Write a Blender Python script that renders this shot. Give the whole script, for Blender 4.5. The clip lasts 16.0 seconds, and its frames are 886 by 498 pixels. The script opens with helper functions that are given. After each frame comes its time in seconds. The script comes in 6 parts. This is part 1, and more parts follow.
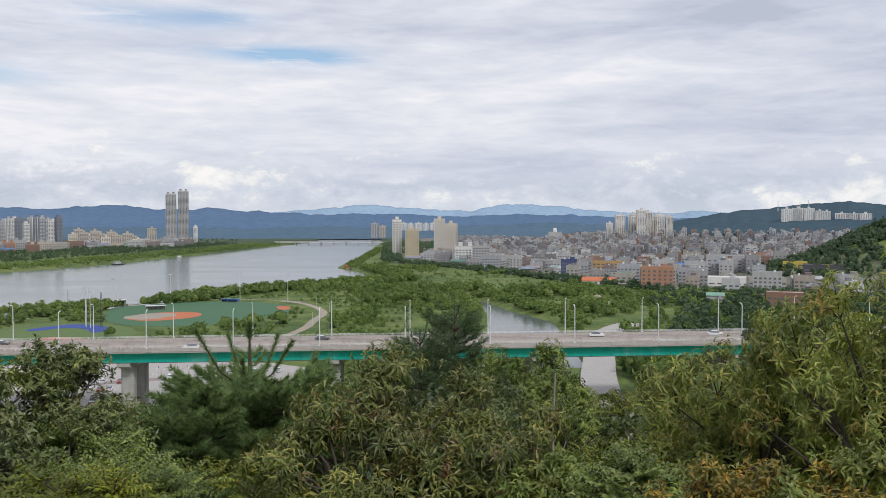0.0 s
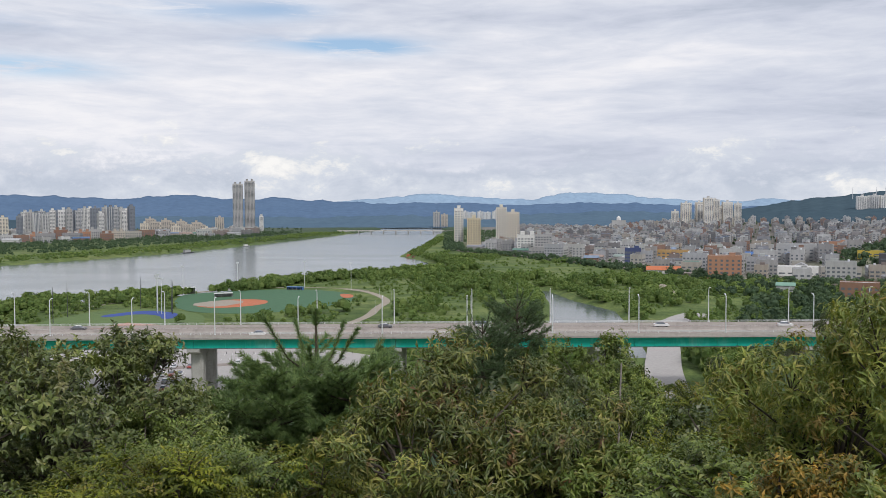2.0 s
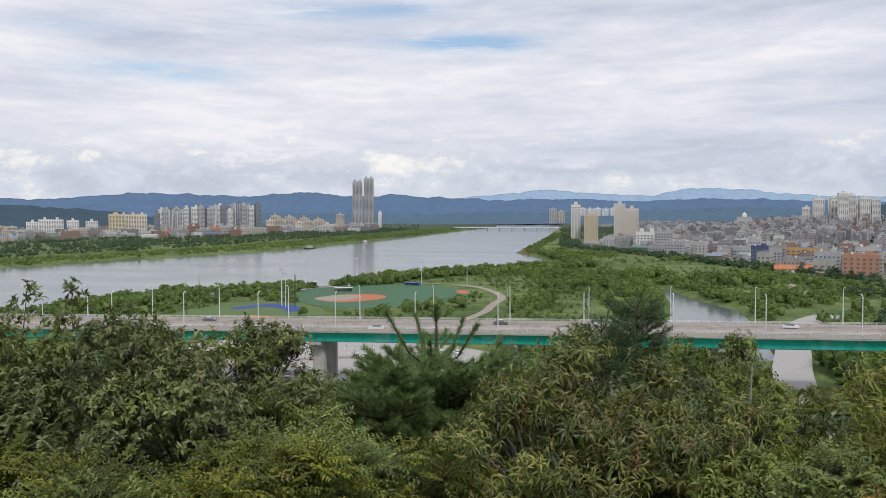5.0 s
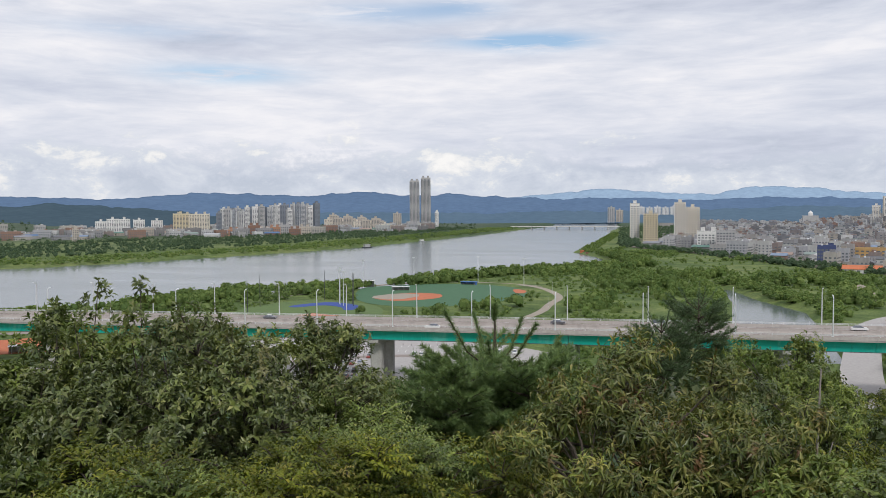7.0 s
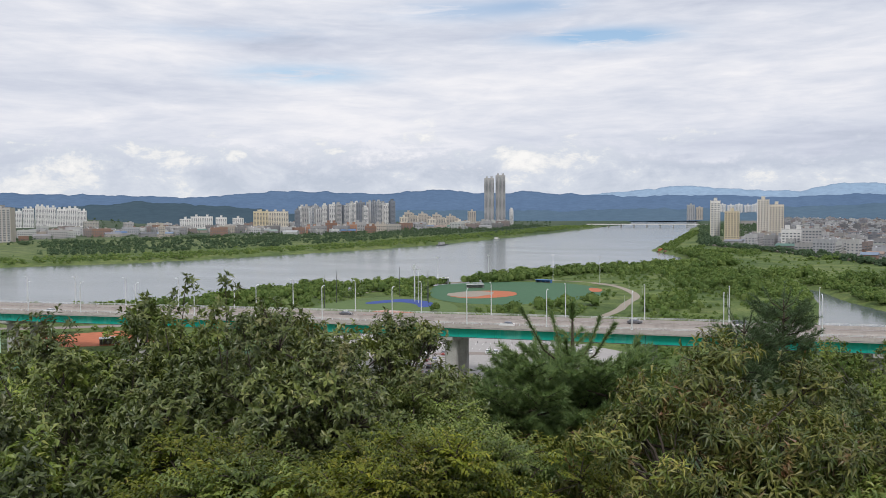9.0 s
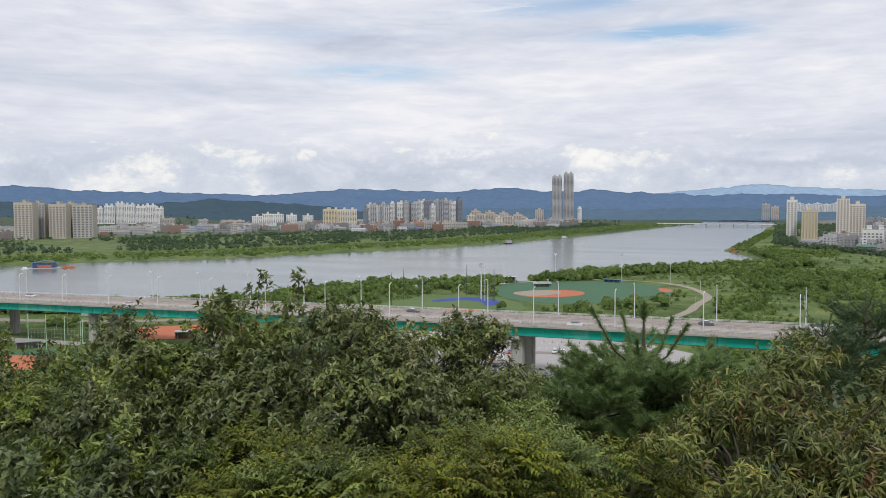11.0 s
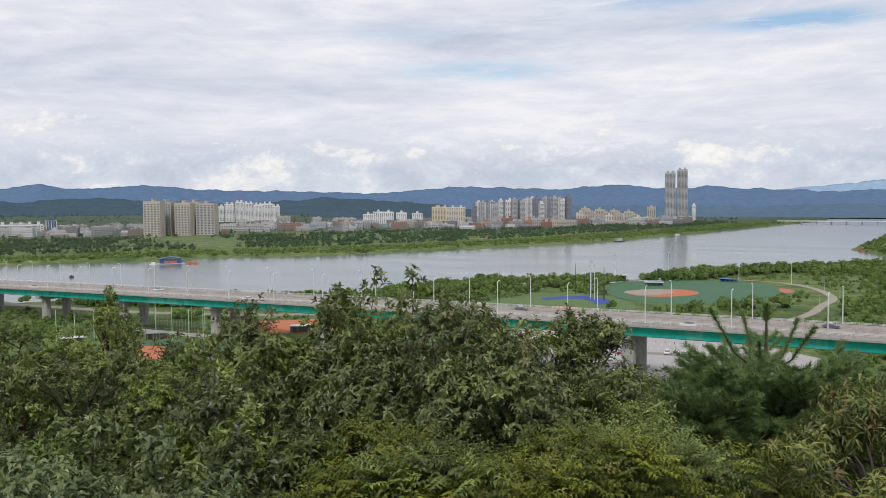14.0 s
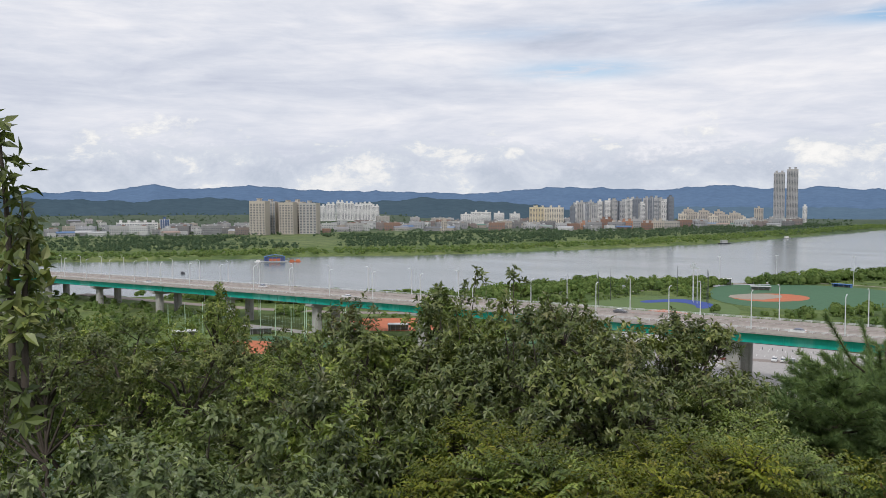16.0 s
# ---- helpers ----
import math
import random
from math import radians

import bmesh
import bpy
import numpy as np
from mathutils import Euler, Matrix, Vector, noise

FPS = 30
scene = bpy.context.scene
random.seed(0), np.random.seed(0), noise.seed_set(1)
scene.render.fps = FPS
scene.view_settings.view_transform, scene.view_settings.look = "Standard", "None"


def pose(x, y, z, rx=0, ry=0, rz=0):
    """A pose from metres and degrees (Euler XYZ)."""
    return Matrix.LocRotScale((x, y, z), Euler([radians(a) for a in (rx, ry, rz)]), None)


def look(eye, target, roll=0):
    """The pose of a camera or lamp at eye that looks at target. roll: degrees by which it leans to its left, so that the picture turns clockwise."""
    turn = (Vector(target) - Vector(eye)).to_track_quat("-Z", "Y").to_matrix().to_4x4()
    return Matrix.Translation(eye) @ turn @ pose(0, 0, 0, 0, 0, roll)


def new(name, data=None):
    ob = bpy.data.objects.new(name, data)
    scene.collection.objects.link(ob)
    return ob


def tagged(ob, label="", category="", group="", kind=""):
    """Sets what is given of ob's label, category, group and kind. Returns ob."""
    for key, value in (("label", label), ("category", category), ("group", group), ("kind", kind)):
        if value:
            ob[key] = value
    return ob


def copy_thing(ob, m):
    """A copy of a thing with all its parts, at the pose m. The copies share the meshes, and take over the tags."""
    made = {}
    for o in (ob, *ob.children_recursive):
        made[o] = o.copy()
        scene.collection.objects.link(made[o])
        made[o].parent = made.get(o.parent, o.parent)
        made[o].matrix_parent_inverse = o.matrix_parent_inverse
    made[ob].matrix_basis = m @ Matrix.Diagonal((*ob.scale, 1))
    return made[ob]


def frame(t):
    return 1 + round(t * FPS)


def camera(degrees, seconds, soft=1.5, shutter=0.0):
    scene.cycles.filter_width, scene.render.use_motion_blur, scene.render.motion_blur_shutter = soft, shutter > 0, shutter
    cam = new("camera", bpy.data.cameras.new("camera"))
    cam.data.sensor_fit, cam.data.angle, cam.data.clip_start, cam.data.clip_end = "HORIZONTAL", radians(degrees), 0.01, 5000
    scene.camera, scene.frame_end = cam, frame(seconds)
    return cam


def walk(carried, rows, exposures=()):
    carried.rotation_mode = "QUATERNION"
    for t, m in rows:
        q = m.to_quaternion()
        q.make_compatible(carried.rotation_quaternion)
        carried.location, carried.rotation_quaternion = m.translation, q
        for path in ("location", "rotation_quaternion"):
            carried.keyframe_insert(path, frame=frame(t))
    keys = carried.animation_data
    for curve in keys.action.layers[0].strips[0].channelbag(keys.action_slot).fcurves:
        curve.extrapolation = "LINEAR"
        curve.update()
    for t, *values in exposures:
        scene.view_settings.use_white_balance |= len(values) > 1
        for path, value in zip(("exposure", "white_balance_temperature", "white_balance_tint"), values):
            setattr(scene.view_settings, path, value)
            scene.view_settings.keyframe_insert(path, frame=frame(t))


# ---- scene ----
cam = camera(56.64, 16.0, 0.85)
# The walk: somebody turns on the spot on a hilltop, the camera half a metre before the body.
# t, x, y, yaw, pitch, roll; the eye stands 60 m above the river.
EYE = 60.0
ROWS = [
    (0.0, 0.000, -0.000, -0.00, -1.80, -0.00),
    (0.5, -0.010, -0.000, 1.11, -2.11, 0.05),
    (1.0, -0.020, -0.000, 2.26, -2.32, 0.07),
    (1.5, -0.029, -0.001, 3.36, -2.48, 0.12),
    (2.0, -0.038, -0.001, 4.30, -2.58, 0.14),
    (2.5, -0.048, -0.002, 5.49, -2.62, 0.23),
    (3.0, -0.060, -0.004, 6.90, -2.68, 0.20),
    (3.5, -0.072, -0.005, 8.25, -2.71, 0.24),
    (4.0, -0.087, -0.008, 10.04, -2.72, 0.27),
    (6.5, -0.129, -0.017, 14.90, -2.85, 0.26),
    (7.0, -0.140, -0.020, 16.31, -2.83, 0.34),
    (7.5, -0.151, -0.023, 17.62, -2.88, 0.36),
    (8.0, -0.163, -0.027, 18.98, -2.86, 0.39),
    (8.5, -0.174, -0.031, 20.35, -2.95, 0.44),
    (9.0, -0.183, -0.035, 21.50, -2.96, 0.39),
    (11.5, -0.230, -0.056, 27.36, -3.12, 0.23),
    (12.0, -0.239, -0.061, 28.54, -3.16, 0.28),
    (12.5, -0.248, -0.066, 29.68, -3.14, 0.29),
    (13.0, -0.255, -0.070, 30.70, -3.19, 0.31),
    (13.5, -0.265, -0.076, 32.07, -3.21, 0.41),
    (14.0, -0.277, -0.084, 33.70, -3.19, 0.40),
    (14.5, -0.291, -0.094, 35.61, -3.20, 0.44),
    (15.0, -0.304, -0.103, 37.40, -3.14, 0.37),
    (15.5, -0.316, -0.113, 39.20, -3.14, 0.28),
    (16.0, -0.325, -0.120, 40.48, -3.13, 0.23),
]
walk(cam, [(t, pose(x, y, EYE, 90 + pitch, roll, yaw)) for t, x, y, yaw, pitch, roll in ROWS])

# ---------------------------------------------------------------- light
SUN_EL, SUN_AZ = 48.0, 150.0          # degrees; azimuth clockwise from +y
sun = new("sun", bpy.data.lights.new("sun", "SUN"))
sun.data.energy, sun.data.angle, sun.data.color = 1.9, radians(10), (1.0, 0.97, 0.93)
_d = Vector((math.sin(radians(SUN_AZ)) * math.cos(radians(SUN_EL)), math.cos(radians(SUN_AZ)) * math.cos(radians(SUN_EL)), math.sin(radians(SUN_EL))))
sun.matrix_world = look(_d * 500, (0, 0, 0))

world = bpy.data.worlds.new("cloudy_sky")
scene.world = world
world.use_nodes = True
wt = world.node_tree
wt.nodes.clear()


def wnode(kind, **values):
    n = wt.nodes.new(kind)
    for k, v in values.items():
        n.inputs[k].default_value = v
    return n


def wmath(op, a, b=None, clamp=False):
    n = wt.nodes.new("ShaderNodeMath")
    n.operation, n.use_clamp = op, clamp
    for i, v in enumerate((a, b)):
        if v is None:
            continue
        if isinstance(v, (int, float)):
            n.inputs[i].default_value = v
        else:
            wt.links.new(v, n.inputs[i])
    return n.outputs[0]


def wmix(fac, a, b):
    n = wt.nodes.new("ShaderNodeMix")
    n.data_type = "RGBA"
    for i, v in ((0, fac), (6, a), (7, b)):
        if isinstance(v, (int, float, tuple)):
            n.inputs[i].default_value = v
        else:
            wt.links.new(v, n.inputs[i])
    return n.outputs[2]


def wramp(v, stops):
    n = wt.nodes.new("ShaderNodeValToRGB")
    e = n.color_ramp.elements
    while len(e) < len(stops):
        e.new(0.5)
    for el, (p, c) in zip(e, stops):
        el.position, el.color = p, (*c, 1)
    wt.links.new(v, n.inputs[0])
    return n.outputs[0]


def wnoise(vec, scale, detail=6, rough=0.55, dist=0.0):
    n = wnode("ShaderNodeTexNoise", Scale=scale, Detail=detail, Roughness=rough, Distortion=dist)
    wt.links.new(vec, n.inputs["Vector"])
    return n.outputs["Fac"]


def sky():
    tc = wt.nodes.new("ShaderNodeTexCoord")
    sep = wt.nodes.new("ShaderNodeSeparateXYZ")
    wt.links.new(tc.outputs["Generated"], sep.inputs[0])
    x, y, z = sep.outputs
    az = wmath("MULTIPLY", wmath("ARCTAN2", wmath("MULTIPLY", x, -1.0), y), 57.2958)
    el = wmath("MULTIPLY", wmath("ARCSINE", z), 57.2958)

    def mapped(scale, shift):
        m = wt.nodes.new("ShaderNodeMapping")
        m.inputs["Scale"].default_value, m.inputs["Location"].default_value = scale, shift
        wt.links.new(tc.outputs["Generated"], m.inputs[0])
        return m.outputs[0]

    def bank(a, e, wide, high, amount):
        """A soft cloud bank or gap round a direction, in degrees."""
        u, v = wmath("DIVIDE", wmath("SUBTRACT", az, a), wide), wmath("DIVIDE", wmath("SUBTRACT", el, e), high)
        q = wmath("ADD", wmath("MULTIPLY", u, u), wmath("MULTIPLY", v, v))
        return wmath("MULTIPLY", wmath("EXPONENT", wmath("MULTIPLY", q, -1.0)), amount)

    def total(*v):
        out = v[0]
        for q in v[1:]:
            out = wmath("ADD", out, q)
        return out

    # level sheets of cloud: broad, torn and fine
    broad = wnoise(mapped((1, 1, 4.5), (0.3, 0.0, 0.2)), 1.9, 6, 0.5, 0.5)
    torn = wnoise(mapped((1, 1, 6.0), (2.0, 1.0, 0.4)), 4.2, 9, 0.55, 0.6)
    fine = wnoise(mapped((1, 1, 6.0), (5.0, 3.0, 0.1)), 15.0, 8, 0.6, 0.4)
    both = total(wmath("MULTIPLY", broad, 0.42), wmath("MULTIPLY", torn, 0.40), wmath("MULTIPLY", fine, 0.22),
                 bank(-19, 14.5, 14, 3.4, -0.11), bank(-1, 4.0, 8, 1.0, -0.11), bank(-20, 3.4, 9, 1.2, -0.04), bank(18, 9.2, 5, 0.5, -0.05), bank(63, 8.2, 12, 1.7, -0.055), bank(66, 12, 14, 1.8, 0.03),
                 bank(46, 7.8, 7, 0.6, -0.04), bank(8, 8.0, 18, 2.4, 0.025), bank(25, 5.8, 30, 1.3, 0.03))
    cloud = wramp(both, [(0.35, (0.497, 0.542, 0.645)), (0.43, (0.602, 0.638, 0.744)), (0.49, (0.673, 0.706, 0.798)), (0.55, (0.759, 0.778, 0.852)), (0.63, (0.888, 0.883, 0.921))])
    # heaped clouds low over the mountains
    heap = wnoise(mapped((1, 1, 1.9), (0.35, 0.1, 0.22)), 13.0, 12, 0.66, 0.2)
    heap = total(heap, bank(14, 3.0, 3.2, 0.9, 0.10), bank(20.6, 3.6, 1.7, 0.5, 0.13), bank(36.6, 3.5, 1.4, 0.6, 0.11), bank(24, 2.0, 1.0, 0.5, 0.10), bank(46, 2.7, 5, 0.6, 0.05),
                 bank(0, 3.3, 8, 1.3, -0.12), bank(27, 2.4, 4.5, 0.9, -0.06), bank(-16, 3.0, 9, 1.4, -0.03), bank(66, 2.7, 1.6, 0.5, 0.09))
    heap_col = wramp(heap, [(0.36, (0.49, 0.545, 0.65)), (0.48, (0.60, 0.645, 0.74)), (0.555, (0.675, 0.715, 0.79)), (0.605, (0.83, 0.835, 0.845)), (0.67, (0.96, 0.945, 0.925))])
    lowness = wmath("SUBTRACT", 1.0, wmath("MULTIPLY", wmath("SUBTRACT", wmath("ADD", el, wmath("MULTIPLY", wmath("SUBTRACT", 0.5, heap), 9.0)), 3.3), 0.8), True)
    col = wmix(wmath("MULTIPLY", lowness, 0.92), cloud, heap_col)
    # haze at the horizon
    near = wmath("SUBTRACT", 1.0, wmath("MULTIPLY", el, 0.42), True)
    col = wmix(wmath("MULTIPLY", near, 0.45), col, (0.70, 0.745, 0.81, 1))
    # clear sky in the gaps
    nishita = wt.nodes.new("ShaderNodeTexSky")
    nishita.sky_type, nishita.sun_disc = "NISHITA", False
    nishita.sun_elevation, nishita.sun_rotation = radians(SUN_EL), radians(SUN_AZ)
    scaled = wt.nodes.new("ShaderNodeVectorMath")
    scaled.operation = "SCALE"
    scaled.inputs["Scale"].default_value = 0.13
    wt.links.new(nishita.outputs[0], scaled.inputs[0])
    gap = total(bank(9.4, 11.2, 3.6, 0.6, 0.85), bank(12.5, 11.3, 4.5, 0.5, 0.6), bank(31, 9.0, 4.5, 0.6, 0.75), bank(20, 13.2, 5, 0.7, 0.55), bank(36, 11.5, 6, 0.5, 0.3), bank(15, 13.5, 3, 0.6, 0.5))
    torn_gap = wmath("MULTIPLY", wmath("SUBTRACT", wnoise(mapped((1, 1, 8.0), (1.0, 6.0, 2.0)), 11.0, 9, 0.66, 0.5), 0.30), 5.0, True)
    col = wmix(wmath("MULTIPLY", wmath("MULTIPLY", gap, torn_gap), 1.15, True), col, scaled.outputs[0])
    bg = wnode("ShaderNodeBackground", Strength=1.0)
    wt.links.new(col, bg.inputs[0])
    out = wt.nodes.new("ShaderNodeOutputWorld")
    wt.links.new(bg.outputs[0], out.inputs[0])

sky()

# ---------------------------------------------------------------- materials
def material(name):
    m = bpy.data.materials.new(name)
    m.use_nodes = True
    t = m.node_tree
    t.nodes.clear()
    out = t.nodes.new("ShaderNodeOutputMaterial")
    return m, t, out


def ramp(t, socket, stops, mode="LINEAR"):
    n = t.nodes.new("ShaderNodeValToRGB")
    n.color_ramp.interpolation = mode
    e = n.color_ramp.elements
    while len(e) < len(stops):
        e.new(0.5)
    for el, (p, c) in zip(e, stops):
        el.position, el.color = p, (*c, 1)
    t.links.new(socket, n.inputs[0])
    return n.outputs[0]


def tex(t, scale, detail=4, rough=0.6, coords="Object", stretch=None, kind="ShaderNodeTexNoise"):
    c = t.nodes.new("ShaderNodeTexCoord")
    n = t.nodes.new(kind)
    n.inputs["Scale"].default_value = scale
    if kind == "ShaderNodeTexNoise":
        n.inputs["Detail"].default_value, n.inputs["Roughness"].default_value = detail, rough
    src = c.outputs[coords]
    if stretch:
        mp = t.nodes.new("ShaderNodeMapping")
        mp.inputs["Scale"].default_value = stretch
        t.links.new(src, mp.inputs[0])
        src = mp.outputs[0]
    t.links.new(src, n.inputs["Vector"])
    return n.outputs["Fac"] if kind == "ShaderNodeTexNoise" else n.outputs[0]


def blend(t, fac, a, b, mode="MIX"):
    n = t.nodes.new("ShaderNodeMix")
    n.data_type, n.blend_type = "RGBA", mode
    for i, v in ((0, fac), (6, a), (7, b)):
        if isinstance(v, (int, float)):
            n.inputs[i].default_value = v
        elif isinstance(v, tuple):
            n.inputs[i].default_value = (*v, 1)
        else:
            t.links.new(v, n.inputs[i])
    return n.outputs[2]


def finish(m, t, out, colour, rough=0.8, metal=0.0, bump=None, strength=0.3, dist=0.02, spec=0.4):
    p = t.nodes.new("ShaderNodeBsdfPrincipled")
    if isinstance(colour, tuple):
        p.inputs["Base Color"].default_value = (*colour, 1)
    else:
        t.links.new(colour, p.inputs["Base Color"])
    p.inputs["Roughness"].default_value, p.inputs["Metallic"].default_value = rough, metal
    p.inputs["Specular IOR Level"].default_value = spec
    if bump is not None:
        b = t.nodes.new("ShaderNodeBump")
        b.inputs["Strength"].default_value, b.inputs["Distance"].default_value = strength, dist
        t.links.new(bump, b.inputs["Height"])
        t.links.new(b.outputs[0], p.inputs["Normal"])
    t.links.new(p.outputs[0], out.inputs[0])
    return m


def worn(name, a, b, scale=1.0, rough=0.8, metal=0.0, bump=0.2, stain=None, spec=0.4):
    """Two tones in noise at two scales, with stains."""
    m, t, out = material(name)
    big, fine = tex(t, scale * 0.25, 5), tex(t, scale * 3.0, 6, 0.7)
    c = blend(t, big, a, b)
    c = blend(t, 0.35, c, ramp(t, fine, [(0.3, tuple(v * 0.72 for v in a)), (0.7, tuple(min(1, v * 1.18) for v in b))]))
    if stain:
        c = blend(t, ramp(t, tex(t, scale * 0.6, 6, 0.65, stretch=(1, 1, 0.25)), [(0.52, (0, 0, 0)), (0.68, (0.7, 0.7, 0.7))]), c, stain)
    return finish(m, t, out, c, rough, metal, fine, bump, 0.03 / scale, spec)


def by_object(name, tones, rough=0.75, grime=0.6, scale=0.3, spec=0.35):
    """A paint whose tone differs from object to object, weathered in streaks."""
    m, t, out = material(name)
    info = t.nodes.new("ShaderNodeObjectInfo")
    c = ramp(t, info.outputs["Random"], [((i + 0.0) / len(tones), v) for i, v in enumerate(tones)], "CONSTANT")
    fine = tex(t, scale, 6, 0.65, stretch=(1, 1, 0.35))
    c = blend(t, grime, c, ramp(t, fine, [(0.3, (0.50, 0.51, 0.54)), (0.7, (0.93, 0.96, 1))]), "MULTIPLY")
    return finish(m, t, out, c, rough, 0, fine, 0.15, 0.05, spec)


def by_island(name, tones, rough=0.75, grime=0.75, scale=0.2):
    m, t, out = material(name)
    g = t.nodes.new("ShaderNodeNewGeometry")
    c = ramp(t, g.outputs["Random Per Island"], [(i / len(tones), v) for i, v in enumerate(tones)], "CONSTANT")
    fine = tex(t, scale, 5, 0.65)
    c = blend(t, grime, c, ramp(t, fine, [(0.3, (0.45, 0.47, 0.51)), (0.7, (0.90, 0.94, 1))]), "MULTIPLY")
    return finish(m, t, out, c, rough)


def foliage(name, tones, translucent=0.3, rough=0.55, patch=0.8, blotch=None, spec=0.3, sprays=False):
    """Leaves: a tone for each leaf, larger patches, light passing through."""
    m, t, out = material(name)
    g = t.nodes.new("ShaderNodeNewGeometry")
    n = len(tones)
    c = ramp(t, g.outputs["Random Per Island"], [(i / max(1, n - 1), v) for i, v in enumerate(tones)])
    p = tex(t, patch, 3, 0.5, "Object")
    c = blend(t, 0.55, c, ramp(t, p, [(0.35, (0.62, 0.66, 0.6)), (0.65, (1.2, 1.15, 1.0))]), "MULTIPLY")
    if sprays:                                      # each twig's leaves share a tone
        a = t.nodes.new("ShaderNodeAttribute")
        a.attribute_name = "spray"
        c = blend(t, 1.0, c, ramp(t, a.outputs["Fac"], [(0.0, (0.62, 0.66, 0.62)), (0.5, (1.22, 1.22, 1.18)), (1.0, (2.3, 2.15, 1.9))]), "MULTIPLY")
    if blotch:
        q = tex(t, patch * 1.7, 3, 0.6, "Object", stretch=(1, 1.3, 0.8))
        c = blend(t, ramp(t, q, [(0.58, (0, 0, 0)), (0.70, (0.85, 0.85, 0.85))]), c, blotch)
    b = t.nodes.new("ShaderNodeBsdfPrincipled")
    b.inputs["Roughness"].default_value, b.inputs["Specular IOR Level"].default_value = rough, spec
    t.links.new(c, b.inputs["Base Color"])
    tr = t.nodes.new("ShaderNodeBsdfTranslucent")
    t.links.new(blend(t, 1.0, c, (1.3, 1.35, 0.7), "MULTIPLY"), tr.inputs[0])
    mx = t.nodes.new("ShaderNodeMixShader")
    mx.inputs[0].default_value = translucent * 0.75
    t.links.new(b.outputs[0], mx.inputs[1])
    t.links.new(tr.outputs[0], mx.inputs[2])
    t.links.new(mx.outputs[0], out.inputs[0])
    return m


def ground_material():
    """Meadow, bare earth and, where the town stands, paving."""
    m, t, out = material("meadow_and_earth")
    big, mid, fine = tex(t, 0.010, 5), tex(t, 0.06, 5, 0.6), tex(t, 0.6, 5, 0.7)
    grass = ramp(t, big, [(0.3, (0.092, 0.142, 0.048)), (0.5, (0.128, 0.182, 0.062)), (0.7, (0.172, 0.212, 0.086))])
    grass = blend(t, 0.8, grass, ramp(t, mid, [(0.38, (0.5, 0.58, 0.5)), (0.62, (1.25, 1.15, 1.05))]), "MULTIPLY")
    grass = blend(t, 0.8, grass, ramp(t, fine, [(0.35, (0.5, 0.55, 0.5)), (0.65, (1.25, 1.2, 1.15))]), "MULTIPLY")
    earth = ramp(t, mid, [(0.3, (0.13, 0.12, 0.105)), (0.7, (0.24, 0.225, 0.205))])
    a = t.nodes.new("ShaderNodeAttribute")
    a.attribute_name = "paved"
    w = t.nodes.new("ShaderNodeAttribute")
    w.attribute_name = "wooded"
    forest = ramp(t, mid, [(0.3, (0.030, 0.056, 0.030)), (0.7, (0.060, 0.095, 0.050))])
    c = blend(t, w.outputs["Fac"], grass, forest)
    c = blend(t, a.outputs["Fac"], c, earth)
    return finish(m, t, out, c, 0.95, 0, fine, 0.6, 0.3, 0.2)


def water_material():
    m, t, out = material("river_water")
    c = t.nodes.new("ShaderNodeTexCoord")
    mp = t.nodes.new("ShaderNodeMapping")
    mp.inputs["Scale"].default_value = (0.30, 0.9, 1)
    mp.inputs["Rotation"].default_value = (0, 0, 0.5)
    t.links.new(c.outputs["Object"], mp.inputs[0])
    n = t.nodes.new("ShaderNodeTexNoise")
    n.inputs["Scale"].default_value, n.inputs["Detail"].default_value = 0.35, 5
    t.links.new(mp.outputs[0], n.inputs["Vector"])
    p = t.nodes.new("ShaderNodeBsdfPrincipled")
    p.inputs["Base Color"].default_value = (0.10, 0.125, 0.125, 1)
    p.inputs["IOR"].default_value = 1.33
    calm = tex(t, 0.012, 4, 0.6, stretch=(0.35, 1.0, 1))
    r = t.nodes.new("ShaderNodeMapRange")
    r.inputs[3].default_value, r.inputs[4].default_value = 0.10, 0.24
    t.links.new(calm, r.inputs[0])
    t.links.new(r.outputs[0], p.inputs["Roughness"])
    b = t.nodes.new("ShaderNodeBump")
    b.inputs["Strength"].default_value, b.inputs["Distance"].default_value = 0.10, 0.25
    t.links.new(n.outputs["Fac"], b.inputs["Height"])
    t.links.new(b.outputs[0], p.inputs["Normal"])
    t.links.new(p.outputs[0], out.inputs[0])
    return m


# Wooded slopes whose two tones already hold the blue of distance haze.
def hazed_slope_material(name, a, b):
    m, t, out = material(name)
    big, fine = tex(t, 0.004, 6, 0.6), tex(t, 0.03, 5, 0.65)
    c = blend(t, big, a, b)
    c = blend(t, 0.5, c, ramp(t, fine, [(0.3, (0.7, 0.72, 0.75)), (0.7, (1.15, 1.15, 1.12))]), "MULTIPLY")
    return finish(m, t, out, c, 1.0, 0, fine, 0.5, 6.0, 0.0)


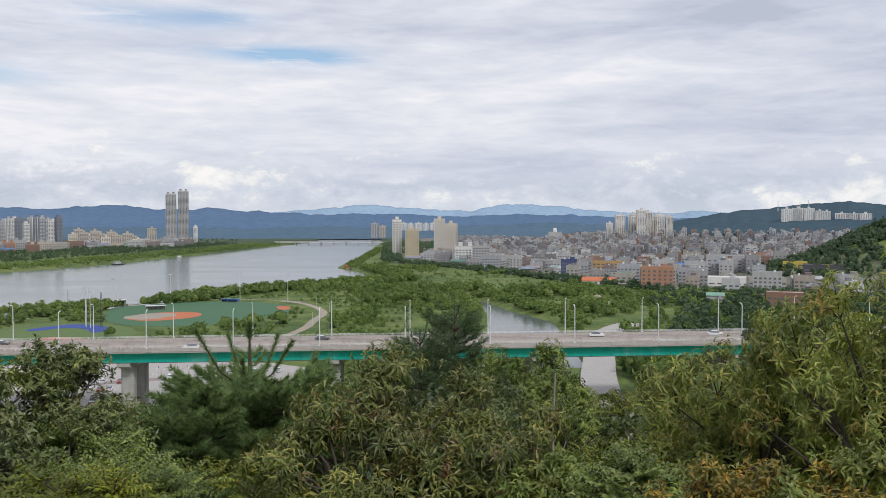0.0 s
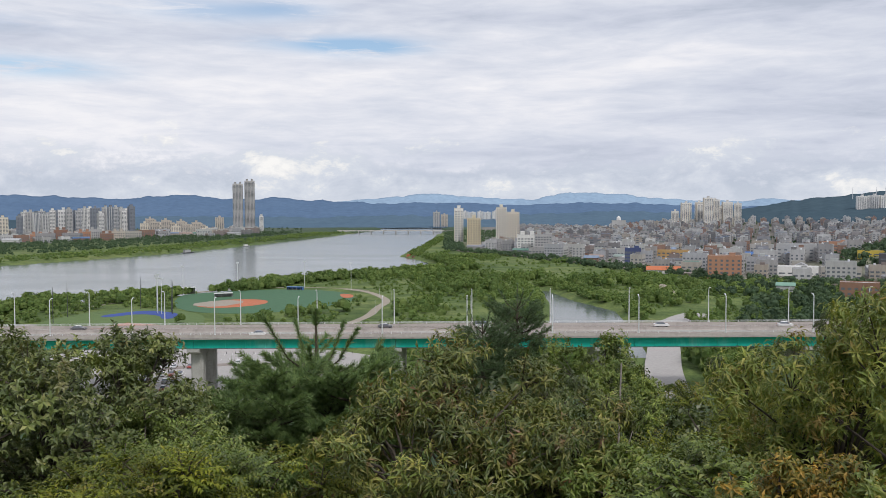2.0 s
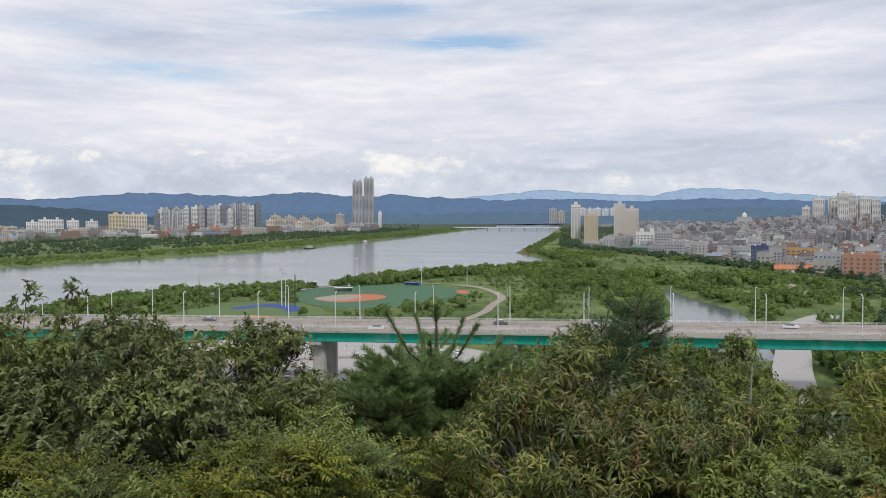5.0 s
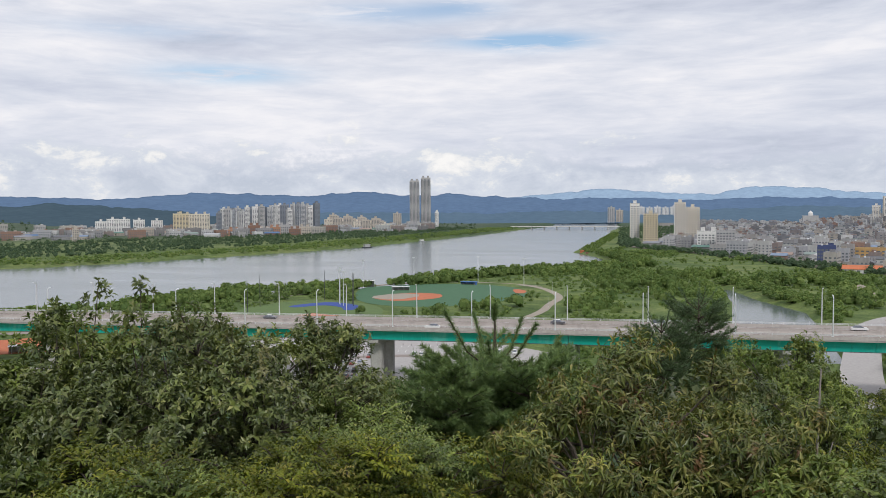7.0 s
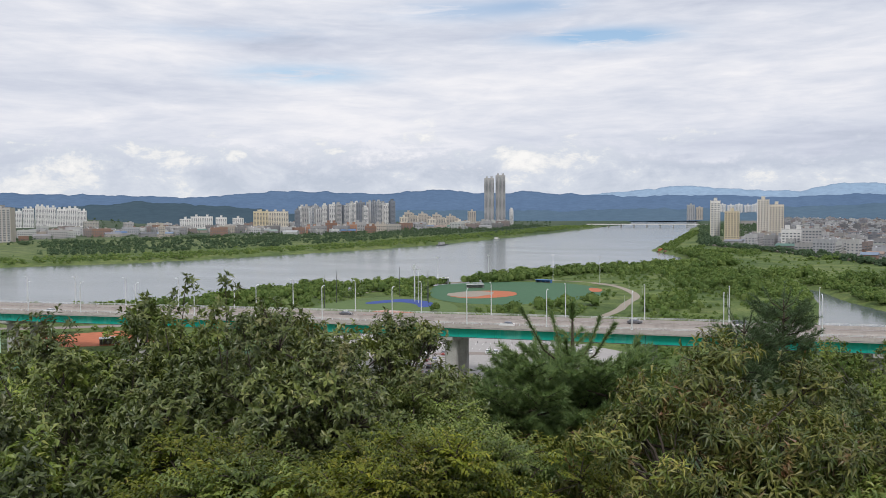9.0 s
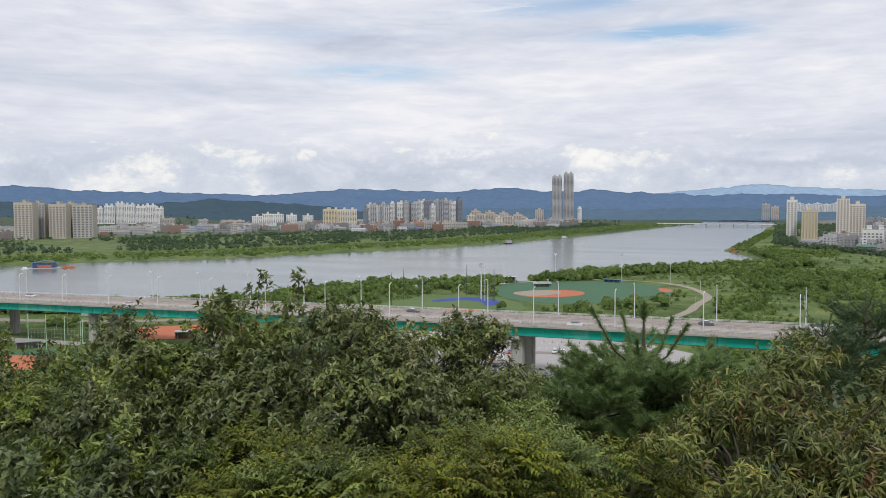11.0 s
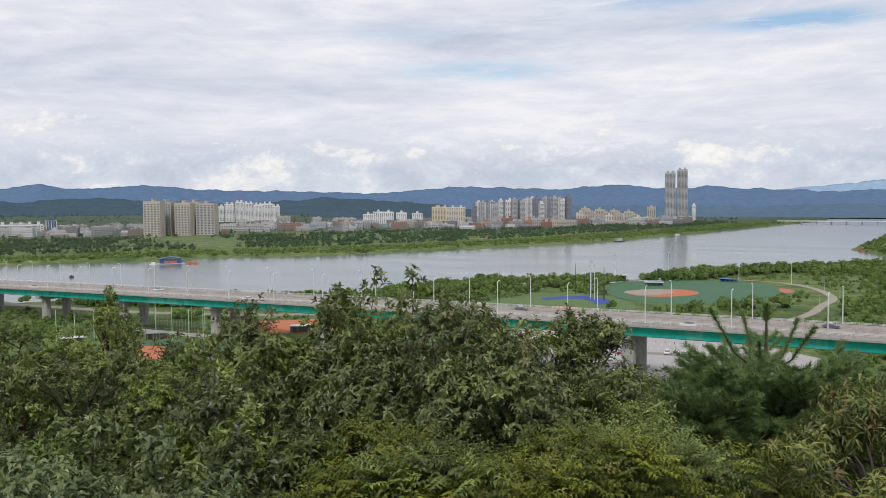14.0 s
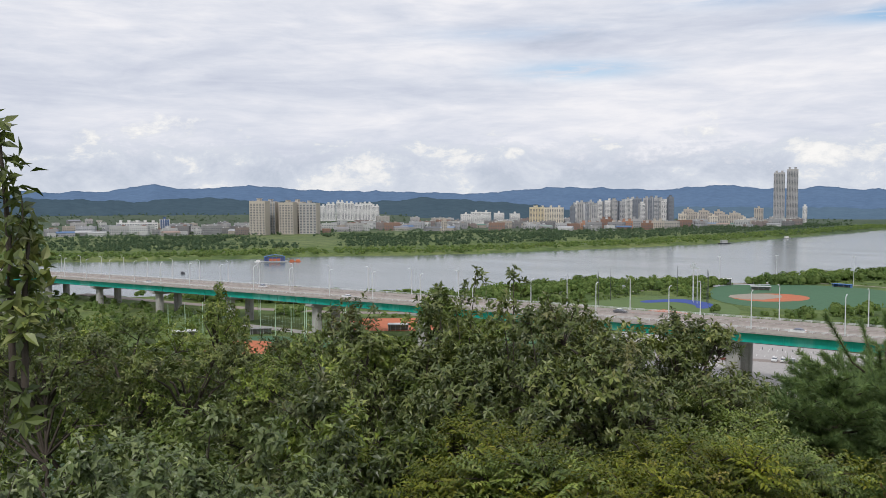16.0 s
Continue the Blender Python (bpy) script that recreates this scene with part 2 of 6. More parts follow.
MAT = {
    "ground": ground_material(),
    "water": water_material(),
    "concrete": worn("weathered_concrete", (0.33, 0.32, 0.30), (0.43, 0.42, 0.40), 0.6, 0.9, stain=(0.24, 0.23, 0.21)),
    "barrier": worn("barrier_concrete", (0.36, 0.325, 0.30), (0.45, 0.41, 0.385), 0.5, 0.9, stain=(0.26, 0.24, 0.22)),
    "asphalt": worn("worn_asphalt", (0.23, 0.195, 0.175), (0.30, 0.255, 0.23), 0.4, 0.95, bump=0.1),
    "lot": worn("pale_paving", (0.33, 0.31, 0.30), (0.42, 0.40, 0.385), 0.3, 0.95, bump=0.1),
    "teal": worn("teal_steel_paint", (0.006, 0.36, 0.29), (0.010, 0.46, 0.37), 0.12, 0.5, stain=(0.22, 0.58, 0.52)),
    "dark_steel": worn("dark_steel", (0.06, 0.06, 0.06), (0.10, 0.10, 0.10), 1.0, 0.6),
    "galvanised": worn("galvanised_steel", (0.60, 0.61, 0.62), (0.72, 0.73, 0.74), 2.0, 0.45, 0.2),
    "white_paint": worn("white_line_paint", (0.62, 0.62, 0.60), (0.74, 0.74, 0.72), 1.0, 0.8),
    "turf": worn("green_artificial_turf", (0.052, 0.125, 0.066), (0.070, 0.155, 0.082), 0.1, 0.95, bump=0.1),
    "turf_light": worn("striped_lawn", (0.088, 0.142, 0.044), (0.118, 0.175, 0.058), 0.1, 0.95, bump=0.1),
    "clay": worn("orange_clay", (0.42, 0.13, 0.065), (0.50, 0.17, 0.085), 0.1, 0.95, bump=0.1),
    "blue_track": worn("blue_track", (0.030, 0.060, 0.24), (0.045, 0.085, 0.32), 0.1, 0.85),
    "path": worn("pale_path", (0.27, 0.235, 0.19), (0.36, 0.315, 0.26), 0.2, 0.95),
    "pole_green": worn("pale_green_pole", (0.42, 0.60, 0.42), (0.50, 0.68, 0.50), 1.0, 0.5),
    "pole_dark": worn("dark_pole", (0.05, 0.055, 0.055), (0.08, 0.085, 0.085), 1.0, 0.5),
    "bark": worn("grey_brown_bark", (0.045, 0.036, 0.028), (0.085, 0.068, 0.055), 6.0, 0.95, bump=0.8),
    "bark_pine": worn("reddish_pine_bark", (0.040, 0.029, 0.023), (0.070, 0.050, 0.038), 6.0, 0.95, bump=0.8),
    "bark_dead": worn("bleached_dead_wood", (0.22, 0.19, 0.17), (0.34, 0.30, 0.27), 6.0, 0.95, bump=0.8),
    # Glass toned paler to mimic haze and sky reflection on far windows.
    "glass": worn("window_glass", (0.110, 0.122, 0.14), (0.165, 0.18, 0.205), 0.5, 0.2, spec=0.6),
    # Pale blue is distance haze put into the far mountains' base colour.
    "far_mountain": hazed_slope_material("haze_pale_mountain", (0.25, 0.35, 0.47), (0.29, 0.39, 0.51)),
    # Forest green shifted to blue in the colour, for the haze before it.
    "mountain": hazed_slope_material("haze_blue_mountain", (0.094, 0.150, 0.245), (0.124, 0.188, 0.288)),
    # Both hill tones carry a weaker haze, painted in as blue-grey.
    "hazy_hill": hazed_slope_material("hazy_wooded_hill", (0.086, 0.138, 0.196), (0.114, 0.170, 0.226)),
    "hill": hazed_slope_material("haze_grey_hill", (0.050, 0.082, 0.110), (0.076, 0.112, 0.136)),
}


# ---------------------------------------------------------------- mesh helpers
def mesh_from(name, verts, faces, mat, smooth=False):
    """A mesh from arrays: verts (n, 3), faces (m, k) or a list of tuples."""
    me = bpy.data.meshes.new(name)
    verts = np.asarray(verts, dtype=np.float32).reshape(-1, 3)
    if isinstance(faces, np.ndarray):
        m, k = faces.shape
        me.vertices.add(len(verts))
        me.vertices.foreach_set("co", verts.ravel())
        me.loops.add(m * k)
        me.loops.foreach_set("vertex_index", faces.astype(np.int32).ravel())
        me.polygons.add(m)
        me.polygons.foreach_set("loop_start", np.arange(0, m * k, k, dtype=np.int32))
        me.update(calc_edges=True)
    else:
        me.from_pydata(verts.tolist(), [], faces)
    me.polygons.foreach_set("use_smooth", np.full(len(me.polygons), smooth, dtype=bool))
    for mm in (mat if isinstance(mat, (list, tuple)) else [mat]):
        me.materials.append(mm)
    return me


def thing(name, at=(0, 0, 0), turn=0.0, label="", category="", group="", kind=""):
    e = new(name)
    e.matrix_basis = pose(*at, 0, 0, turn)
    return tagged(e, label, category, group, kind)


def part(name, me, parent, label="", kind=""):
    ob = new(name, me)
    ob.parent = parent
    return tagged(ob, label, kind=kind)


def whole(name, me, label, category, group="", kind="", at=None):
    ob = new(name, me)
    if at is not None:
        ob.matrix_basis = at
    return tagged(ob, label, category, group, kind)


CUBE_V = np.array([(-1, -1, 0), (1, -1, 0), (1, 1, 0), (-1, 1, 0), (-1, -1, 1), (1, -1, 1), (1, 1, 1), (-1, 1, 1)], dtype=float)
CUBE_F = np.array([(3, 2, 1, 0), (4, 5, 6, 7), (0, 1, 5, 4), (1, 2, 6, 5), (2, 3, 7, 6), (3, 0, 4, 7)])


def boxes(rows):
    """Boxes (x, y, z of the base's middle, width, depth, height, turn in degrees) as one pair of arrays."""
    r = np.asarray(rows, dtype=float).reshape(-1, 7)
    v = CUBE_V[None] * np.stack([r[:, 3] / 2, r[:, 4] / 2, r[:, 5]], 1)[:, None]
    c, s = np.cos(np.radians(r[:, 6]))[:, None], np.sin(np.radians(r[:, 6]))[:, None]
    x, y = v[..., 0] * c - v[..., 1] * s, v[..., 0] * s + v[..., 1] * c
    v = np.stack([x + r[:, :1], y + r[:, 1:2], v[..., 2] + r[:, 2:3]], -1)
    f = CUBE_F[None] + (np.arange(len(r)) * 8)[:, None, None]
    return v.reshape(-1, 3), f.reshape(-1, 4)


def join(*pairs):
    vs, fs, n = [], [], 0
    for v, f in pairs:
        vs.append(np.asarray(v, dtype=float))
        fs.append(np.asarray(f) + n)
        n += len(v)
    return np.concatenate(vs), np.concatenate(fs)


def tube(points, radii, sides=8, cap=True):
    """A tapered tube along points, as quads."""
    p = np.asarray(points, dtype=float)
    r = np.asarray(radii, dtype=float)
    t = np.gradient(p, axis=0)
    t /= np.linalg.norm(t, axis=1)[:, None] + 1e-9
    a = np.cross(t, np.where(np.abs(t[:, :1]) < 0.8, np.array([[1.0, 0, 0]]), np.array([[0, 1.0, 0]])))
    a /= np.linalg.norm(a, axis=1)[:, None] + 1e-9
    b = np.cross(t, a)
    ang = np.linspace(0, 2 * np.pi, sides, endpoint=False)
    v = p[:, None] + r[:, None, None] * (np.cos(ang)[None, :, None] * a[:, None] + np.sin(ang)[None, :, None] * b[:, None])
    n = len(p)
    i, j = np.meshgrid(np.arange(n - 1), np.arange(sides), indexing="ij")
    k = (j + 1) % sides
    f = np.stack([i * sides + j, i * sides + k, (i + 1) * sides + k, (i + 1) * sides + j], -1).reshape(-1, 4)
    v = v.reshape(-1, 3)
    if cap and sides % 2 == 0:
        top = (n - 1) * sides
        f = np.concatenate([f, [[top + q, top + q + 1, top + sides - 2 - q, top + sides - 1 - q] for q in range(sides // 2 - 1)]])
    return v, f


def slab(name, pts, z, depth, mat, label, category, kind="structure", smooth_corners=2):
    """A flat sheet with an outline, laid on the ground, its edge going down."""
    p = [Vector(q) for q in pts]
    for _ in range(smooth_corners):
        p = [w for a, b in zip(p, p[1:] + p[:1]) for w in (a.lerp(b, 0.25), a.lerp(b, 0.75))]
    n = len(p)
    v = [(*q, z) for q in p] + [(*q, z - depth) for q in p]
    area = sum(a.x * b.y - b.x * a.y for a, b in zip(p, p[1:] + p[:1]))
    f = [tuple(range(n)) if area > 0 else tuple(reversed(range(n)))]
    f += [(i, (i + 1) % n, n + (i + 1) % n, n + i) for i in range(n)]
    return whole(name, mesh_from(name, v, f, mat), label, category, kind=kind)


def ribbon(name, line, width, z, mat, label, category, depth=0.6, rounds=2):
    """A road or path along a line on the ground."""
    p = [Vector(q) for q in line]
    for _ in range(rounds):
        p = [p[0]] + [w for a, b in zip(p, p[1:]) for w in (a.lerp(b, 0.25), a.lerp(b, 0.75))] + [p[-1]]
    v, f = [], []
    for i, q in enumerate(p):
        d = (p[min(i + 1, len(p) - 1)] - p[max(i - 1, 0)]).normalized()
        s = Vector((-d.y, d.x)) * width / 2
        v += [(*(q + s), z), (*(q - s), z), (*(q + s), z - depth), (*(q - s), z - depth)]
        if i:
            a, b = 4 * i - 4, 4 * i
            f += [(a, a + 1, b + 1, b), (a + 2, a, b, b + 2), (a + 1, a + 3, b + 3, b + 1)]
    return whole(name, mesh_from(name, v, f, mat), label, category, kind="structure")


def polar(az, dist):
    """Plan place at an azimuth (degrees, to the left of +y) and a distance."""
    a = np.radians(az)
    return -np.sin(a) * dist, np.cos(a) * dist


def inside(poly, x, y):
    x, y = np.asarray(x, float), np.asarray(y, float)
    c = np.zeros(x.shape, bool)
    for (ax, ay), (bx, by) in zip(poly, poly[1:] + poly[:1]):
        if ay != by:
            c ^= ((ay > y) != (by > y)) & (x < (bx - ax) * (y - ay) / (by - ay) + ax)
    return c


def gap_to(poly, x, y, closed=True):
    """Distance to an outline, vectorised."""
    best = np.full(np.shape(x), 1e9)
    for (ax, ay), (bx, by) in zip(poly, (poly[1:] + poly[:1]) if closed else poly[1:]):
        dx, dy = bx - ax, by - ay
        k = np.clip(((x - ax) * dx + (y - ay) * dy) / (dx * dx + dy * dy), 0, 1)
        best = np.minimum(best, np.hypot(x - ax - k * dx, y - ay - k * dy))
    return best


def step(a, b, v):
    k = np.clip((v - a) / (b - a), 0, 1)
    return k * k * (3 - 2 * k)


# ---------------------------------------------------------------- the land
FAR_SHORE = [(-1700, -150), (-873, 393), (-780, 518), (-720, 645), (-655, 712), (-606, 802), (-541, 977), (-490, 1165), (-468, 1400), (-444, 1756), (-429, 2198), (-410, 2600), (-480, 3300)]
NEAR_SHORE = [(-1700, -560), (-900, 20), (-547, 239), (-451, 291), (-351, 338), (-318, 380), (-300, 481), (-272, 504), (-240, 545), (-206, 584), (-183, 658), (-141, 722), (-77, 790), (-50, 800), (-63, 874), (-100, 1006), (-140, 1108), (-145, 1461), (-156, 1829), (-175, 2255), (-190, 2600), (-240, 3300)]
RIVER = FAR_SHORE + NEAR_SHORE[::-1]
CREEK = [(20, 650), (26, 600), (28, 529), (22, 440), (12, 330), (60, 330), (66, 420), (68, 500), (47, 560), (34, 625)]
LEVEE = [(-110, 2100), (-95, 1500), (-72, 1190), (-2, 1085), (75, 930), (125, 805), (163, 758), (190, 690), (220, 650), (310, 615), (520, 560)]
TOWN = LEVEE + [(1900, 900), (2400, 3600), (-100, 3600)]
# the elevation, by azimuth, below which the wooded bluff stays
BLUFF_AZ = [-180, -40, -24, -19, -15, -12, -7, 2, 6, 26, 31, 44, 47, 57, 61, 66, 78, 180]
BLUFF_EL = [-2.0, -3.8, -5.2, -7.0, -8.6, -10.2, -10.6, -10.0, -10.9, -10.9, -9.4, -9.0, -9.2, -9.2, -8.0, -6.8, -6.0, -2.0]


def height(x, y):
    """The ground's height over the river."""
    x, y = np.asarray(x, float), np.asarray(y, float)
    r = np.hypot(x, y)
    az = np.degrees(np.arctan2(-x, y))
    z = 3.0 + 1.2 * step(0, 500, r - 900)
    z = z + 26 * step(1900, 2700, r) * np.maximum(step(36, 46, az), step(-7, -12, az))
    z = z + 57 * np.exp(-(((x - 470) / 105) ** 2 + ((y - 790) / 120) ** 2))
    z = z + 30 * np.exp(-(((x - 640) / 160) ** 2 + ((y - 760) / 160) ** 2))
    bluff = 58.35 + np.tan(np.radians(np.interp(az, BLUFF_AZ, BLUFF_EL))) * np.maximum(0, r - 1.2)
    bluff = bluff - 6.4 * step(1.5, 13, r) - 0.5 * np.maximum(0, r - 195)
    bluff = bluff + 0.6 * np.sin(x * 0.31 + 1) * np.cos(y * 0.27) * step(4, 20, r)
    z = np.maximum(z, bluff)
    d = gap_to(RIVER, x, y) * np.where(inside(RIVER, x, y), -1, 1)
    e = gap_to(CREEK, x, y) * np.where(inside(CREEK, x, y), -1, 1)
    d = np.minimum(d, e)
    return np.minimum(z, -2.0 + (z + 2.0) * step(-9, 8, d))


def build_ground():
    rad = np.concatenate([[0.0], np.geomspace(0.6, 4950, 340)])
    az = np.concatenate([np.arange(-42, 84, 0.5), np.arange(84, 318, 3.0)])
    R_, A_ = np.meshgrid(rad[1:], az, indexing="ij")
    x, y = polar(A_, R_)
    z = height(x.ravel(), y.ravel())
    v = np.stack([x.ravel(), y.ravel(), z], 1)
    m = len(az)
    i, j = np.meshgrid(np.arange(len(rad) - 2), np.arange(m), indexing="ij")
    k = (j + 1) % m
    f = np.stack([i * m + j, (i + 1) * m + j, (i + 1) * m + k, i * m + k], -1).reshape(-1, 4)[:, ::-1]
    hub = len(v)                                    # closes the sheet under the viewpoint
    v = np.concatenate([v, [[0, 0, 58.35]]])
    j = np.arange(0, m - 1, 2)
    f = np.concatenate([f, np.stack([np.full(len(j), hub), (j + 2) % m, j + 1, j], 1)])
    me = mesh_from("ground", v, f, MAT["ground"], smooth=True)
    a = me.attributes.new("paved", "FLOAT", "POINT")
    px, py = v[:, 0], v[:, 1]
    town = inside(TOWN, px, py) * step(5, 40, gap_to(TOWN, px, py)) * 0.95 * (v[:, 2] < 34) * (1 - np.exp(-(((px - 480) / 150) ** 2 + ((py - 780) / 150) ** 2)))
    left = step(120, 260, gap_to(FAR_SHORE, px, py, False)) * inside([(-3500, 0)] + FAR_SHORE[1:-1] + [(-900, 4000), (-4500, 4000)], px, py) * 0.12
    a.data.foreach_set("value", np.maximum(town, left).astype(np.float32))
    w = me.attributes.new("wooded", "FLOAT", "POINT")
    pr, pa = np.hypot(px, py), np.degrees(np.arctan2(-px, py))
    w.data.foreach_set("value", np.maximum(np.maximum(step(1500, 1900, pr) * step(10, 16, pa), step(2150, 2500, pr)), 0.8 * (1 - step(150, 230, pr))).astype(np.float32))
    whole("ground", me, "grassy river plain with a steep wooded bluff and paved town", "ground", kind="structure")


build_ground()
_w = [(-4900, -900), (600, -900), (600, 4900), (-4900, 4900)]
whole("water", mesh_from("water", [(*q, 0.0) for q in _w], [(0, 1, 2, 3)], MAT["water"]), "calm grey river reflecting the cloudy sky", "river", kind="structure")


def ridge(name, dist, az0, az1, ctrl, mat, foot, jag, label, base=0.0, seed=0):
    """A range of mountains: its skyline's elevation (degrees) by azimuth, with spurs and gullies on the slope."""
    az = np.arange(az0, az1, 0.16)
    el = np.interp(az, [c[0] for c in ctrl], [c[1] for c in ctrl])
    k = np.convolve(np.pad(el, 3, mode="edge"), np.ones(7) / 7, mode="valid")
    el = 0.5 * el + 0.5 * k
    el = el + np.array([0.10 * noise.fractal(Vector((a * 1.3, seed, 0.5)), 1.0, 2.0, 4) for a in az])
    rows = 16
    v = []
    for q in range(rows + 1):
        u = q / rows
        for a, e in zip(az, el):
            top = EYE + dist * math.tan(radians(e))
            ns = noise.fractal(Vector((a * 0.9 + seed, u * 2.2, seed * 1.7)), 1.0, 2.0, 5)
            h = base + (top - base) * (u ** 1.15)
            h += ns * jag * (0.25 + math.sin(math.pi * u)) * (1 if u < 1 else 0.55)
            d = dist - foot * (1 - u) + 60 * ns * math.sin(math.pi * u)
            x, y = polar(a, d)
            v.append((x, y, h))
    m = len(az)
    for a in az:                                   # the far side goes down again
        x, y = polar(a, dist + 120)
        v.append((x, y, base))
    f = [(i * m + j, (i + 1) * m + j, (i + 1) * m + j + 1, i * m + j + 1) for i in range(rows + 1) for j in range(m - 1)]
    whole(name, mesh_from(name, v, f, mat, True), label, "mountains", kind="structure")


ridge("mountain_range_far", 4780, -40, 40, [(-40, 0.5), (-20, 0.6), (-17.5, 0.8), (-14, 0.66), (-10, 0.92), (-8, 1.15), (-5.3, 1.34), (-3.5, 1.2), (-1.8, 0.82), (1.5, 0.95), (5.2, 1.32), (8, 1.05), (11, 0.8), (14, 0.7), (20, 0.6), (40, 0.5)], MAT["far_mountain"], 500, 10, "wooded mountains on the horizon, coloured pale blue for haze", seed=3)
ridge("mountain_range", 4300, -24, 84, [(-24, 0.3), (-12, 0.42), (-6, 0.62), (0, 0.5), (4, 0.66), (9, 0.62), (12.4, 0.76), (15.6, 1.0), (18.7, 0.88), (21.8, 1.18), (25.6, 0.9), (28.6, 0.95), (29.5, 1.14), (31, 1.0), (32.9, 1.2), (37.9, 0.68), (43.8, 0.9), (49.9, 0.98), (53.7, 1.3), (57.7, 1.04), (60.2, 1.38), (63, 0.82), (67.5, 0.9), (72, 1.1), (84, 0.9)], MAT["mountain"], 900, 12, "wooded mountain range behind the city, coloured blue for haze", seed=11)
# nearer hills, with their haze painted into the surface colour
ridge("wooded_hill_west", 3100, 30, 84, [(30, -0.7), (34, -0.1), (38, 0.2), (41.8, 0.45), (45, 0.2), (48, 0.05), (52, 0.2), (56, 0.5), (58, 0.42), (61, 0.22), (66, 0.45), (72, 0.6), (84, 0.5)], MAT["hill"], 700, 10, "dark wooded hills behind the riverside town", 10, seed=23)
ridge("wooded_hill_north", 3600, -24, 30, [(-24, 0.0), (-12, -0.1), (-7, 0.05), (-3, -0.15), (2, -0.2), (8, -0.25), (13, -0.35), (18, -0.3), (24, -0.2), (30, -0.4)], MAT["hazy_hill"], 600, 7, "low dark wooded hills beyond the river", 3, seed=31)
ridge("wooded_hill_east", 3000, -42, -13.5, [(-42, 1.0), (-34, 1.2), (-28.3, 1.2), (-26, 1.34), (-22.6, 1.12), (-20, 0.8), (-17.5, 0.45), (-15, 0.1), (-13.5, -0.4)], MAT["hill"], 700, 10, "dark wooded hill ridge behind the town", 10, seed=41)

# ---------------------------------------------------------------- sheets on the plain
PLAIN = 3.0
LOT = [(-175, 246), (-190, 325), (-120, 342), (-52, 330), (-38, 285), (-48, 238), (-110, 228)]
slab("parking_pavement", LOT, PLAIN + 0.06, 1.2, MAT["lot"], "pale grey paved car park beneath the viaduct", "pavement", smooth_corners=1)
FIELD = [(-224, 545), (-216, 566), (-167, 602), (-116, 584), (-98, 540), (-98, 500), (-138, 446), (-192, 460)]
slab("ballpark_turf", FIELD, PLAIN + 0.08, 1.2, MAT["turf"], "dark green artificial turf of a ballpark", "sports field")
slab("ballpark_infield", [(-194, 490), (-186, 518), (-170, 528), (-154, 522), (-148, 504), (-154, 488), (-172, 474)], PLAIN + 0.14, 1.2, MAT["clay"], "orange clay infield of the ballpark", "sports field")
slab("ballpark_diamond", [(-197, 492), (-184, 522), (-162, 513), (-172, 479)], PLAIN + 0.20, 1.2, MAT["path"], "pale sandy diamond inside the clay infield", "sports field", smooth_corners=1)
slab("bullpen_clay", [(-116, 568), (-104, 560), (-101, 540), (-108, 538)], PLAIN + 0.14, 1.2, MAT["clay"], "small orange clay bullpen", "sports field")
slab("small_lawn", [(-246, 398), (-236, 470), (-192, 468), (-162, 440), (-150, 384), (-196, 344)], PLAIN + 0.05, 1.2, MAT["turf_light"], "pale green lawn beside the running track", "sports field")
slab("blue_running_track", [(-224, 436), (-216, 454), (-206, 464), (-181, 449), (-178, 428), (-184, 426), (-190, 440), (-206, 448), (-216, 430)], PLAIN + 0.10, 1.2, MAT["blue_track"], "curved blue running track", "sports field")
slab("orange_court", [(-204, 388), (-195, 410), (-174, 402), (-181, 380)], PLAIN + 0.14, 1.2, MAT["clay"], "small orange clay court", "sports field", smooth_corners=0)
STRIPED = [(-222, 288), (-186, 305), (-150, 290), (-160, 262), (-208, 262)]
slab("west_lawn", STRIPED, PLAIN + 0.05, 1.2, MAT["turf_light"], "mown lawn of a second ball ground", "sports field", smooth_corners=1)
for _k in range(5):
    _x = -205 + _k * 11
    slab("mown_stripe", [(_x, 268), (_x + 5, 268), (_x + 9, 292), (_x + 4, 292)], PLAIN + 0.10, 0.5, MAT["turf"], "darker mown stripe in the lawn", "sports field", smooth_corners=0)
slab("west_clay", [(-306, 274), (-270, 310), (-246, 300), (-240, 278), (-264, 258), (-284, 252)], PLAIN + 0.07, 1.2, MAT["clay"], "orange clay ground beneath the viaduct", "sports field", smooth_corners=1)
slab("west_turf", [(-290, 170), (-300, 215), (-262, 232), (-215, 214), (-205, 186), (-240, 160)], PLAIN + 0.07, 1.2, MAT["turf"], "dark green turf field below the bluff", "sports field", smooth_corners=1)
slab("west_infield", [(-286, 180), (-292, 205), (-270, 214), (-252, 198), (-262, 178)], PLAIN + 0.13, 1.2, MAT["clay"], "orange clay infield below the bluff", "sports field")
ribbon("service_road", [(-330, 232), (-280, 238), (-230, 240), (-190, 236)], 7, PLAIN + 0.12, MAT["lot"], "pale service road beside the ball ground", "road")
ribbon("west_road", [(-520, 250), (-420, 262), (-330, 285), (-250, 345), (-240, 400)], 8, PLAIN + 0.10, MAT["asphalt"], "narrow asphalt road along the river park", "road")
ribbon("park_path", [(-118, 600), (-100, 585), (-86, 556), (-74, 520), (-76, 480), (-74, 445), (-82, 400), (-110, 345)], 5, PLAIN + 0.10, MAT["path"], "pale curved path through the river park", "path")
ribbon("park_path_north", [(-250, 480), (-232, 560), (-190, 610), (-130, 612), (-98, 590)], 2.2, PLAIN + 0.12, MAT["path"], "pale path round the ballpark", "path")
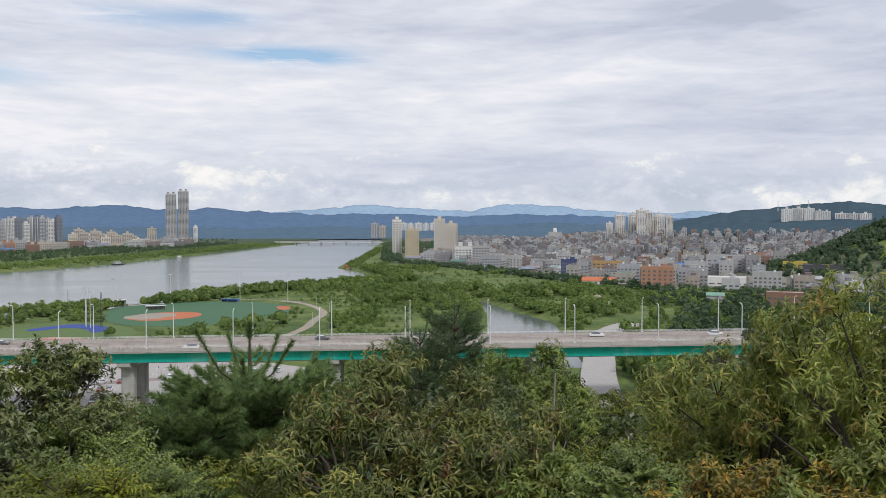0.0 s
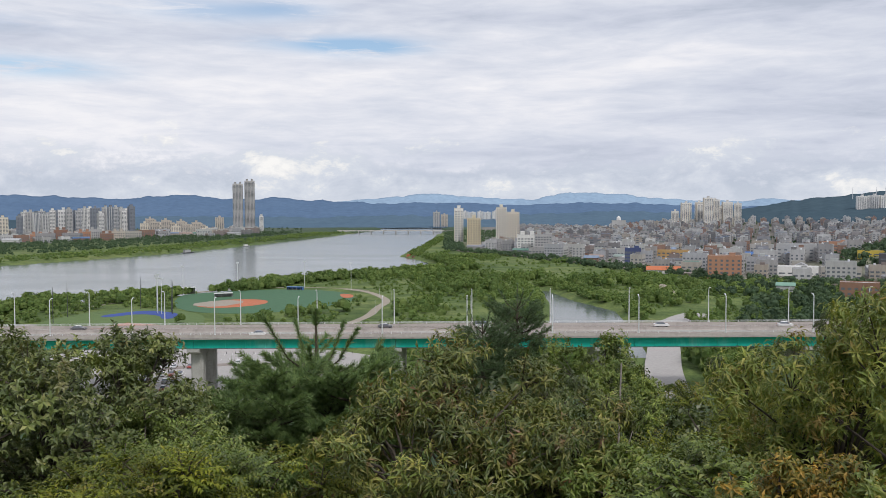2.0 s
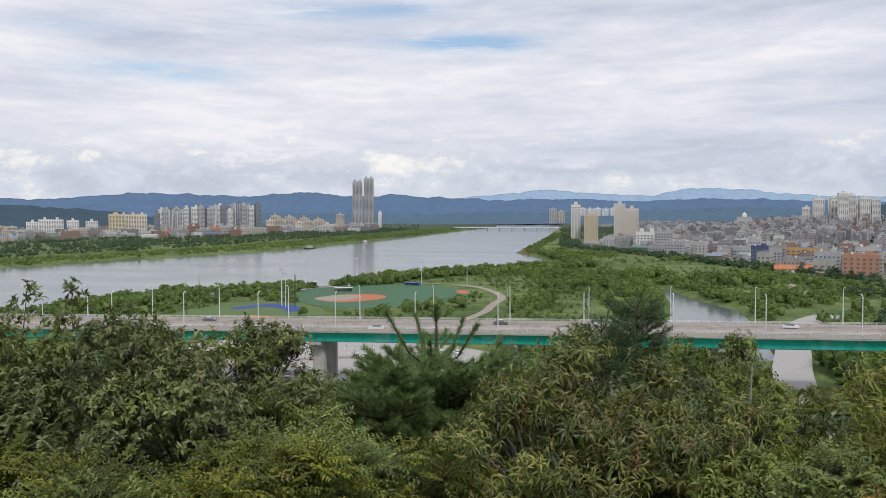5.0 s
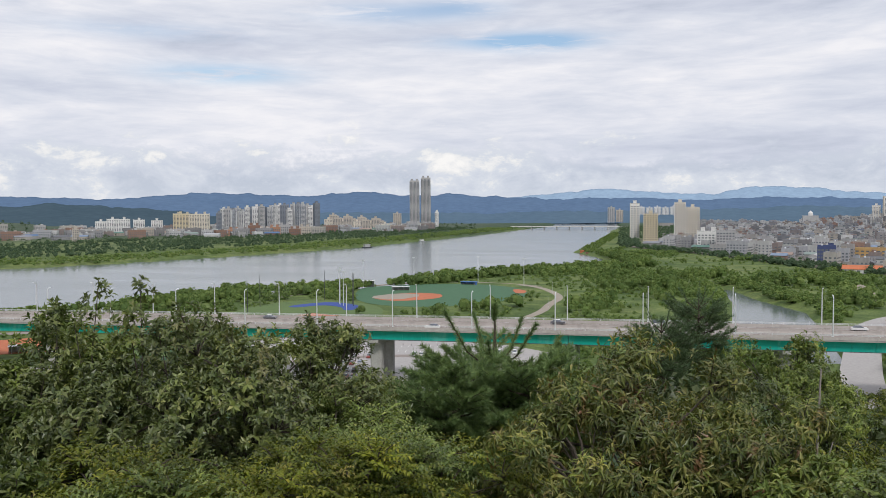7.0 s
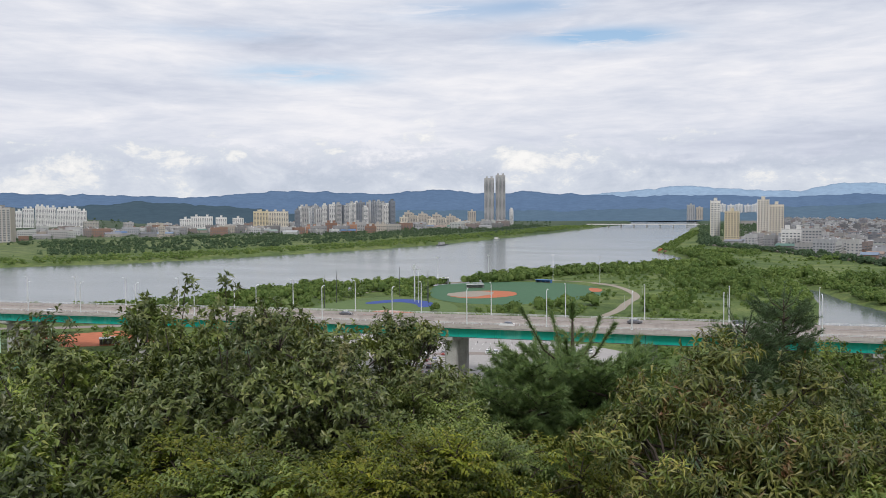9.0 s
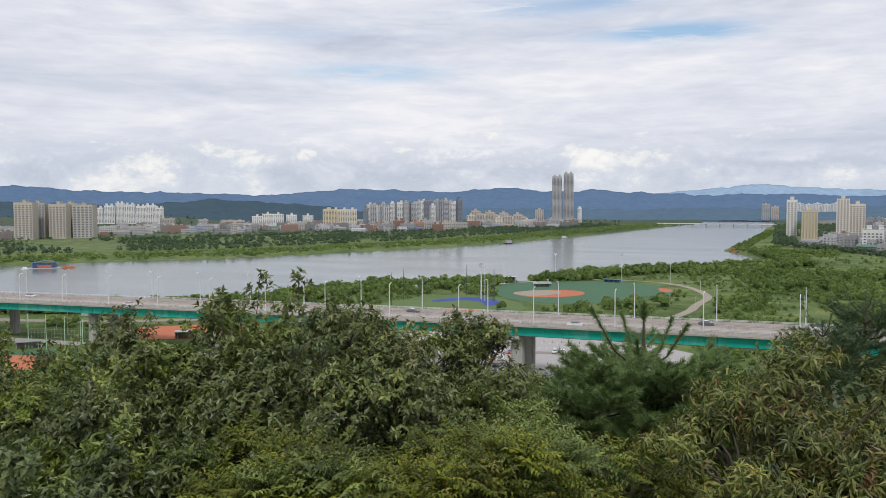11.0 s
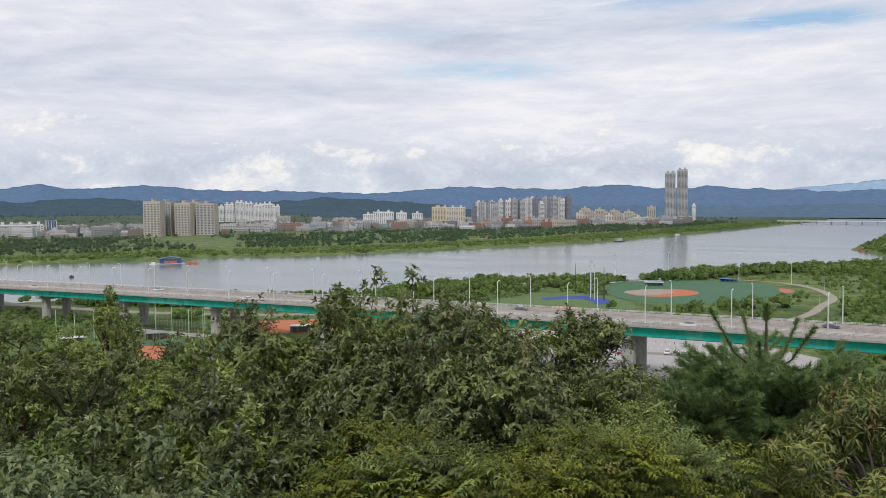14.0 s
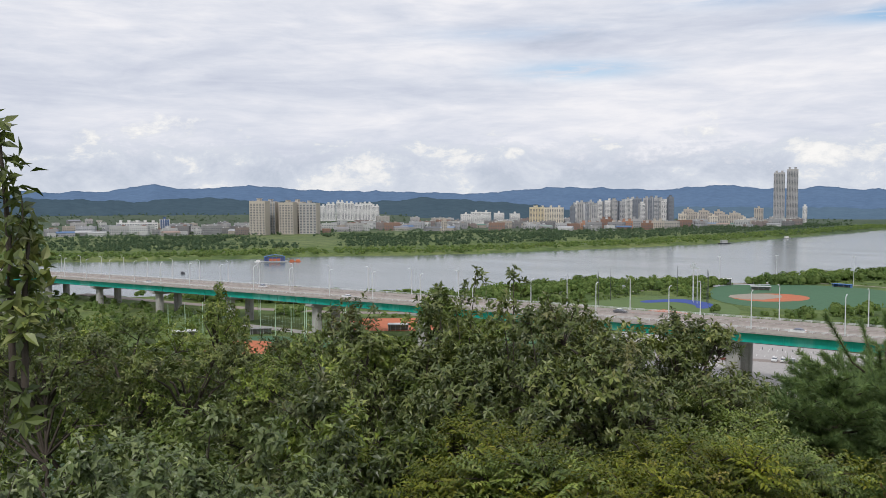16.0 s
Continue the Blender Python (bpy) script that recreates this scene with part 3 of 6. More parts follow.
ribbon("low_road", [(44, 200), (54, 285), (63, 330), (77, 403), (93, 440), (106, 458)], 13, PLAIN + 1.2, MAT["lot"], "pale concrete road passing beneath the viaduct", "road", 3.0)
ribbon("levee_road", LEVEE[2:], 9, PLAIN + 2.0, MAT["asphalt"], "asphalt road on the levee before the town", "road", 3.0)
ribbon("bank_path", [(-122, 1420), (-105, 1240), (-95, 1160), (-82, 1080), (-40, 1010)], 5, PLAIN + 0.3, MAT["path"], "pale path along the green river bank", "path")
ribbon("loop_road", [(-150, 270), (-110, 300), (-70, 302), (-46, 280), (-40, 240)], 5, PLAIN + 0.12, MAT["asphalt"], "loop road through the car park", "road")

# ---------------------------------------------------------------- the viaduct
BRIDGE_TURN = 2.0                                   # local x to the east, local y to the north
def deck(s):
    """The deck's height at s metres west of the foot."""
    s = np.asarray(s, float)
    return 23.3 - 0.008 * s - 1.2e-5 * s * np.abs(s) * (s > 0)


def sweep(profile, ss):
    """A closed cross-section (d, z over the deck) drawn along the bridge."""
    p = np.asarray(profile, float)
    v = np.stack([np.stack([np.full(len(p), -s), p[:, 0], deck(s) + p[:, 1]], 1) for s in ss]).reshape(-1, 3)
    n, m = len(ss), len(p)
    f = [(i * m + j, (i + 1) * m + j, (i + 1) * m + (j + 1) % m, i * m + (j + 1) % m) for i in range(n - 1) for j in range(m)]
    f += [tuple(range(m)), tuple(reversed(range((n - 1) * m, n * m)))]
    return v, f


def viaduct():
    b = thing("viaduct", (0, 0, 0), BRIDGE_TURN, "long concrete viaduct with teal steel girders over the plain", "bridge")
    ss = np.arange(-280, 760, 10.0)
    part("deck", mesh_from("deck", *sweep([(240, 0), (263, 0), (263, -0.35), (260.5, -0.6), (242.5, -0.6), (240, -0.35)], ss), MAT["concrete"]), b)
    part("roadway", mesh_from("roadway", *sweep([(240.9, 0.004), (262.1, 0.004), (262.1, 0.10), (240.9, 0.10)], ss), MAT["asphalt"]), b, "worn grey-brown asphalt roadway")
    for d in (240.0, 262.5):
        part("parapet", mesh_from("parapet", *sweep([(d, 0.1), (d + 0.5, 0.1), (d + 0.42, 0.5), (d + 0.36, 1.0), (d + 0.14, 1.0), (d + 0.08, 0.5)], ss), MAT["barrier"]), b)
        for z in (1.25, 1.55):
            part("rail", mesh_from("rail", *sweep([(d + 0.2, z), (d + 0.32, z), (d + 0.32, z + 0.1), (d + 0.2, z + 0.1)], ss), MAT["galvanised"]), b, "galvanised steel rail")
    part("median_barrier", mesh_from("median_barrier", *sweep([(251.1, 0.1), (251.9, 0.1), (251.65, 0.5), (251.6, 1.1), (251.4, 1.1), (251.35, 0.5)], ss), MAT["barrier"]), b)
    for d in (241.9, 250.4, 252.6, 261.1):
        part("edge_line", mesh_from("edge_line", *sweep([(d - 0.1, 0.104), (d + 0.1, 0.104), (d + 0.1, 0.112), (d - 0.1, 0.112)], ss), MAT["white_paint"]), b, "white road line")
    dash = []
    for s in np.arange(-270, 740, 16.0):
        for d in (246.1, 256.9):
            dash.append((-s, d, float(deck(s)) + 0.03, 6.0, 0.2, 0.09, 0))
    part("lane_dashes", mesh_from("lane_dashes", *boxes(dash), MAT["white_paint"]), b, "white lane dashes", "stuff")
    post = [(-s, d, float(deck(s)) + 0.95, 0.12, 0.12, 0.6, 0) for s in np.arange(-200, 600, 3.0) for d in (240.26, 262.76)]
    part("rail_posts", mesh_from("rail_posts", *boxes(post), MAT["galvanised"]), b, kind="stuff")
    for k in range(-5, 12):
        s0 = 24 + 60.7 * k
        for d0 in (241.6, 256.4):
            seg = np.linspace(s0 + 0.06, s0 + 60.64, 7)
            g = part("girder", mesh_from("girder", *sweep([(d0, -0.6), (d0 + 5, -0.6), (d0 + 4.6, -3.25), (d0 + 0.2, -3.25)], seg), MAT["teal"]), b, "teal painted steel box girder")
            part("flange", mesh_from("flange", *sweep([(d0 - 0.1, -3.25), (d0 + 5, -3.25), (d0 + 5, -3.40), (d0 - 0.1, -3.40)], seg), MAT["dark_steel"]), g)
        rib = [(-s, 241.62, float(deck(s)) - 3.2, 0.08, 0.20, 2.6, 0) for s in np.arange(s0 + 3, s0 + 60, 6.0)]
        for row in (rib if -3 < k < 6 else []):
            part("stiffener", mesh_from("stiffener", *boxes([row]), MAT["teal"]), b)
    return b


def pier(b, s):
    top = float(deck(s)) - 3.42
    x, y = -s, 251.5
    wx, wy = x * math.cos(radians(2)) - y * math.sin(radians(2)), x * math.sin(radians(2)) + y * math.cos(radians(2))
    foot = min(float(height(np.array([wx]), np.array([wy]))[0]), 3.0) - 1.0
    p = thing("pier", (x, 251.5, 0), 0)
    p.parent = b
    cap = [(-2.0, -10.6, -1.0), (2.0, -10.6, -1.0), (2.0, 10.6, -1.0), (-2.0, 10.6, -1.0)]
    v = [(-1.9, -10.4, top), (1.9, -10.4, top), (1.9, 10.4, top), (-1.9, 10.4, top)]
    v += [(-1.9, -10.4, top - 0.9), (1.9, -10.4, top - 0.9), (1.9, 10.4, top - 0.9), (-1.9, 10.4, top - 0.9)]
    v += [(-1.9, -7.2, top - 2.0), (1.9, -7.2, top - 2.0), (1.9, 7.2, top - 2.0), (-1.9, 7.2, top - 2.0)]
    f = [(0, 1, 2, 3), (11, 10, 9, 8)] + [(i + q, i + 4 + q, i + 4 + (q + 1) % 4, i + (q + 1) % 4) for i in (0, 4) for q in range(4)]
    part("pier_cap", mesh_from("pier_cap", v, f, MAT["concrete"]), p)
    ang = np.linspace(0, 2 * np.pi, 20, endpoint=False)
    sx = np.sign(np.cos(ang)) * np.abs(np.cos(ang)) ** 0.5 * 2.0
    sy = np.sign(np.sin(ang)) * np.abs(np.sin(ang)) ** 0.5 * 1.6
    for d in (-5.6, 5.6):
        v = [(a, c + d, z) for z in (foot, top - 1.9) for a, c in zip(sx, sy)]
        f = [(i, (i + 1) % 20, 20 + (i + 1) % 20, 20 + i) for i in range(20)] + [tuple(range(20, 40))]
        part("column", mesh_from("column", v, f, MAT["concrete"]), p)


VIADUCT = viaduct()
for _k in range(-4, 12):
    pier(VIADUCT, 24 + 60.7 * _k)


def street_lamp():
    """A tapered pole whose arm bends over the road."""
    e = thing("street_lamp", label="tall galvanised street lamp standing on the viaduct's edge", category="street lamp", group="lamps along the viaduct")
    arc = [(0, 1.2 * (1 - math.cos(a)) * 0.9, 10.2 + 0.9 * math.sin(a)) for a in np.linspace(0, 1.45, 6)]
    pts = [(0, 0, 0), (0, 0, 4.5), (0, 0, 10.2)] + arc[1:]
    part("pole", mesh_from("pole", *tube(pts, [0.19, 0.16, 0.125, 0.12, 0.115, 0.11, 0.105, 0.10], 8), MAT["galvanised"], True), e)
    h, _ = boxes([(0, 0, 0, 0.34, 1.0, 0.16, 0)])
    h[4:, :2] *= 0.7
    part("lamp_head", mesh_from("lamp_head", h + np.array([0, arc[-1][1] + 0.35, arc[-1][2] - 0.02]), CUBE_F, MAT["galvanised"]), e)
    part("base_plate", mesh_from("base_plate", *boxes([(0, 0, 0, 0.5, 0.5, 0.14, 0)]), MAT["galvanised"]), e)
    return e


def on_bridge(s, d, turn, up=1.0):
    return pose(0, 0, 0, 0, 0, BRIDGE_TURN) @ pose(-s, d, float(deck(s)) + up, 0, 0, turn)


_lamp = None
for _k in range(-7, 24):
    for _s, _d, _t in ((27.7 + 25 * _k, 240.25, 0), (26.4 + 25 * _k, 262.75, 180)):
        if _lamp is None:
            _lamp = street_lamp()
            _lamp.matrix_basis = on_bridge(_s, _d, _t)
        else:
            copy_thing(_lamp, on_bridge(_s, _d, _t))


# ---------------------------------------------------------------- buildings
MAT["town_wall"] = by_object("painted_render", [(0.60, 0.59, 0.57), (0.235, 0.225, 0.22), (0.30, 0.185, 0.14), (0.477, 0.455, 0.435), (0.384, 0.374, 0.362), (0.508, 0.497, 0.488), (0.352, 0.332, 0.311), (0.455, 0.425, 0.374), (0.280, 0.228, 0.207), (0.425, 0.425, 0.435), (0.518, 0.518, 0.488), (0.321, 0.311, 0.311), (0.435, 0.384, 0.321), (0.488, 0.477, 0.455), (0.394, 0.394, 0.394)])
MAT["town_roof"] = by_object("flat_roofing", [(0.16, 0.165, 0.175), (0.12, 0.20, 0.34), (0.20, 0.205, 0.21), (0.14, 0.24, 0.20), (0.333, 0.333, 0.333), (0.437, 0.437, 0.425), (0.276, 0.333, 0.299), (0.391, 0.391, 0.391), (0.241, 0.299, 0.391), (0.506, 0.494, 0.483), (0.310, 0.299, 0.299), (0.368, 0.276, 0.230), (0.460, 0.460, 0.460), (0.276, 0.276, 0.299)])
MAT["far_wall"] = by_island("distant_render", [(0.58, 0.57, 0.55), (0.20, 0.195, 0.195), (0.24, 0.24, 0.25), (0.30, 0.19, 0.15), (0.462, 0.451, 0.439), (0.372, 0.361, 0.350), (0.495, 0.484, 0.462), (0.327, 0.304, 0.293), (0.439, 0.406, 0.361), (0.259, 0.225, 0.213), (0.406, 0.417, 0.417), (0.507, 0.495, 0.473), (0.304, 0.304, 0.316), (0.417, 0.372, 0.316)])
MAT["far_roof"] = by_island("distant_roofing", [(0.13, 0.135, 0.145), (0.17, 0.17, 0.175), (0.12, 0.18, 0.29), (0.21, 0.21, 0.215), (0.14, 0.20, 0.17), (0.324, 0.324, 0.324), (0.432, 0.420, 0.420), (0.264, 0.312, 0.288), (0.384, 0.384, 0.384), (0.216, 0.264, 0.360), (0.492, 0.492, 0.468), (0.360, 0.240, 0.192), (0.312, 0.300, 0.288)])
def paint(name, c, rough=0.75):
    return worn(name, tuple(v * 0.94 for v in c), tuple(min(1, v * 1.04) for v in c), 0.15, rough, bump=0.05, stain=tuple(v * 0.82 for v in c))
for _n, _c in {"white_render": (0.72, 0.71, 0.69), "cream_render": (0.68, 0.62, 0.52), "yellow_render": (0.62, 0.53, 0.36), "unlit_side_render": (0.20, 0.22, 0.255), "grey_render": (0.41, 0.41, 0.41), "beige_render": (0.49, 0.44, 0.38), "tower_grey": (0.42, 0.41, 0.40), "orange_brick": (0.41, 0.22, 0.14), "brown_brick": (0.25, 0.14, 0.10), "blue_cladding": (0.06, 0.08, 0.18), "ochre_render": (0.48, 0.31, 0.13), "navy_glass": (0.08, 0.13, 0.25), "orange_roof": (0.51, 0.16, 0.07), "blue_roof": (0.08, 0.18, 0.43), "white_roof": (0.61, 0.61, 0.61), "grey_roof": (0.30, 0.30, 0.30), "yellow_cladding": (0.54, 0.41, 0.08), "dark_cladding": (0.08, 0.08, 0.09), "green_roof": (0.20, 0.34, 0.27), "pale_tower": (0.49, 0.49, 0.49)}.items():
    MAT[_n] = paint(_n, _c)


def facade_windows(w, d, h, floor, bay, ww, wh, first=1.1):
    """Window boxes that stand a little proud of the four walls."""
    rows = []
    floors = max(1, int((h - first) / floor))
    for side, (lx, ly) in enumerate(((w, d), (d, w))):
        n = max(1, int(lx / bay))
        for i in range(n):
            x = (i - (n - 1) / 2) * (lx / n)
            for q in range(floors):
                z = first + q * floor
                for sgn in (-1, 1):
                    if side == 0:
                        rows.append((x, sgn * (ly / 2), z, ww, 0.12, wh, 0))
                    else:
                        rows.append((sgn * (ly / 2), x, z, 0.12, ww, wh, 0))
    return boxes(rows)


def low_building(w, d, h, floor, bay, ww, wh, hut, wall, roof, name="town_building", label="flat-roofed rendered town building with dark windows", group="buildings of the town"):
    e = thing(name, label=label, category="building", group=group)
    t = 0.3
    par = [(0, -d / 2 + t / 2, h, w, t, 0.8, 0), (0, d / 2 - t / 2, h, w, t, 0.8, 0), (-w / 2 + t / 2, 0, h, t, d - 2 * t, 0.8, 0), (w / 2 - t / 2, 0, h, t, d - 2 * t, 0.8, 0)]
    part("wall", mesh_from("wall", *boxes([(0, 0, -3, w, d, h + 3, 0)] + par), wall), e)
    part("roof", mesh_from("roof", *boxes([(0, 0, h + 0.004, w - 2 * t - 0.01, d - 2 * t - 0.01, 0.15, 0)]), roof), e)
    part("windows", mesh_from("windows", *facade_windows(w, d, h, floor, bay, ww, wh), MAT["glass"]), e, "dark glass windows", "stuff")
    if hut:
        part("roof_hut", mesh_from("roof_hut", *boxes([(w * 0.22, d * 0.1, h + 0.15, min(5, w * 0.35), min(4, d * 0.4), 2.6, 0), (w * 0.22, d * 0.1, h + 2.75, min(5, w * 0.35) + 0.5, min(4, d * 0.4) + 0.5, 0.2, 0)]), wall), e)
        part("water_tank", mesh_from("water_tank", *tube([(-w * 0.25, 0, h + 0.15), (-w * 0.25, 0, h + 1.9), (-w * 0.25, 0, h + 2.2)], [0.9, 0.9, 0.3], 10), MAT["galvanised"]), e)
    return e


def shed(w, d, h, rise, wall, roof, name, label, group="sheds and halls of the town"):
    """A hall with a low gable roof."""
    e = thing(name, label=label, category="building", group=group)
    part("wall", mesh_from("wall", *boxes([(0, 0, -3, w, d, h + 3, 0)]), wall), e)
    o = 0.5
    v = [(-w / 2 - o, -d / 2 - o, h), (w / 2 + o, -d / 2 - o, h), (w / 2 + o, d / 2 + o, h), (-w / 2 - o, d / 2 + o, h), (-w / 2 - o, 0, h + rise), (w / 2 + o, 0, h + rise)]
    v = [(x, y, z + 0.25) for x, y, z in v] + [(x, y, z) for x, y, z in v[:4]]
    f = [(0, 1, 5, 4), (2, 3, 4, 5), (3, 0, 4), (1, 2, 5), (6, 7, 1, 0), (7, 8, 2, 1), (8, 9, 3, 2), (9, 6, 0, 3), (9, 8, 7, 6)]
    part("roof", mesh_from("roof", v, f, roof), e)
    part("windows", mesh_from("windows", *facade_windows(w, d, h, 4.0, 5.0, 2.6, 1.2, 1.4), MAT["glass"]), e, "dark glass windows", "stuff")
    return e


def apartment(name, az, dist, w, d, h, turn, wall, label, bays=6, z=None, floor=3.0, stepped=0.0, fin=None, group="apartment towers", wh=1.5, bands=False):
    """A tall slab: fins between the bays, a window in each bay on each floor, machine rooms on the roof."""
    x, y = polar(az, dist)
    z = float(height(np.array([x]), np.array([y]))[0]) if z is None else z
    e = thing(name, (float(x), float(y), z), turn, label, "apartment building", group)
    fin = fin or wall
    part("wall", mesh_from("wall", *boxes([(0, 0, -4, w, d, h + 4, 0)]), wall), e)
    bw = w / bays
    fins = [(-w / 2 + i * bw, 0, 0, 0.5 if i % 2 else 0.9, d + 1.0, h + (0.4 if i % 2 else 1.0), 0) for i in range(bays + 1)]
    if not bands:
        for row in fins:
            part("fin", mesh_from("fin", *boxes([row]), fin), e)
    if bands:                                       # balcony slabs on each floor
        for q in range(int((h - 3) / floor)):
            part("balcony_band", mesh_from("balcony_band", *boxes([(0, 0, 1.0 + q * floor, w + 0.9, d + 1.3, 1.25, 0)]), fin), e)
    floors = range(int((h - 3) / floor))
    for i in range(bays):
        part("window_strip", mesh_from("window_strip", *boxes([(-w / 2 + (i + 0.5) * bw, 0, 2.2 + q * floor, bw * 0.56, d + 0.5, wh, 0) for q in floors]), MAT["glass"]), e, "column of dark glass windows", "stuff")
    part("window_strip", mesh_from("window_strip", *boxes([(0, 0, 2.2 + q * floor, w + 0.4, d * 0.22, wh, 0) for q in floors]), MAT["glass"]), e, "column of dark glass windows in the end wall", "stuff")
    part("roof", mesh_from("roof", *boxes([(0, 0, h + 0.004, w - 0.6, d - 0.4, 0.5, 0)]), MAT["grey_roof"]), e)
    for i in range(max(1, bays // 3)):
        cx = -w / 2 + (i + 0.5) * w / max(1, bays // 3)
        part("machine_room", mesh_from("machine_room", *boxes([(cx, 0, h + 0.5, 5.5, d * 0.55, 4.2, 0), (cx, 0, h + 4.7, 6.3, d * 0.65, 0.5, 0)]), wall), e)
    return e


# the twin towers
apartment("twin_tower", 18.29, 2330, 27, 20, 134, 19, MAT["tower_grey"], "slim grey high-rise tower of a pair by the river", 7, fin=MAT["grey_render"], group="twin towers", wh=1.9, bands=True)
apartment("twin_tower", 17.51, 2350, 27, 20, 143, 19, MAT["tower_grey"], "slim grey high-rise tower, the taller of a pair", 7, fin=MAT["grey_render"], group="twin towers", wh=1.9, bands=True)
apartment("twin_tower_podium", 17.85, 2300, 66, 26, 14, 18, MAT["grey_render"], "low grey podium before the twin towers", 12, group="twin towers")
apartment("riverside_block", 16.75, 2330, 10, 14, 46, 18, MAT["white_render"], "narrow white block beside the twin towers", 3)
apartment("riverside_block", 19.5, 2300, 22, 14, 42, 18, MAT["beige_render"], "beige block beside the twin towers", 4)
# white and yellow towers on the near bank
apartment("white_tower", 3.2, 1430, 15, 15, 62, 4, MAT["white_render"], "slim white apartment tower near the river bank", 3, fin=MAT["cream_render"])
apartment("yellow_tower", 2.15, 1400, 22, 15, 45, 2, MAT["yellow_render"], "pale yellow apartment tower near the river bank", 5)
apartment("cream_tower", 0.25, 1400, 17, 16, 63, 0, MAT["cream_render"], "cream apartment tower with a dark side", 4, fin=MAT["white_render"])
apartment("cream_tower", -0.55, 1440, 22, 16, 55, 0, MAT["cream_render"], "cream apartment tower beside a taller one", 5)
for _k in range(5):
    apartment("white_slab", 2.75 - 0.52 * _k, 3400, 27, 13, 40 - 3 * (_k % 2), 2, MAT["white_render"], "white apartment slab on a wooded hill far off", 5, z=21)
for _az, _d, _w, _h, _m in ((-1.55, 1120, 26, 25, "white_render"), (-2.65, 1090, 22, 27, "grey_render")):
    apartment("white_office", _az, _d, _w, 18, _h, -2, MAT[_m], "mid-rise pale block on the edge of the town", 6, floor=3.4)
# white apartment cluster over the town
for _i, (_az, _w, _top) in enumerate([(-11.45, 18, 0.12), (-12.15, 26, 0.66), (-13.0, 24, 0.72), (-13.55, 24, 0.98), (-14.0, 22, 0.86), (-14.75, 26, 0.70), (-15.4, 18, 0.60), (-13.3, 40, 0.60), (-14.4, 20, 0.42)]):
    _d = 2350 + 40 * (_i % 3)
    _zz = float(height(*[np.array([c]) for c in polar(_az, _d)])[0])
    apartment("white_apartment", _az, _d, _w, 14, EYE + _d * math.tan(radians(_top)) - _zz - 4, -13 + 14 * (_i % 2), MAT["white_render"], "tall white apartment tower over the town roofs", 5, fin=MAT["cream_render"], group="white apartment towers")
# white slabs on the eastern wooded hill
for _az, _w, _h in ((-22.68, 29, 42), (-23.34, 30, 44), (-23.97, 29, 43), (-24.6, 22, 36), (-25.0, 22, 34), (-25.85, 34, 28), (-26.55, 28, 27), (-27.17, 32, 27)):
    apartment("hill_apartment", _az, 2700, _w, 14, _h, -24 + 20 * (_w % 3 - 1), MAT["white_render"], "white apartment slab high on the wooded hill", 5, z=61, group="apartments on the hill")
# the far bank
for _az, _d, _w, _top, _m in ((53.05, 1560, 30, 0.45, "beige_render"), (52.3, 1600, 26, 0.40, "grey_render"), (51.15, 1580, 28, 0.34, "beige_render"), (50.5, 1620, 26, 0.38, "beige_render"), (49.7, 1590, 34, 0.30, "tower_grey"), (52.0, 1700, 16, -0.2, "grey_render")):
    apartment("river_tower", _az, _d, _w, 22, EYE + _d * math.tan(radians(_top)) - 10, 30, MAT[_m], "tall beige and grey apartment tower on the far bank", 5, fin=MAT["beige_render"], group="apartment towers on the far bank")
for _i, (_az, _w, _top) in enumerate([(48.9, 22, 0.0), (48.25, 24, 0.14), (47.6, 20, 0.28), (47.0, 25, 0.2), (46.35, 22, 0.1), (45.75, 26, 0.16), (45.2, 20, -0.02)]):
    _d = 2260
    _zz = float(height(*[np.array([c]) for c in polar(_az, _d)])[0])
    apartment("white_slab", _az, _d, _w, 14, EYE + _d * math.tan(radians(_top)) - _zz - 4, 47, MAT["white_render"], "white apartment slab on rising ground over the far bank", 6, group="white slabs on the far bank")
apartment("cream_hospital", 33.3, 2050, 80, 26, 46, 34, MAT["cream_render"], "broad cream hospital-like block on the far bank", 14, fin=MAT["cream_render"])
apartment("yellow_wing", 34.0, 2030, 34, 24, 47, 34, MAT["yellow_render"], "yellow end wing of a broad cream block", 5)
# The dark blue-grey render paints in the unlit sides of the estate's towers.
_mix = ["unlit_side_render", "white_render", "tower_grey", "unlit_side_render", "pale_tower", "grey_render", "white_render"]
for _i in range(22):
    _az = 31.7 - 6.8 * (_i + 0.5) / 22
    _top = float(np.interp(_az, [24.9, 26.4, 28.2, 29.7, 31.7], [0.5, 0.46, 0.36, 0.26, 0.12])) - 0.24 * ((_i * 7) % 5 == 0) - 0.12 * ((_i * 3) % 4 == 1)
    _d = 1960 + 90 * ((_i * 5) % 3)
    apartment("tower_block", _az, _d, 11 + 5 * (_i % 3), 17, EYE + _d * math.tan(radians(_top)) - 8, 28 + 12 * (_i % 2), MAT[_mix[_i % 7]], "tall grey and white apartment tower in a dense estate", 4, fin=MAT[_mix[(_i + 3) % 7]], group="estate towers on the far bank")
for _i in range(13):
    _az = 24.4 - 4.2 * (_i + 0.5) / 13
    apartment("old_block", _az, 2080 + 60 * (_i % 2), 20, 13, 30 + 6 * ((_i * 5) % 3) - _i, 24, MAT["beige_render" if _i % 3 else "cream_render"], "older beige apartment block on the far bank", 5, group="older blocks on the far bank")
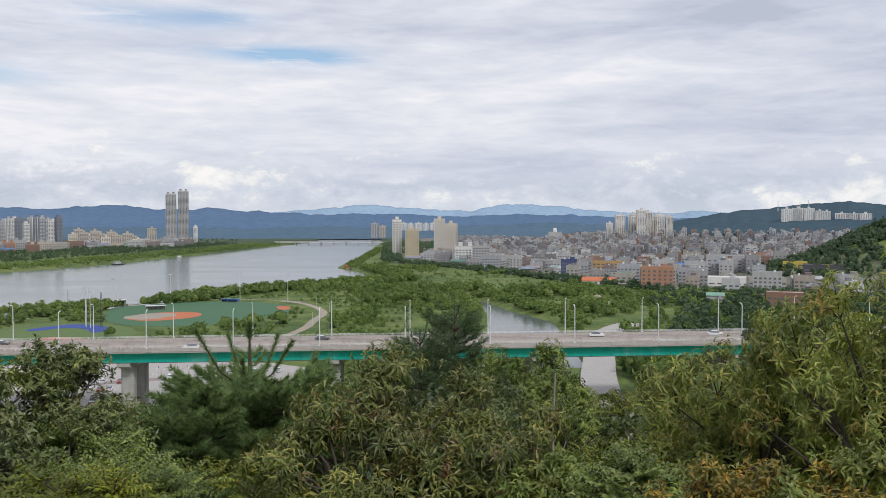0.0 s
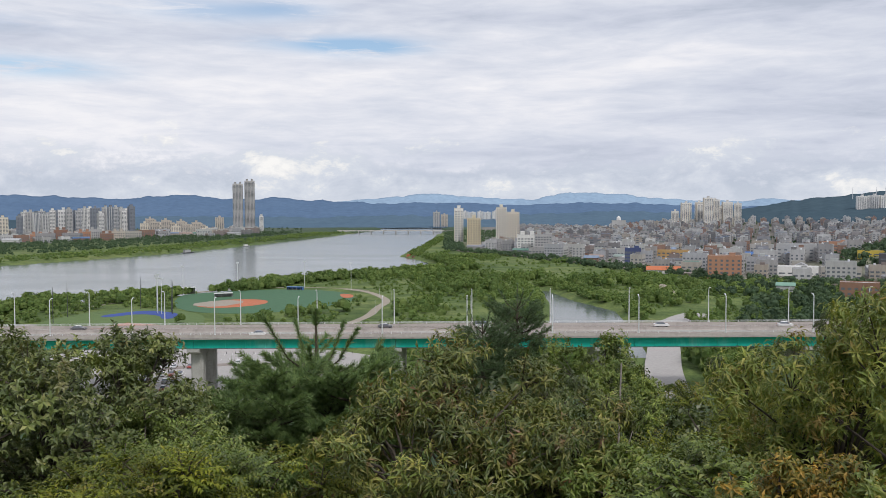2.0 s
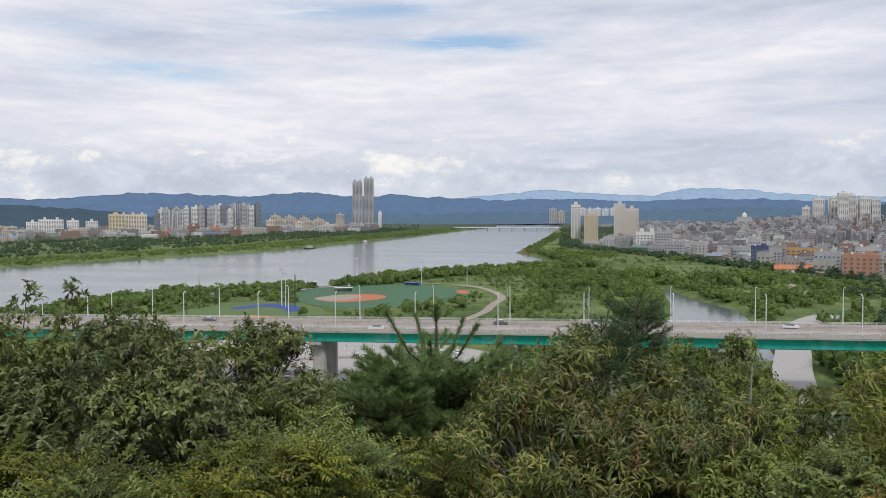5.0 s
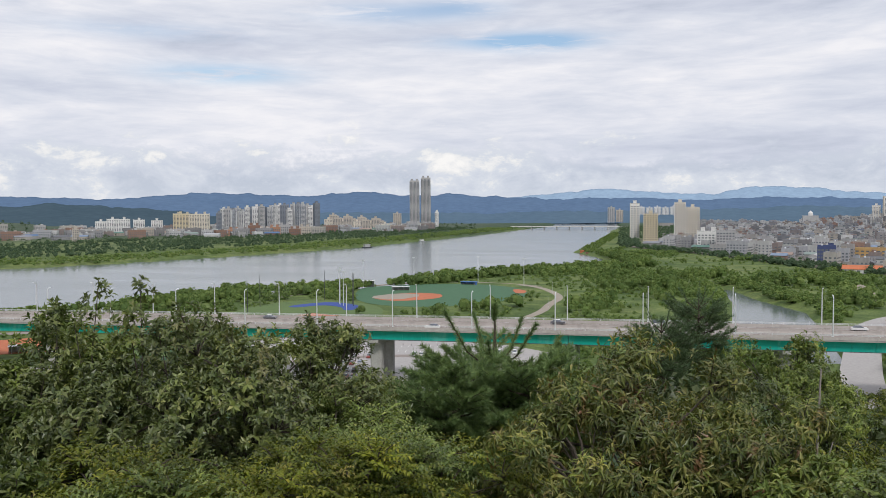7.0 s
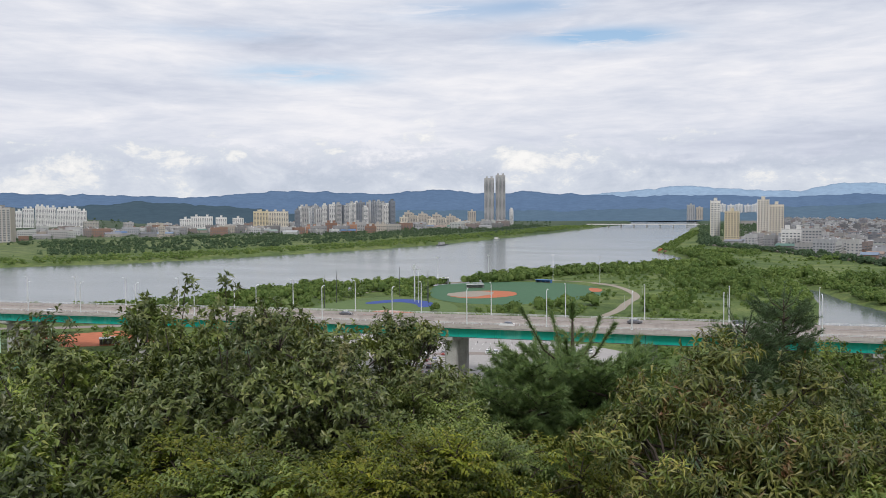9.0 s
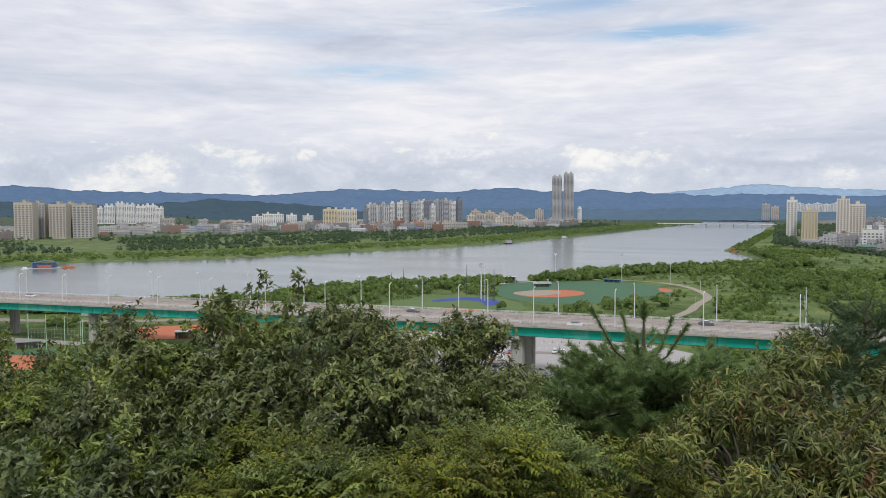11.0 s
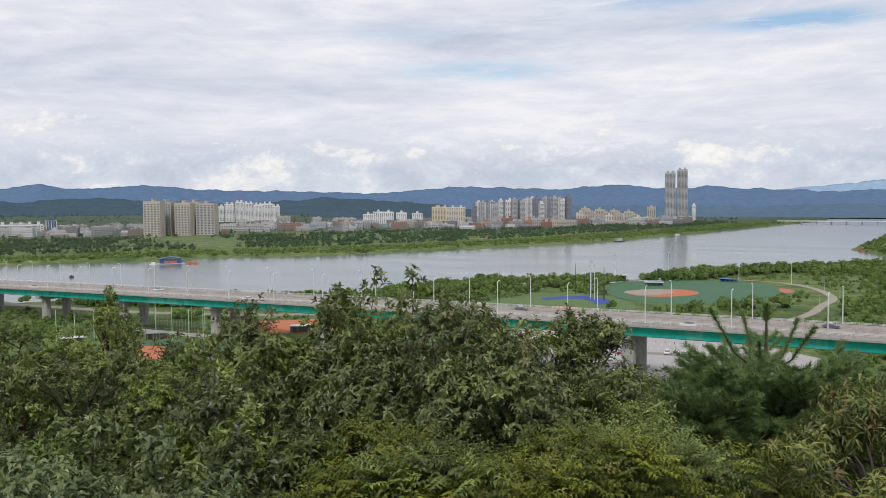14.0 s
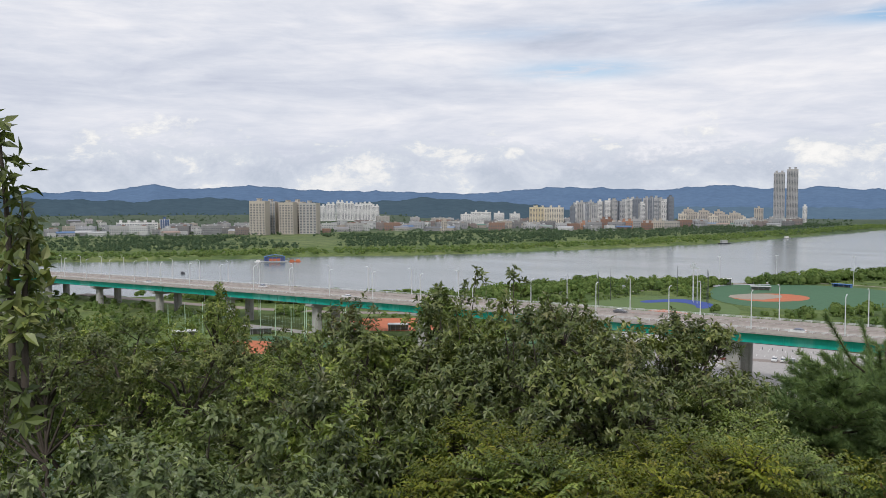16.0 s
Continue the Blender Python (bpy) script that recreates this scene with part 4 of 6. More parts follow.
for _i in range(8):
    _az = 30.6 - 5.4 * _i / 8
    apartment("market_block", _az, 1800 + 20 * (_i % 2), 24, 14, 14 + 4 * (_i % 3), 28, MAT[("orange_brick", "grey_render", "brown_brick", "beige_render")[_i % 4]], "lower brick and grey block before the estate", 6, group="lower blocks on the far bank", floor=3.3)
for _az, _h in ((36.6, 32), (37.5, 34), (38.2, 34), (38.9, 28), (35.5, 30)):
    apartment("white_block", _az, 2150, 26, 13, _h, 38, MAT["white_render"], "white apartment block on the far bank", 5)
apartment("blue_white_office", 60.9, 1800, 78, 24, 20, 61, MAT["white_render"], "long white office block with blue glass", 16, floor=4.2, wh=2.6, fin=MAT["white_render"])
apartment("blue_glass_office", 59.2, 1810, 18, 24, 26, 61, MAT["navy_glass"], "dark blue glass office block", 4, floor=4.0, fin=MAT["white_render"])
apartment("roadside_tower", 40.4, 1560, 10, 12, 24, 40, MAT["beige_render"], "narrow beige building before the far bank town", 3)
apartment("distant_block", 4.75, 3050, 26, 16, 62, 5, MAT["grey_render"], "grey block far up the river", 4)
apartment("distant_block", 4.2, 3060, 24, 16, 50, 5, MAT["beige_render"], "beige block far up the river", 4)
# landmarks in the town
def place(e, x, y, turn):
    e.matrix_basis = pose(x, y, float(height(np.array([x]), np.array([y]))[0]), 0, 0, turn)
    return e


place(low_building(27, 16, 19, 3.4, 4.4, 1.9, 1.7, True, MAT["orange_brick"], MAT["grey_roof"], "orange_brick_block", "orange-brown brick block with dark windows on the town's edge"), 186, 712, -16)
place(shed(30, 18, 3.4, 3, MAT["white_render"], MAT["orange_roof"], "orange_roofed_hall", "low hall with a bright orange roof"), 146, 770, -12)
place(low_building(17, 14, 17, 3.6, 3.4, 2.6, 2.2, True, MAT["blue_cladding"], MAT["grey_roof"], "navy_office", "dark blue clad office block in the town"), 138, 900, -10)
place(low_building(40, 16, 12, 3.6, 5, 3, 1.6, False, MAT["ochre_render"], MAT["grey_roof"], "ochre_block", "long ochre rendered block in the town"), 190, 960, -14)
place(shed(56, 26, 7, 3, MAT["dark_cladding"], MAT["blue_roof"], "blue_roofed_hall", "hall with a bright blue roof"), 300, 950, -20)
place(low_building(26, 12, 4.2, 3.0, 6, 4.5, 1.2, False, MAT["yellow_cladding"], MAT["white_roof"], "yellow_clad_store", "long yellow clad store with a pale roof"), 345, 800, -22)
place(low_building(34, 18, 6, 3.6, 6, 4, 1.4, False, MAT["dark_cladding"], MAT["grey_roof"], "dark_clad_store", "long dark clad store before the town"), 345, 745, -24)
place(low_building(44, 18, 7, 4.5, 7, 5, 1.2, False, MAT["white_render"], MAT["white_roof"], "white_store", "low white store before the town"), 262, 740, -20)
place(low_building(56, 24, 18, 3.6, 6, 3, 1.2, False, MAT["grey_render"], MAT["grey_roof"], "grey_factory", "large plain grey block in the town"), 320, 905, -20)
place(low_building(36, 20, 17, 3.6, 5, 3.4, 1.4, True, MAT["orange_brick"], MAT["white_roof"], "orange_banded_block", "orange banded block in the town"), 412, 1060, -22)
place(low_building(24, 12, 9, 3.4, 4, 2.2, 1.6, False, MAT["brown_brick"], MAT["white_roof"], "brown_brick_house", "flat-roofed brown brick house among the trees"), 236, 566, -22)
place(shed(12, 8, 5, 2, MAT["grey_render"], MAT["green_roof"], "green_roofed_hut", "small hut with a pale green roof"), 196, 590, -20)


def town():
    rng = np.random.default_rng(5)
    kinds = [low_building(w, d, h, 3.2, bay, ww, 1.5, hut, MAT["town_wall"], MAT["town_roof"]) for w, d, h, bay, ww, hut in
             ((14, 11, 9.5, 3.4, 1.7, True), (18, 12, 13, 3.6, 2.0, True), (12, 10, 6.6, 3.3, 1.6, False), (22, 13, 16, 3.4, 1.9, True), (16, 14, 10, 4.0, 2.6, True), (26, 14, 12.8, 3.6, 2.2, True), (13, 13, 16.5, 3.4, 1.8, True), (30, 16, 9.6, 4.2, 2.8, False))]
    kinds += [shed(w, d, h, 2.5, MAT["town_wall"], MAT["town_roof"], "town_shed", "low hall with a shallow gable roof") for w, d, h in ((24, 14, 5.5), (16, 10, 4.5))]
    taken = [(186, 712), (146, 770), (138, 900), (190, 960), (300, 950), (345, 800), (345, 745), (262, 740), (320, 905), (412, 1060), (280, 905), (360, 905), (300, 740), (320, 740), (380, 745), (325, 800), (365, 800)]
    turn = -17.0
    c, s = math.cos(radians(turn)), math.sin(radians(turn))
    spots = []
    u = -900.0
    while u < 2200:
        u += 23 if int(u) % 5 else 30
        v = 300.0
        while v < 3000:
            v += 19 if int(v) % 4 else 27
            uu, vv = u + rng.uniform(-3.5, 3.5), v + rng.uniform(-3, 3)
            x, y = uu * c - vv * s, uu * s + vv * c
            spots.append((x, y))
    spots = np.array(spots)
    r, az = np.hypot(*spots.T), np.degrees(np.arctan2(-spots[:, 0], spots[:, 1]))
    ok = inside(TOWN, spots[:, 0], spots[:, 1]) & (gap_to(LEVEE, spots[:, 0], spots[:, 1], False) > 24) & (az > -36) & (r < 2550)
    ok &= np.hypot((spots[:, 0] - 500) / 190, (spots[:, 1] - 790) / 170) > 1
    ok &= ~((az > -0.9) & (r > 1250)) & ~((az < -21) & (r > 1150) & (r < 1500) & (rng.random(len(az)) < 0.5))
    for tx, ty in taken:
        ok &= np.hypot(spots[:, 0] - tx, spots[:, 1] - ty) > 24
    spots, r, az = spots[ok], r[ok], az[ok]
    order = np.argsort(r)
    near, far = order[:290], order[290:]
    for k in near:
        if rng.random() < 0.13:
            continue
        x, y = spots[k]
        i = int(rng.integers(len(kinds)))
        m = pose(x, y, float(height(np.array([x]), np.array([y]))[0]), 0, 0, turn + 90 * int(rng.integers(4)) + rng.uniform(-4, 4))
        copy_thing(kinds[i], m)
    for i, e in enumerate(kinds):
        x, y = spots[far[i * 3]]
        place(e, x, y, turn)
    far = far[30:]
    far = far[rng.random(len(far)) < np.where(r[far] > 1700, 0.78, 0.85)]
    x, y = spots[far].T
    z = height(x, y)
    n = len(far)
    w, d, h = rng.uniform(10, 20, n), rng.uniform(9, 13, n), rng.choice([6.4, 9.6, 9.6, 12.8, 12.8, 16, 19], n)
    tn = turn + 90 * rng.integers(0, 2, n)
    town_thing = thing("distant_town", label="dense distant town of flat-roofed low buildings", category="town", kind="stuff")
    part("town_walls", mesh_from("town_walls", *boxes(np.stack([x, y, z - 3, w, d, h + 3.6, tn], 1)), MAT["far_wall"]), town_thing, kind="stuff")
    part("town_roofs", mesh_from("town_roofs", *boxes(np.stack([x, y, z + h + 0.604, w - 0.6, d - 0.6, np.full(n, 0.3), tn], 1)), MAT["far_roof"]), town_thing, kind="stuff")
    hx, hy = x + rng.uniform(-2, 2, n), y + rng.uniform(-2, 2, n)
    part("roof_huts", mesh_from("roof_huts", *boxes(np.stack([hx, hy, z + h + 0.9, w * 0.3, d * 0.4, rng.uniform(1.5, 3, n), tn], 1)), MAT["far_wall"]), town_thing, kind="stuff")
    rows = []
    for q in range(n):
        for fl in range(int(h[q] / 3.2)):
            cs, sn = math.cos(radians(tn[q])), math.sin(radians(tn[q]))
            for ix in (-0.26, 0.26):
                rows.append((x[q] + ix * w[q] * cs, y[q] + ix * w[q] * sn, z[q] + 1.2 + 3.2 * fl, w[q] * 0.26, d[q] + 0.3, 1.4, tn[q]))
            rows.append((x[q], y[q], z[q] + 1.2 + 3.2 * fl, w[q] + 0.3, d[q] * 0.3, 1.4, tn[q]))
    part("town_windows", mesh_from("town_windows", *boxes(rows), MAT["glass"]), town_thing, kind="stuff")


town()


def far_bank_houses():
    rng = np.random.default_rng(9)
    kinds = [low_building(w, d, h, 3.2, 3.6, 1.9, 1.5, hut, MAT["town_wall"], MAT["town_roof"], "far_bank_building", "low rendered building on the far bank", "low buildings on the far bank") for w, d, h, hut in ((18, 12, 10, True), (24, 12, 13, True), (14, 11, 7, False), (34, 14, 16, True))]
    kinds += [shed(30, 16, 6, 3, MAT["town_wall"], MAT["town_roof"], "far_bank_shed", "low hall on the far bank", "low buildings on the far bank")]
    first = [True] * len(kinds)
    n = 0
    while n < 300:
        az, d = rng.uniform(17, 66), 0
        lo = float(np.interp(az, [17, 22, 30, 36, 45, 55, 66], [2050, 1900, 1700, 1720, 1700, 1560, 1560]))
        d = lo + abs(rng.normal(0, 260))
        if 45 < az < 49.4 and d > 2100 or d > 2700:
            continue
        x, y = (float(q) for q in polar(az, d))
        i = int(rng.integers(len(kinds)))
        m = pose(x, y, float(height(np.array([x]), np.array([y]))[0]), 0, 0, az + rng.uniform(-25, 25))
        if first[i]:
            kinds[i].matrix_basis, first[i] = m, False
        else:
            copy_thing(kinds[i], m)
        n += 1


far_bank_houses()


def far_bridge():
    """The low bridge far up the river."""
    e = thing("far_bridge", (-305, 2290, 0), 0, "long low concrete bridge far up the river", "bridge")
    part("deck", mesh_from("deck", *boxes([(0, 0, 6.4, 330, 12, 1.6, 0)]), MAT["white_render"]), e)
    for y in (-5.8, 5.8):
        part("parapet", mesh_from("parapet", *boxes([(0, y, 8.004, 330, 0.4, 1.0, 0)]), MAT["barrier"]), e)
    for k in range(9):
        part("pier", mesh_from("pier", *boxes([(-140 + 35 * k, 0, -2, 2.4, 9, 8.396, 0), (-140 + 35 * k, 0, 5.4, 3.2, 11.5, 0.99, 0)]), MAT["concrete"]), e)


far_bridge()


# ---------------------------------------------------------------- trees and shrubs
def leaf_set(base, way, normal, length, width, droop=0.25, fold=0.25):
    """Leaves as folded, drooping blades: five points and four triangles each."""
    n = len(base)
    way = way / (np.linalg.norm(way, axis=1)[:, None] + 1e-9)
    side = np.cross(way, normal)
    side /= np.linalg.norm(side, axis=1)[:, None] + 1e-9
    up = np.cross(side, way)
    L, W = length[:, None], width[:, None]
    mid = base + way * L * 0.48
    tip = base + way * L - up * L * droop
    v = np.stack([base, mid - side * W / 2 + up * W * fold, mid, mid + side * W / 2 + up * W * fold, tip], 1).reshape(-1, 3)
    f = (np.array([(0, 2, 1), (0, 3, 2), (1, 2, 4), (2, 3, 4)])[None] + (np.arange(n) * 5)[:, None, None]).reshape(-1, 3)
    return v, f


def clump_set(base, way, normal, length, width):
    """Leaf clumps for trees further off: one bent four-sided blade each."""
    n = len(base)
    way = way / (np.linalg.norm(way, axis=1)[:, None] + 1e-9)
    side = np.cross(way, normal)
    side /= np.linalg.norm(side, axis=1)[:, None] + 1e-9
    up = np.cross(side, way)
    L, W = length[:, None], width[:, None]
    mid = base + way * L * 0.5
    v = np.stack([base, mid + side * W / 2 + up * W * 0.15, base + way * L - up * L * 0.15, mid - side * W / 2 + up * W * 0.15], 1).reshape(-1, 3)
    return v, np.arange(4 * n).reshape(-1, 4)


def rand_dirs(rng, n):
    v = rng.normal(size=(n, 3))
    return v / np.linalg.norm(v, axis=1)[:, None]


def lobes(rng, r, rz, count, spread=0.62):
    """A crown as overlapping lobes: centres and radii."""
    c = rand_dirs(rng, count) * rng.uniform(0.35, 1.0, (count, 1)) ** 0.5 * spread
    c *= np.array([r, r, rz])
    k = rng.uniform(0.34, 0.52, count)
    return c, k


def crown_tips(rng, r, rz, count, lobe_count=11):
    """Twig ends spread through the outer shell of the lobes, and the way each one grows."""
    c, k = lobes(rng, r, rz, lobe_count)
    i = rng.integers(lobe_count, size=count)
    d = rand_dirs(rng, count)
    d[:, 2] = np.abs(d[:, 2]) * 0.9 - 0.25 * (rng.random(count) < 0.4)
    d /= np.linalg.norm(d, axis=1)[:, None]
    rad = rng.uniform(0.55, 1.05, count)[:, None] ** 0.7 * k[i][:, None]
    return c[i] + d * rad * np.array([r, r, rz]), d, c


def bough_tips(rng, r, rz, count, boughs):
    """Twig ends on many separate boughs set round a crown, with gaps of shade between them."""
    c = rand_dirs(rng, boughs)
    c[:, 2] = np.where(c[:, 2] < -0.45, -c[:, 2], c[:, 2])
    out = c * rng.uniform(0.52, 0.86, (boughs, 1))
    k = rng.uniform(0.17, 0.31, boughs)
    out[:3] *= 0.35
    k[:3] = 0.42
    i = rng.choice(boughs, size=count, p=k ** 2 / (k ** 2).sum())
    d = rand_dirs(rng, count) + 0.75 * c[i] + np.array([0, 0, 0.35])
    d /= np.linalg.norm(d, axis=1)[:, None]
    size = np.array([r, r, rz])
    t = (out[i] + d * rng.uniform(0.5, 1.15, (count, 1)) * k[i][:, None]) * size
    return t, d, out * size, i


def frames(d):
    """Two directions square to each d."""
    a = np.cross(d, np.where(np.abs(d[:, 2:]) < 0.9, np.array([[0, 0, 1.0]]), np.array([[1.0, 0, 0]])))
    a /= np.linalg.norm(a, axis=1)[:, None] + 1e-9
    return a, np.cross(d, a)


def twig_leaves(rng, t, d, per, leaf, style, cluster, droop):
    """The leaves of each twig end: a star of leaves, or two rows along an arching twig."""
    m = len(t)
    n = m * per
    tt, dd = np.repeat(t, per, 0), np.repeat(d, per, 0)
    q = np.tile(np.arange(per), m)
    if style == "star":
        a, b = frames(dd)
        phi = q * 2.39996 + np.repeat(rng.uniform(0, 6.28, m), per) + rng.normal(0, 0.25, n)
        th = rng.uniform(0.55, 1.75, n)
        way = dd * np.cos(th)[:, None] + (a * np.cos(phi)[:, None] + b * np.sin(phi)[:, None]) * np.sin(th)[:, None]
        way[:, 2] -= droop * 0.35
        base = tt - dd * (rng.uniform(0, 1, (n, 1)) ** 1.5) * cluster
        nor = dd + np.array([0, 0, 0.6]) + rand_dirs(rng, n) * 0.25
    else:
        flat = dd * np.array([1, 1, 0.55])
        flat /= np.linalg.norm(flat, axis=1)[:, None] + 1e-9
        k = ((q + 0.5) / per)[:, None]
        side = np.cross(flat, np.array([[0, 0, 1.0]]) + np.repeat(rand_dirs(rng, m), per, 0) * 0.35)
        side /= np.linalg.norm(side, axis=1)[:, None] + 1e-9
        base = tt + flat * (k - 0.6) * cluster * 2.2 - np.array([0, 0, 1.0]) * (k ** 2) * cluster * droop
        way = side * np.where(q % 2, 1.0, -1.0)[:, None] + flat * 0.75 + rand_dirs(rng, n) * 0.2
        nor = np.array([0, 0, 1.0]) + dd * 0.4 + rand_dirs(rng, n) * 0.2
    return base, way, nor, leaf * rng.uniform(0.65, 1.2, n)


def leafy_mesh(rng, t, d, per, leaf, leaf_w, style, cluster, droop, mat, bough):
    base, way, nor, ln = twig_leaves(rng, t, d, per, leaf, style, cluster, droop)
    me = mesh_from("crown", *leaf_set(base, way, nor, ln, ln * leaf_w, droop), mat)
    whose = rng.normal(0.42, 0.24, int(bough.max()) + 1)[bough]
    tone = np.clip(0.72 * whose + 0.28 * rng.normal(0.42, 0.42, len(t)), 0, 1)
    me.attributes.new("spray", "FLOAT", "POINT").data.foreach_set("value", np.repeat(np.repeat(tone, per), 5).astype(np.float32))
    return me


def tree(name, az, dist, top, spread, tall, leaf, mat, label, tips=420, per=12, seed=0, bark="bark", droop=0.3, leaf_w=0.35, cluster=0.16, boughs=24, group="", at=None, spikes=(), girth=1.0, style="star"):
    """A broadleaved tree: trunk, limbs and a crown of leafy boughs. top: elevation of its crown's top in degrees."""
    rng = np.random.default_rng(seed + 100)
    x, y = (float(q) for q in (polar(az, dist) if at is None else at))
    gz = float(height(np.array([x]), np.array([y]))[0])
    ztop = EYE + dist * math.tan(radians(top))
    H = max(ztop - gz, 1.5)
    e = thing(name, (x, y, gz), 0, label, "tree", group)
    rz = tall / 2
    cz = H - rz
    t, d, c, which = bough_tips(rng, spread, rz, tips, boughs)
    t[:, 2] += cz
    c = c + np.array([0, 0, cz])
    # trunk and limbs
    bend = rng.uniform(-0.25, 0.25, 2)
    z0 = -0.4
    trunk = [(bend[0] * math.sin(q * 2.2), bend[1] * math.sin(q * 1.7), z0 + (H * 0.86 - z0) * q) for q in np.linspace(0, 1, 8)]
    r0 = (0.012 + 0.012 * H) * girth
    pieces = [tube(trunk, np.linspace(r0, r0 * 0.15, 8), 8)]
    for q in c:
        zs = max(0.2, min(H * 0.8, q[2] - rng.uniform(0.5, 1.0) * rz * 0.7))
        k = (zs - z0) / (H * 0.86 - z0)
        s = np.array([np.interp(k, np.linspace(0, 1, 8), [p[i] for p in trunk]) for i in range(3)])
        m = (s + q) / 2 + np.array([0, 0, 0.12 * spread])
        pieces.append(tube([s, m, q], [r0 * 0.30, r0 * 0.20, r0 * 0.07], 6))
    for q in range(0, tips, 8):
        pieces.append(tube([c[which[q]], (c[which[q]] + t[q]) / 2 + np.array([0, 0, 0.04]), t[q]], [0.011 * min(1, girth), 0.007 * min(1, girth), 0.004 * min(1, girth)], 4, False))
    for sx, sy, sz in spikes:                      # leafy shoots above the crown
        lean = rng.uniform(-0.16, 0.16, 2)
        pieces.append(tube([(sx * 0.8, sy * 0.8, cz), (sx, sy, cz + sz * 0.6), (sx + lean[0], sy + lean[1], cz + sz)], [0.014, 0.010, 0.004], 5, False))
        m = 40
        zz = np.linspace(0.40, 1.0, m)
        off = rand_dirs(rng, m) * np.array([1, 1, 0.3]) * (0.04 + 0.50 * min(1.0, spread) * (1 - zz) ** 0.45)[:, None]
        lift = np.clip((zz - 0.6) / 0.4, 0, 1)[:, None] * np.array([[*lean, 0]])
        t = np.concatenate([t, np.array([[sx, sy, cz]]) + off + lift + np.stack([zz * 0, zz * 0, zz * sz], 1)])
        which = np.concatenate([which, np.full(m, rng.integers(boughs))])
        d = np.concatenate([d, off / (np.linalg.norm(off, axis=1)[:, None] + 1e-6) + np.array([0, 0, 0.7])])
    d /= np.linalg.norm(d, axis=1)[:, None]
    part("trunk", mesh_from("trunk", *join(*pieces), MAT[bark], True), e)
    part("crown", leafy_mesh(rng, t, d, per, leaf, leaf_w, style, cluster, droop, mat, which), e)
    return e


def pine(name, az, dist, top, spread, tall, mat, label, seed=0, needle=0.125, wide=0.0050, fine=1.0, leader=1.15, lift=1.0):
    """A pine: a bare leader with a tuft over whorls of rising branches, each a bottle brush of needles."""
    rng = np.random.default_rng(seed)
    x, y = (float(q) for q in polar(az, dist))
    gz = float(height(np.array([x]), np.array([y]))[0])
    H = EYE + dist * math.tan(radians(top)) - gz
    e = thing(name, (x, y, gz), 0, label, "pine tree")
    pieces = [tube([(0, 0, -0.3), (0.06, 0, H * 0.35), (0.0, 0.05, H * 0.7), (0, 0, H)], [0.02 * H, 0.016 * H, 0.009 * H, 0.010], 8)]
    bn, bw, bl = [], [], []

    def brush(p, q, density, long):
        p, q = np.asarray(p, float), np.asarray(q, float)
        span = float(np.linalg.norm(q - p))
        count = max(12, int(span * density * fine))
        a = (q - p) / (span + 1e-9)
        w = rand_dirs(rng, count)
        w -= a * (w @ a)[:, None]
        w /= np.linalg.norm(w, axis=1)[:, None] + 1e-9
        bn.append(p + (q - p) * rng.uniform(0.0, 1.0, (count, 1)))
        bw.append(w * 0.75 + a * rng.uniform(0.45, 1.0, (count, 1)))
        bl.append(long * rng.uniform(0.7, 1.15, count))

    def shoot(p, a, rise, L, twigs):
        """A branch that curves up, with side twigs."""
        way = np.array([math.cos(a), math.sin(a), 0.0])
        mid = p + way * L * 0.5 + np.array([0, 0, rise * L * 0.38])
        end = p + way * L * 0.86 + np.array([0, 0, rise * L])
        pieces.append(tube([p, mid, end], [0.022, 0.014, 0.007], 5, False))
        brush(p + (mid - p) * 0.45, mid, 260, needle * 0.9)
        brush(mid, end, 620 if not twigs else 900, needle * 0.9)
        tip = end + (end - mid) / np.linalg.norm(end - mid) * 0.12
        brush(end, tip, 1100, needle * 0.8)
        for s in np.linspace(0.30, 0.95, twigs):
            o = p + (mid - p) * s * 2 if s < 0.5 else mid + (end - mid) * (s * 2 - 1)
            for sgn in (-1, 1):
                ang = a + sgn * rng.uniform(0.5, 1.0)
                ll = L * 0.36 * (1.2 - s * 0.7) + 0.10
                q = o + np.array([math.cos(ang), math.sin(ang), rng.uniform(0.25, 0.8)]) * ll
                pieces.append(tube([o, q], [0.009, 0.004], 4, False))
                brush(o + (q - o) * 0.2, q, 700, needle)

    brush((0, 0, H - 0.26), (0, 0, H + 0.03), 1800, needle * 1.1)
    brush((0, 0, H - leader), (0, 0, H - 0.26), 320, needle * 0.7)
    z, w = H - leader, 0
    while z > H - tall:
        u = (H - leader - z) / max(0.1, tall - leader)
        reach = 0.95 + (spread - 0.95) * min(1.0, u * 3.4) ** 0.6
        rise = lift * (0.95 if w == 0 else 0.75 - 0.6 * min(1.0, u * 1.6))
        for b in range(7 if w else 5):
            a = b * (6.2832 / (7 if w else 5)) + w * 0.7 + rng.uniform(-0.3, 0.3)
            shoot(np.array([0, 0, z + rng.uniform(-0.08, 0.08)]), a, rise + rng.uniform(-0.12, 0.12), reach * rng.uniform(0.75, 1.1), (0 if lift > 0.9 else 4) if not w else 6)
        z -= 0.36 if w else 0.45
        w += 1
    part("trunk", mesh_from("trunk", *join(*pieces), MAT["bark_pine"], True), e)
    base, way, ln = np.concatenate(bn), np.concatenate(bw), np.concatenate(bl)
    n = len(base)
    way /= np.linalg.norm(way, axis=1)[:, None]
    side = np.cross(way, rand_dirs(rng, n))
    side /= np.linalg.norm(side, axis=1)[:, None] + 1e-9
    v = np.stack([base - side * wide, base + side * wide, base + way * ln[:, None]], 1).reshape(-1, 3)
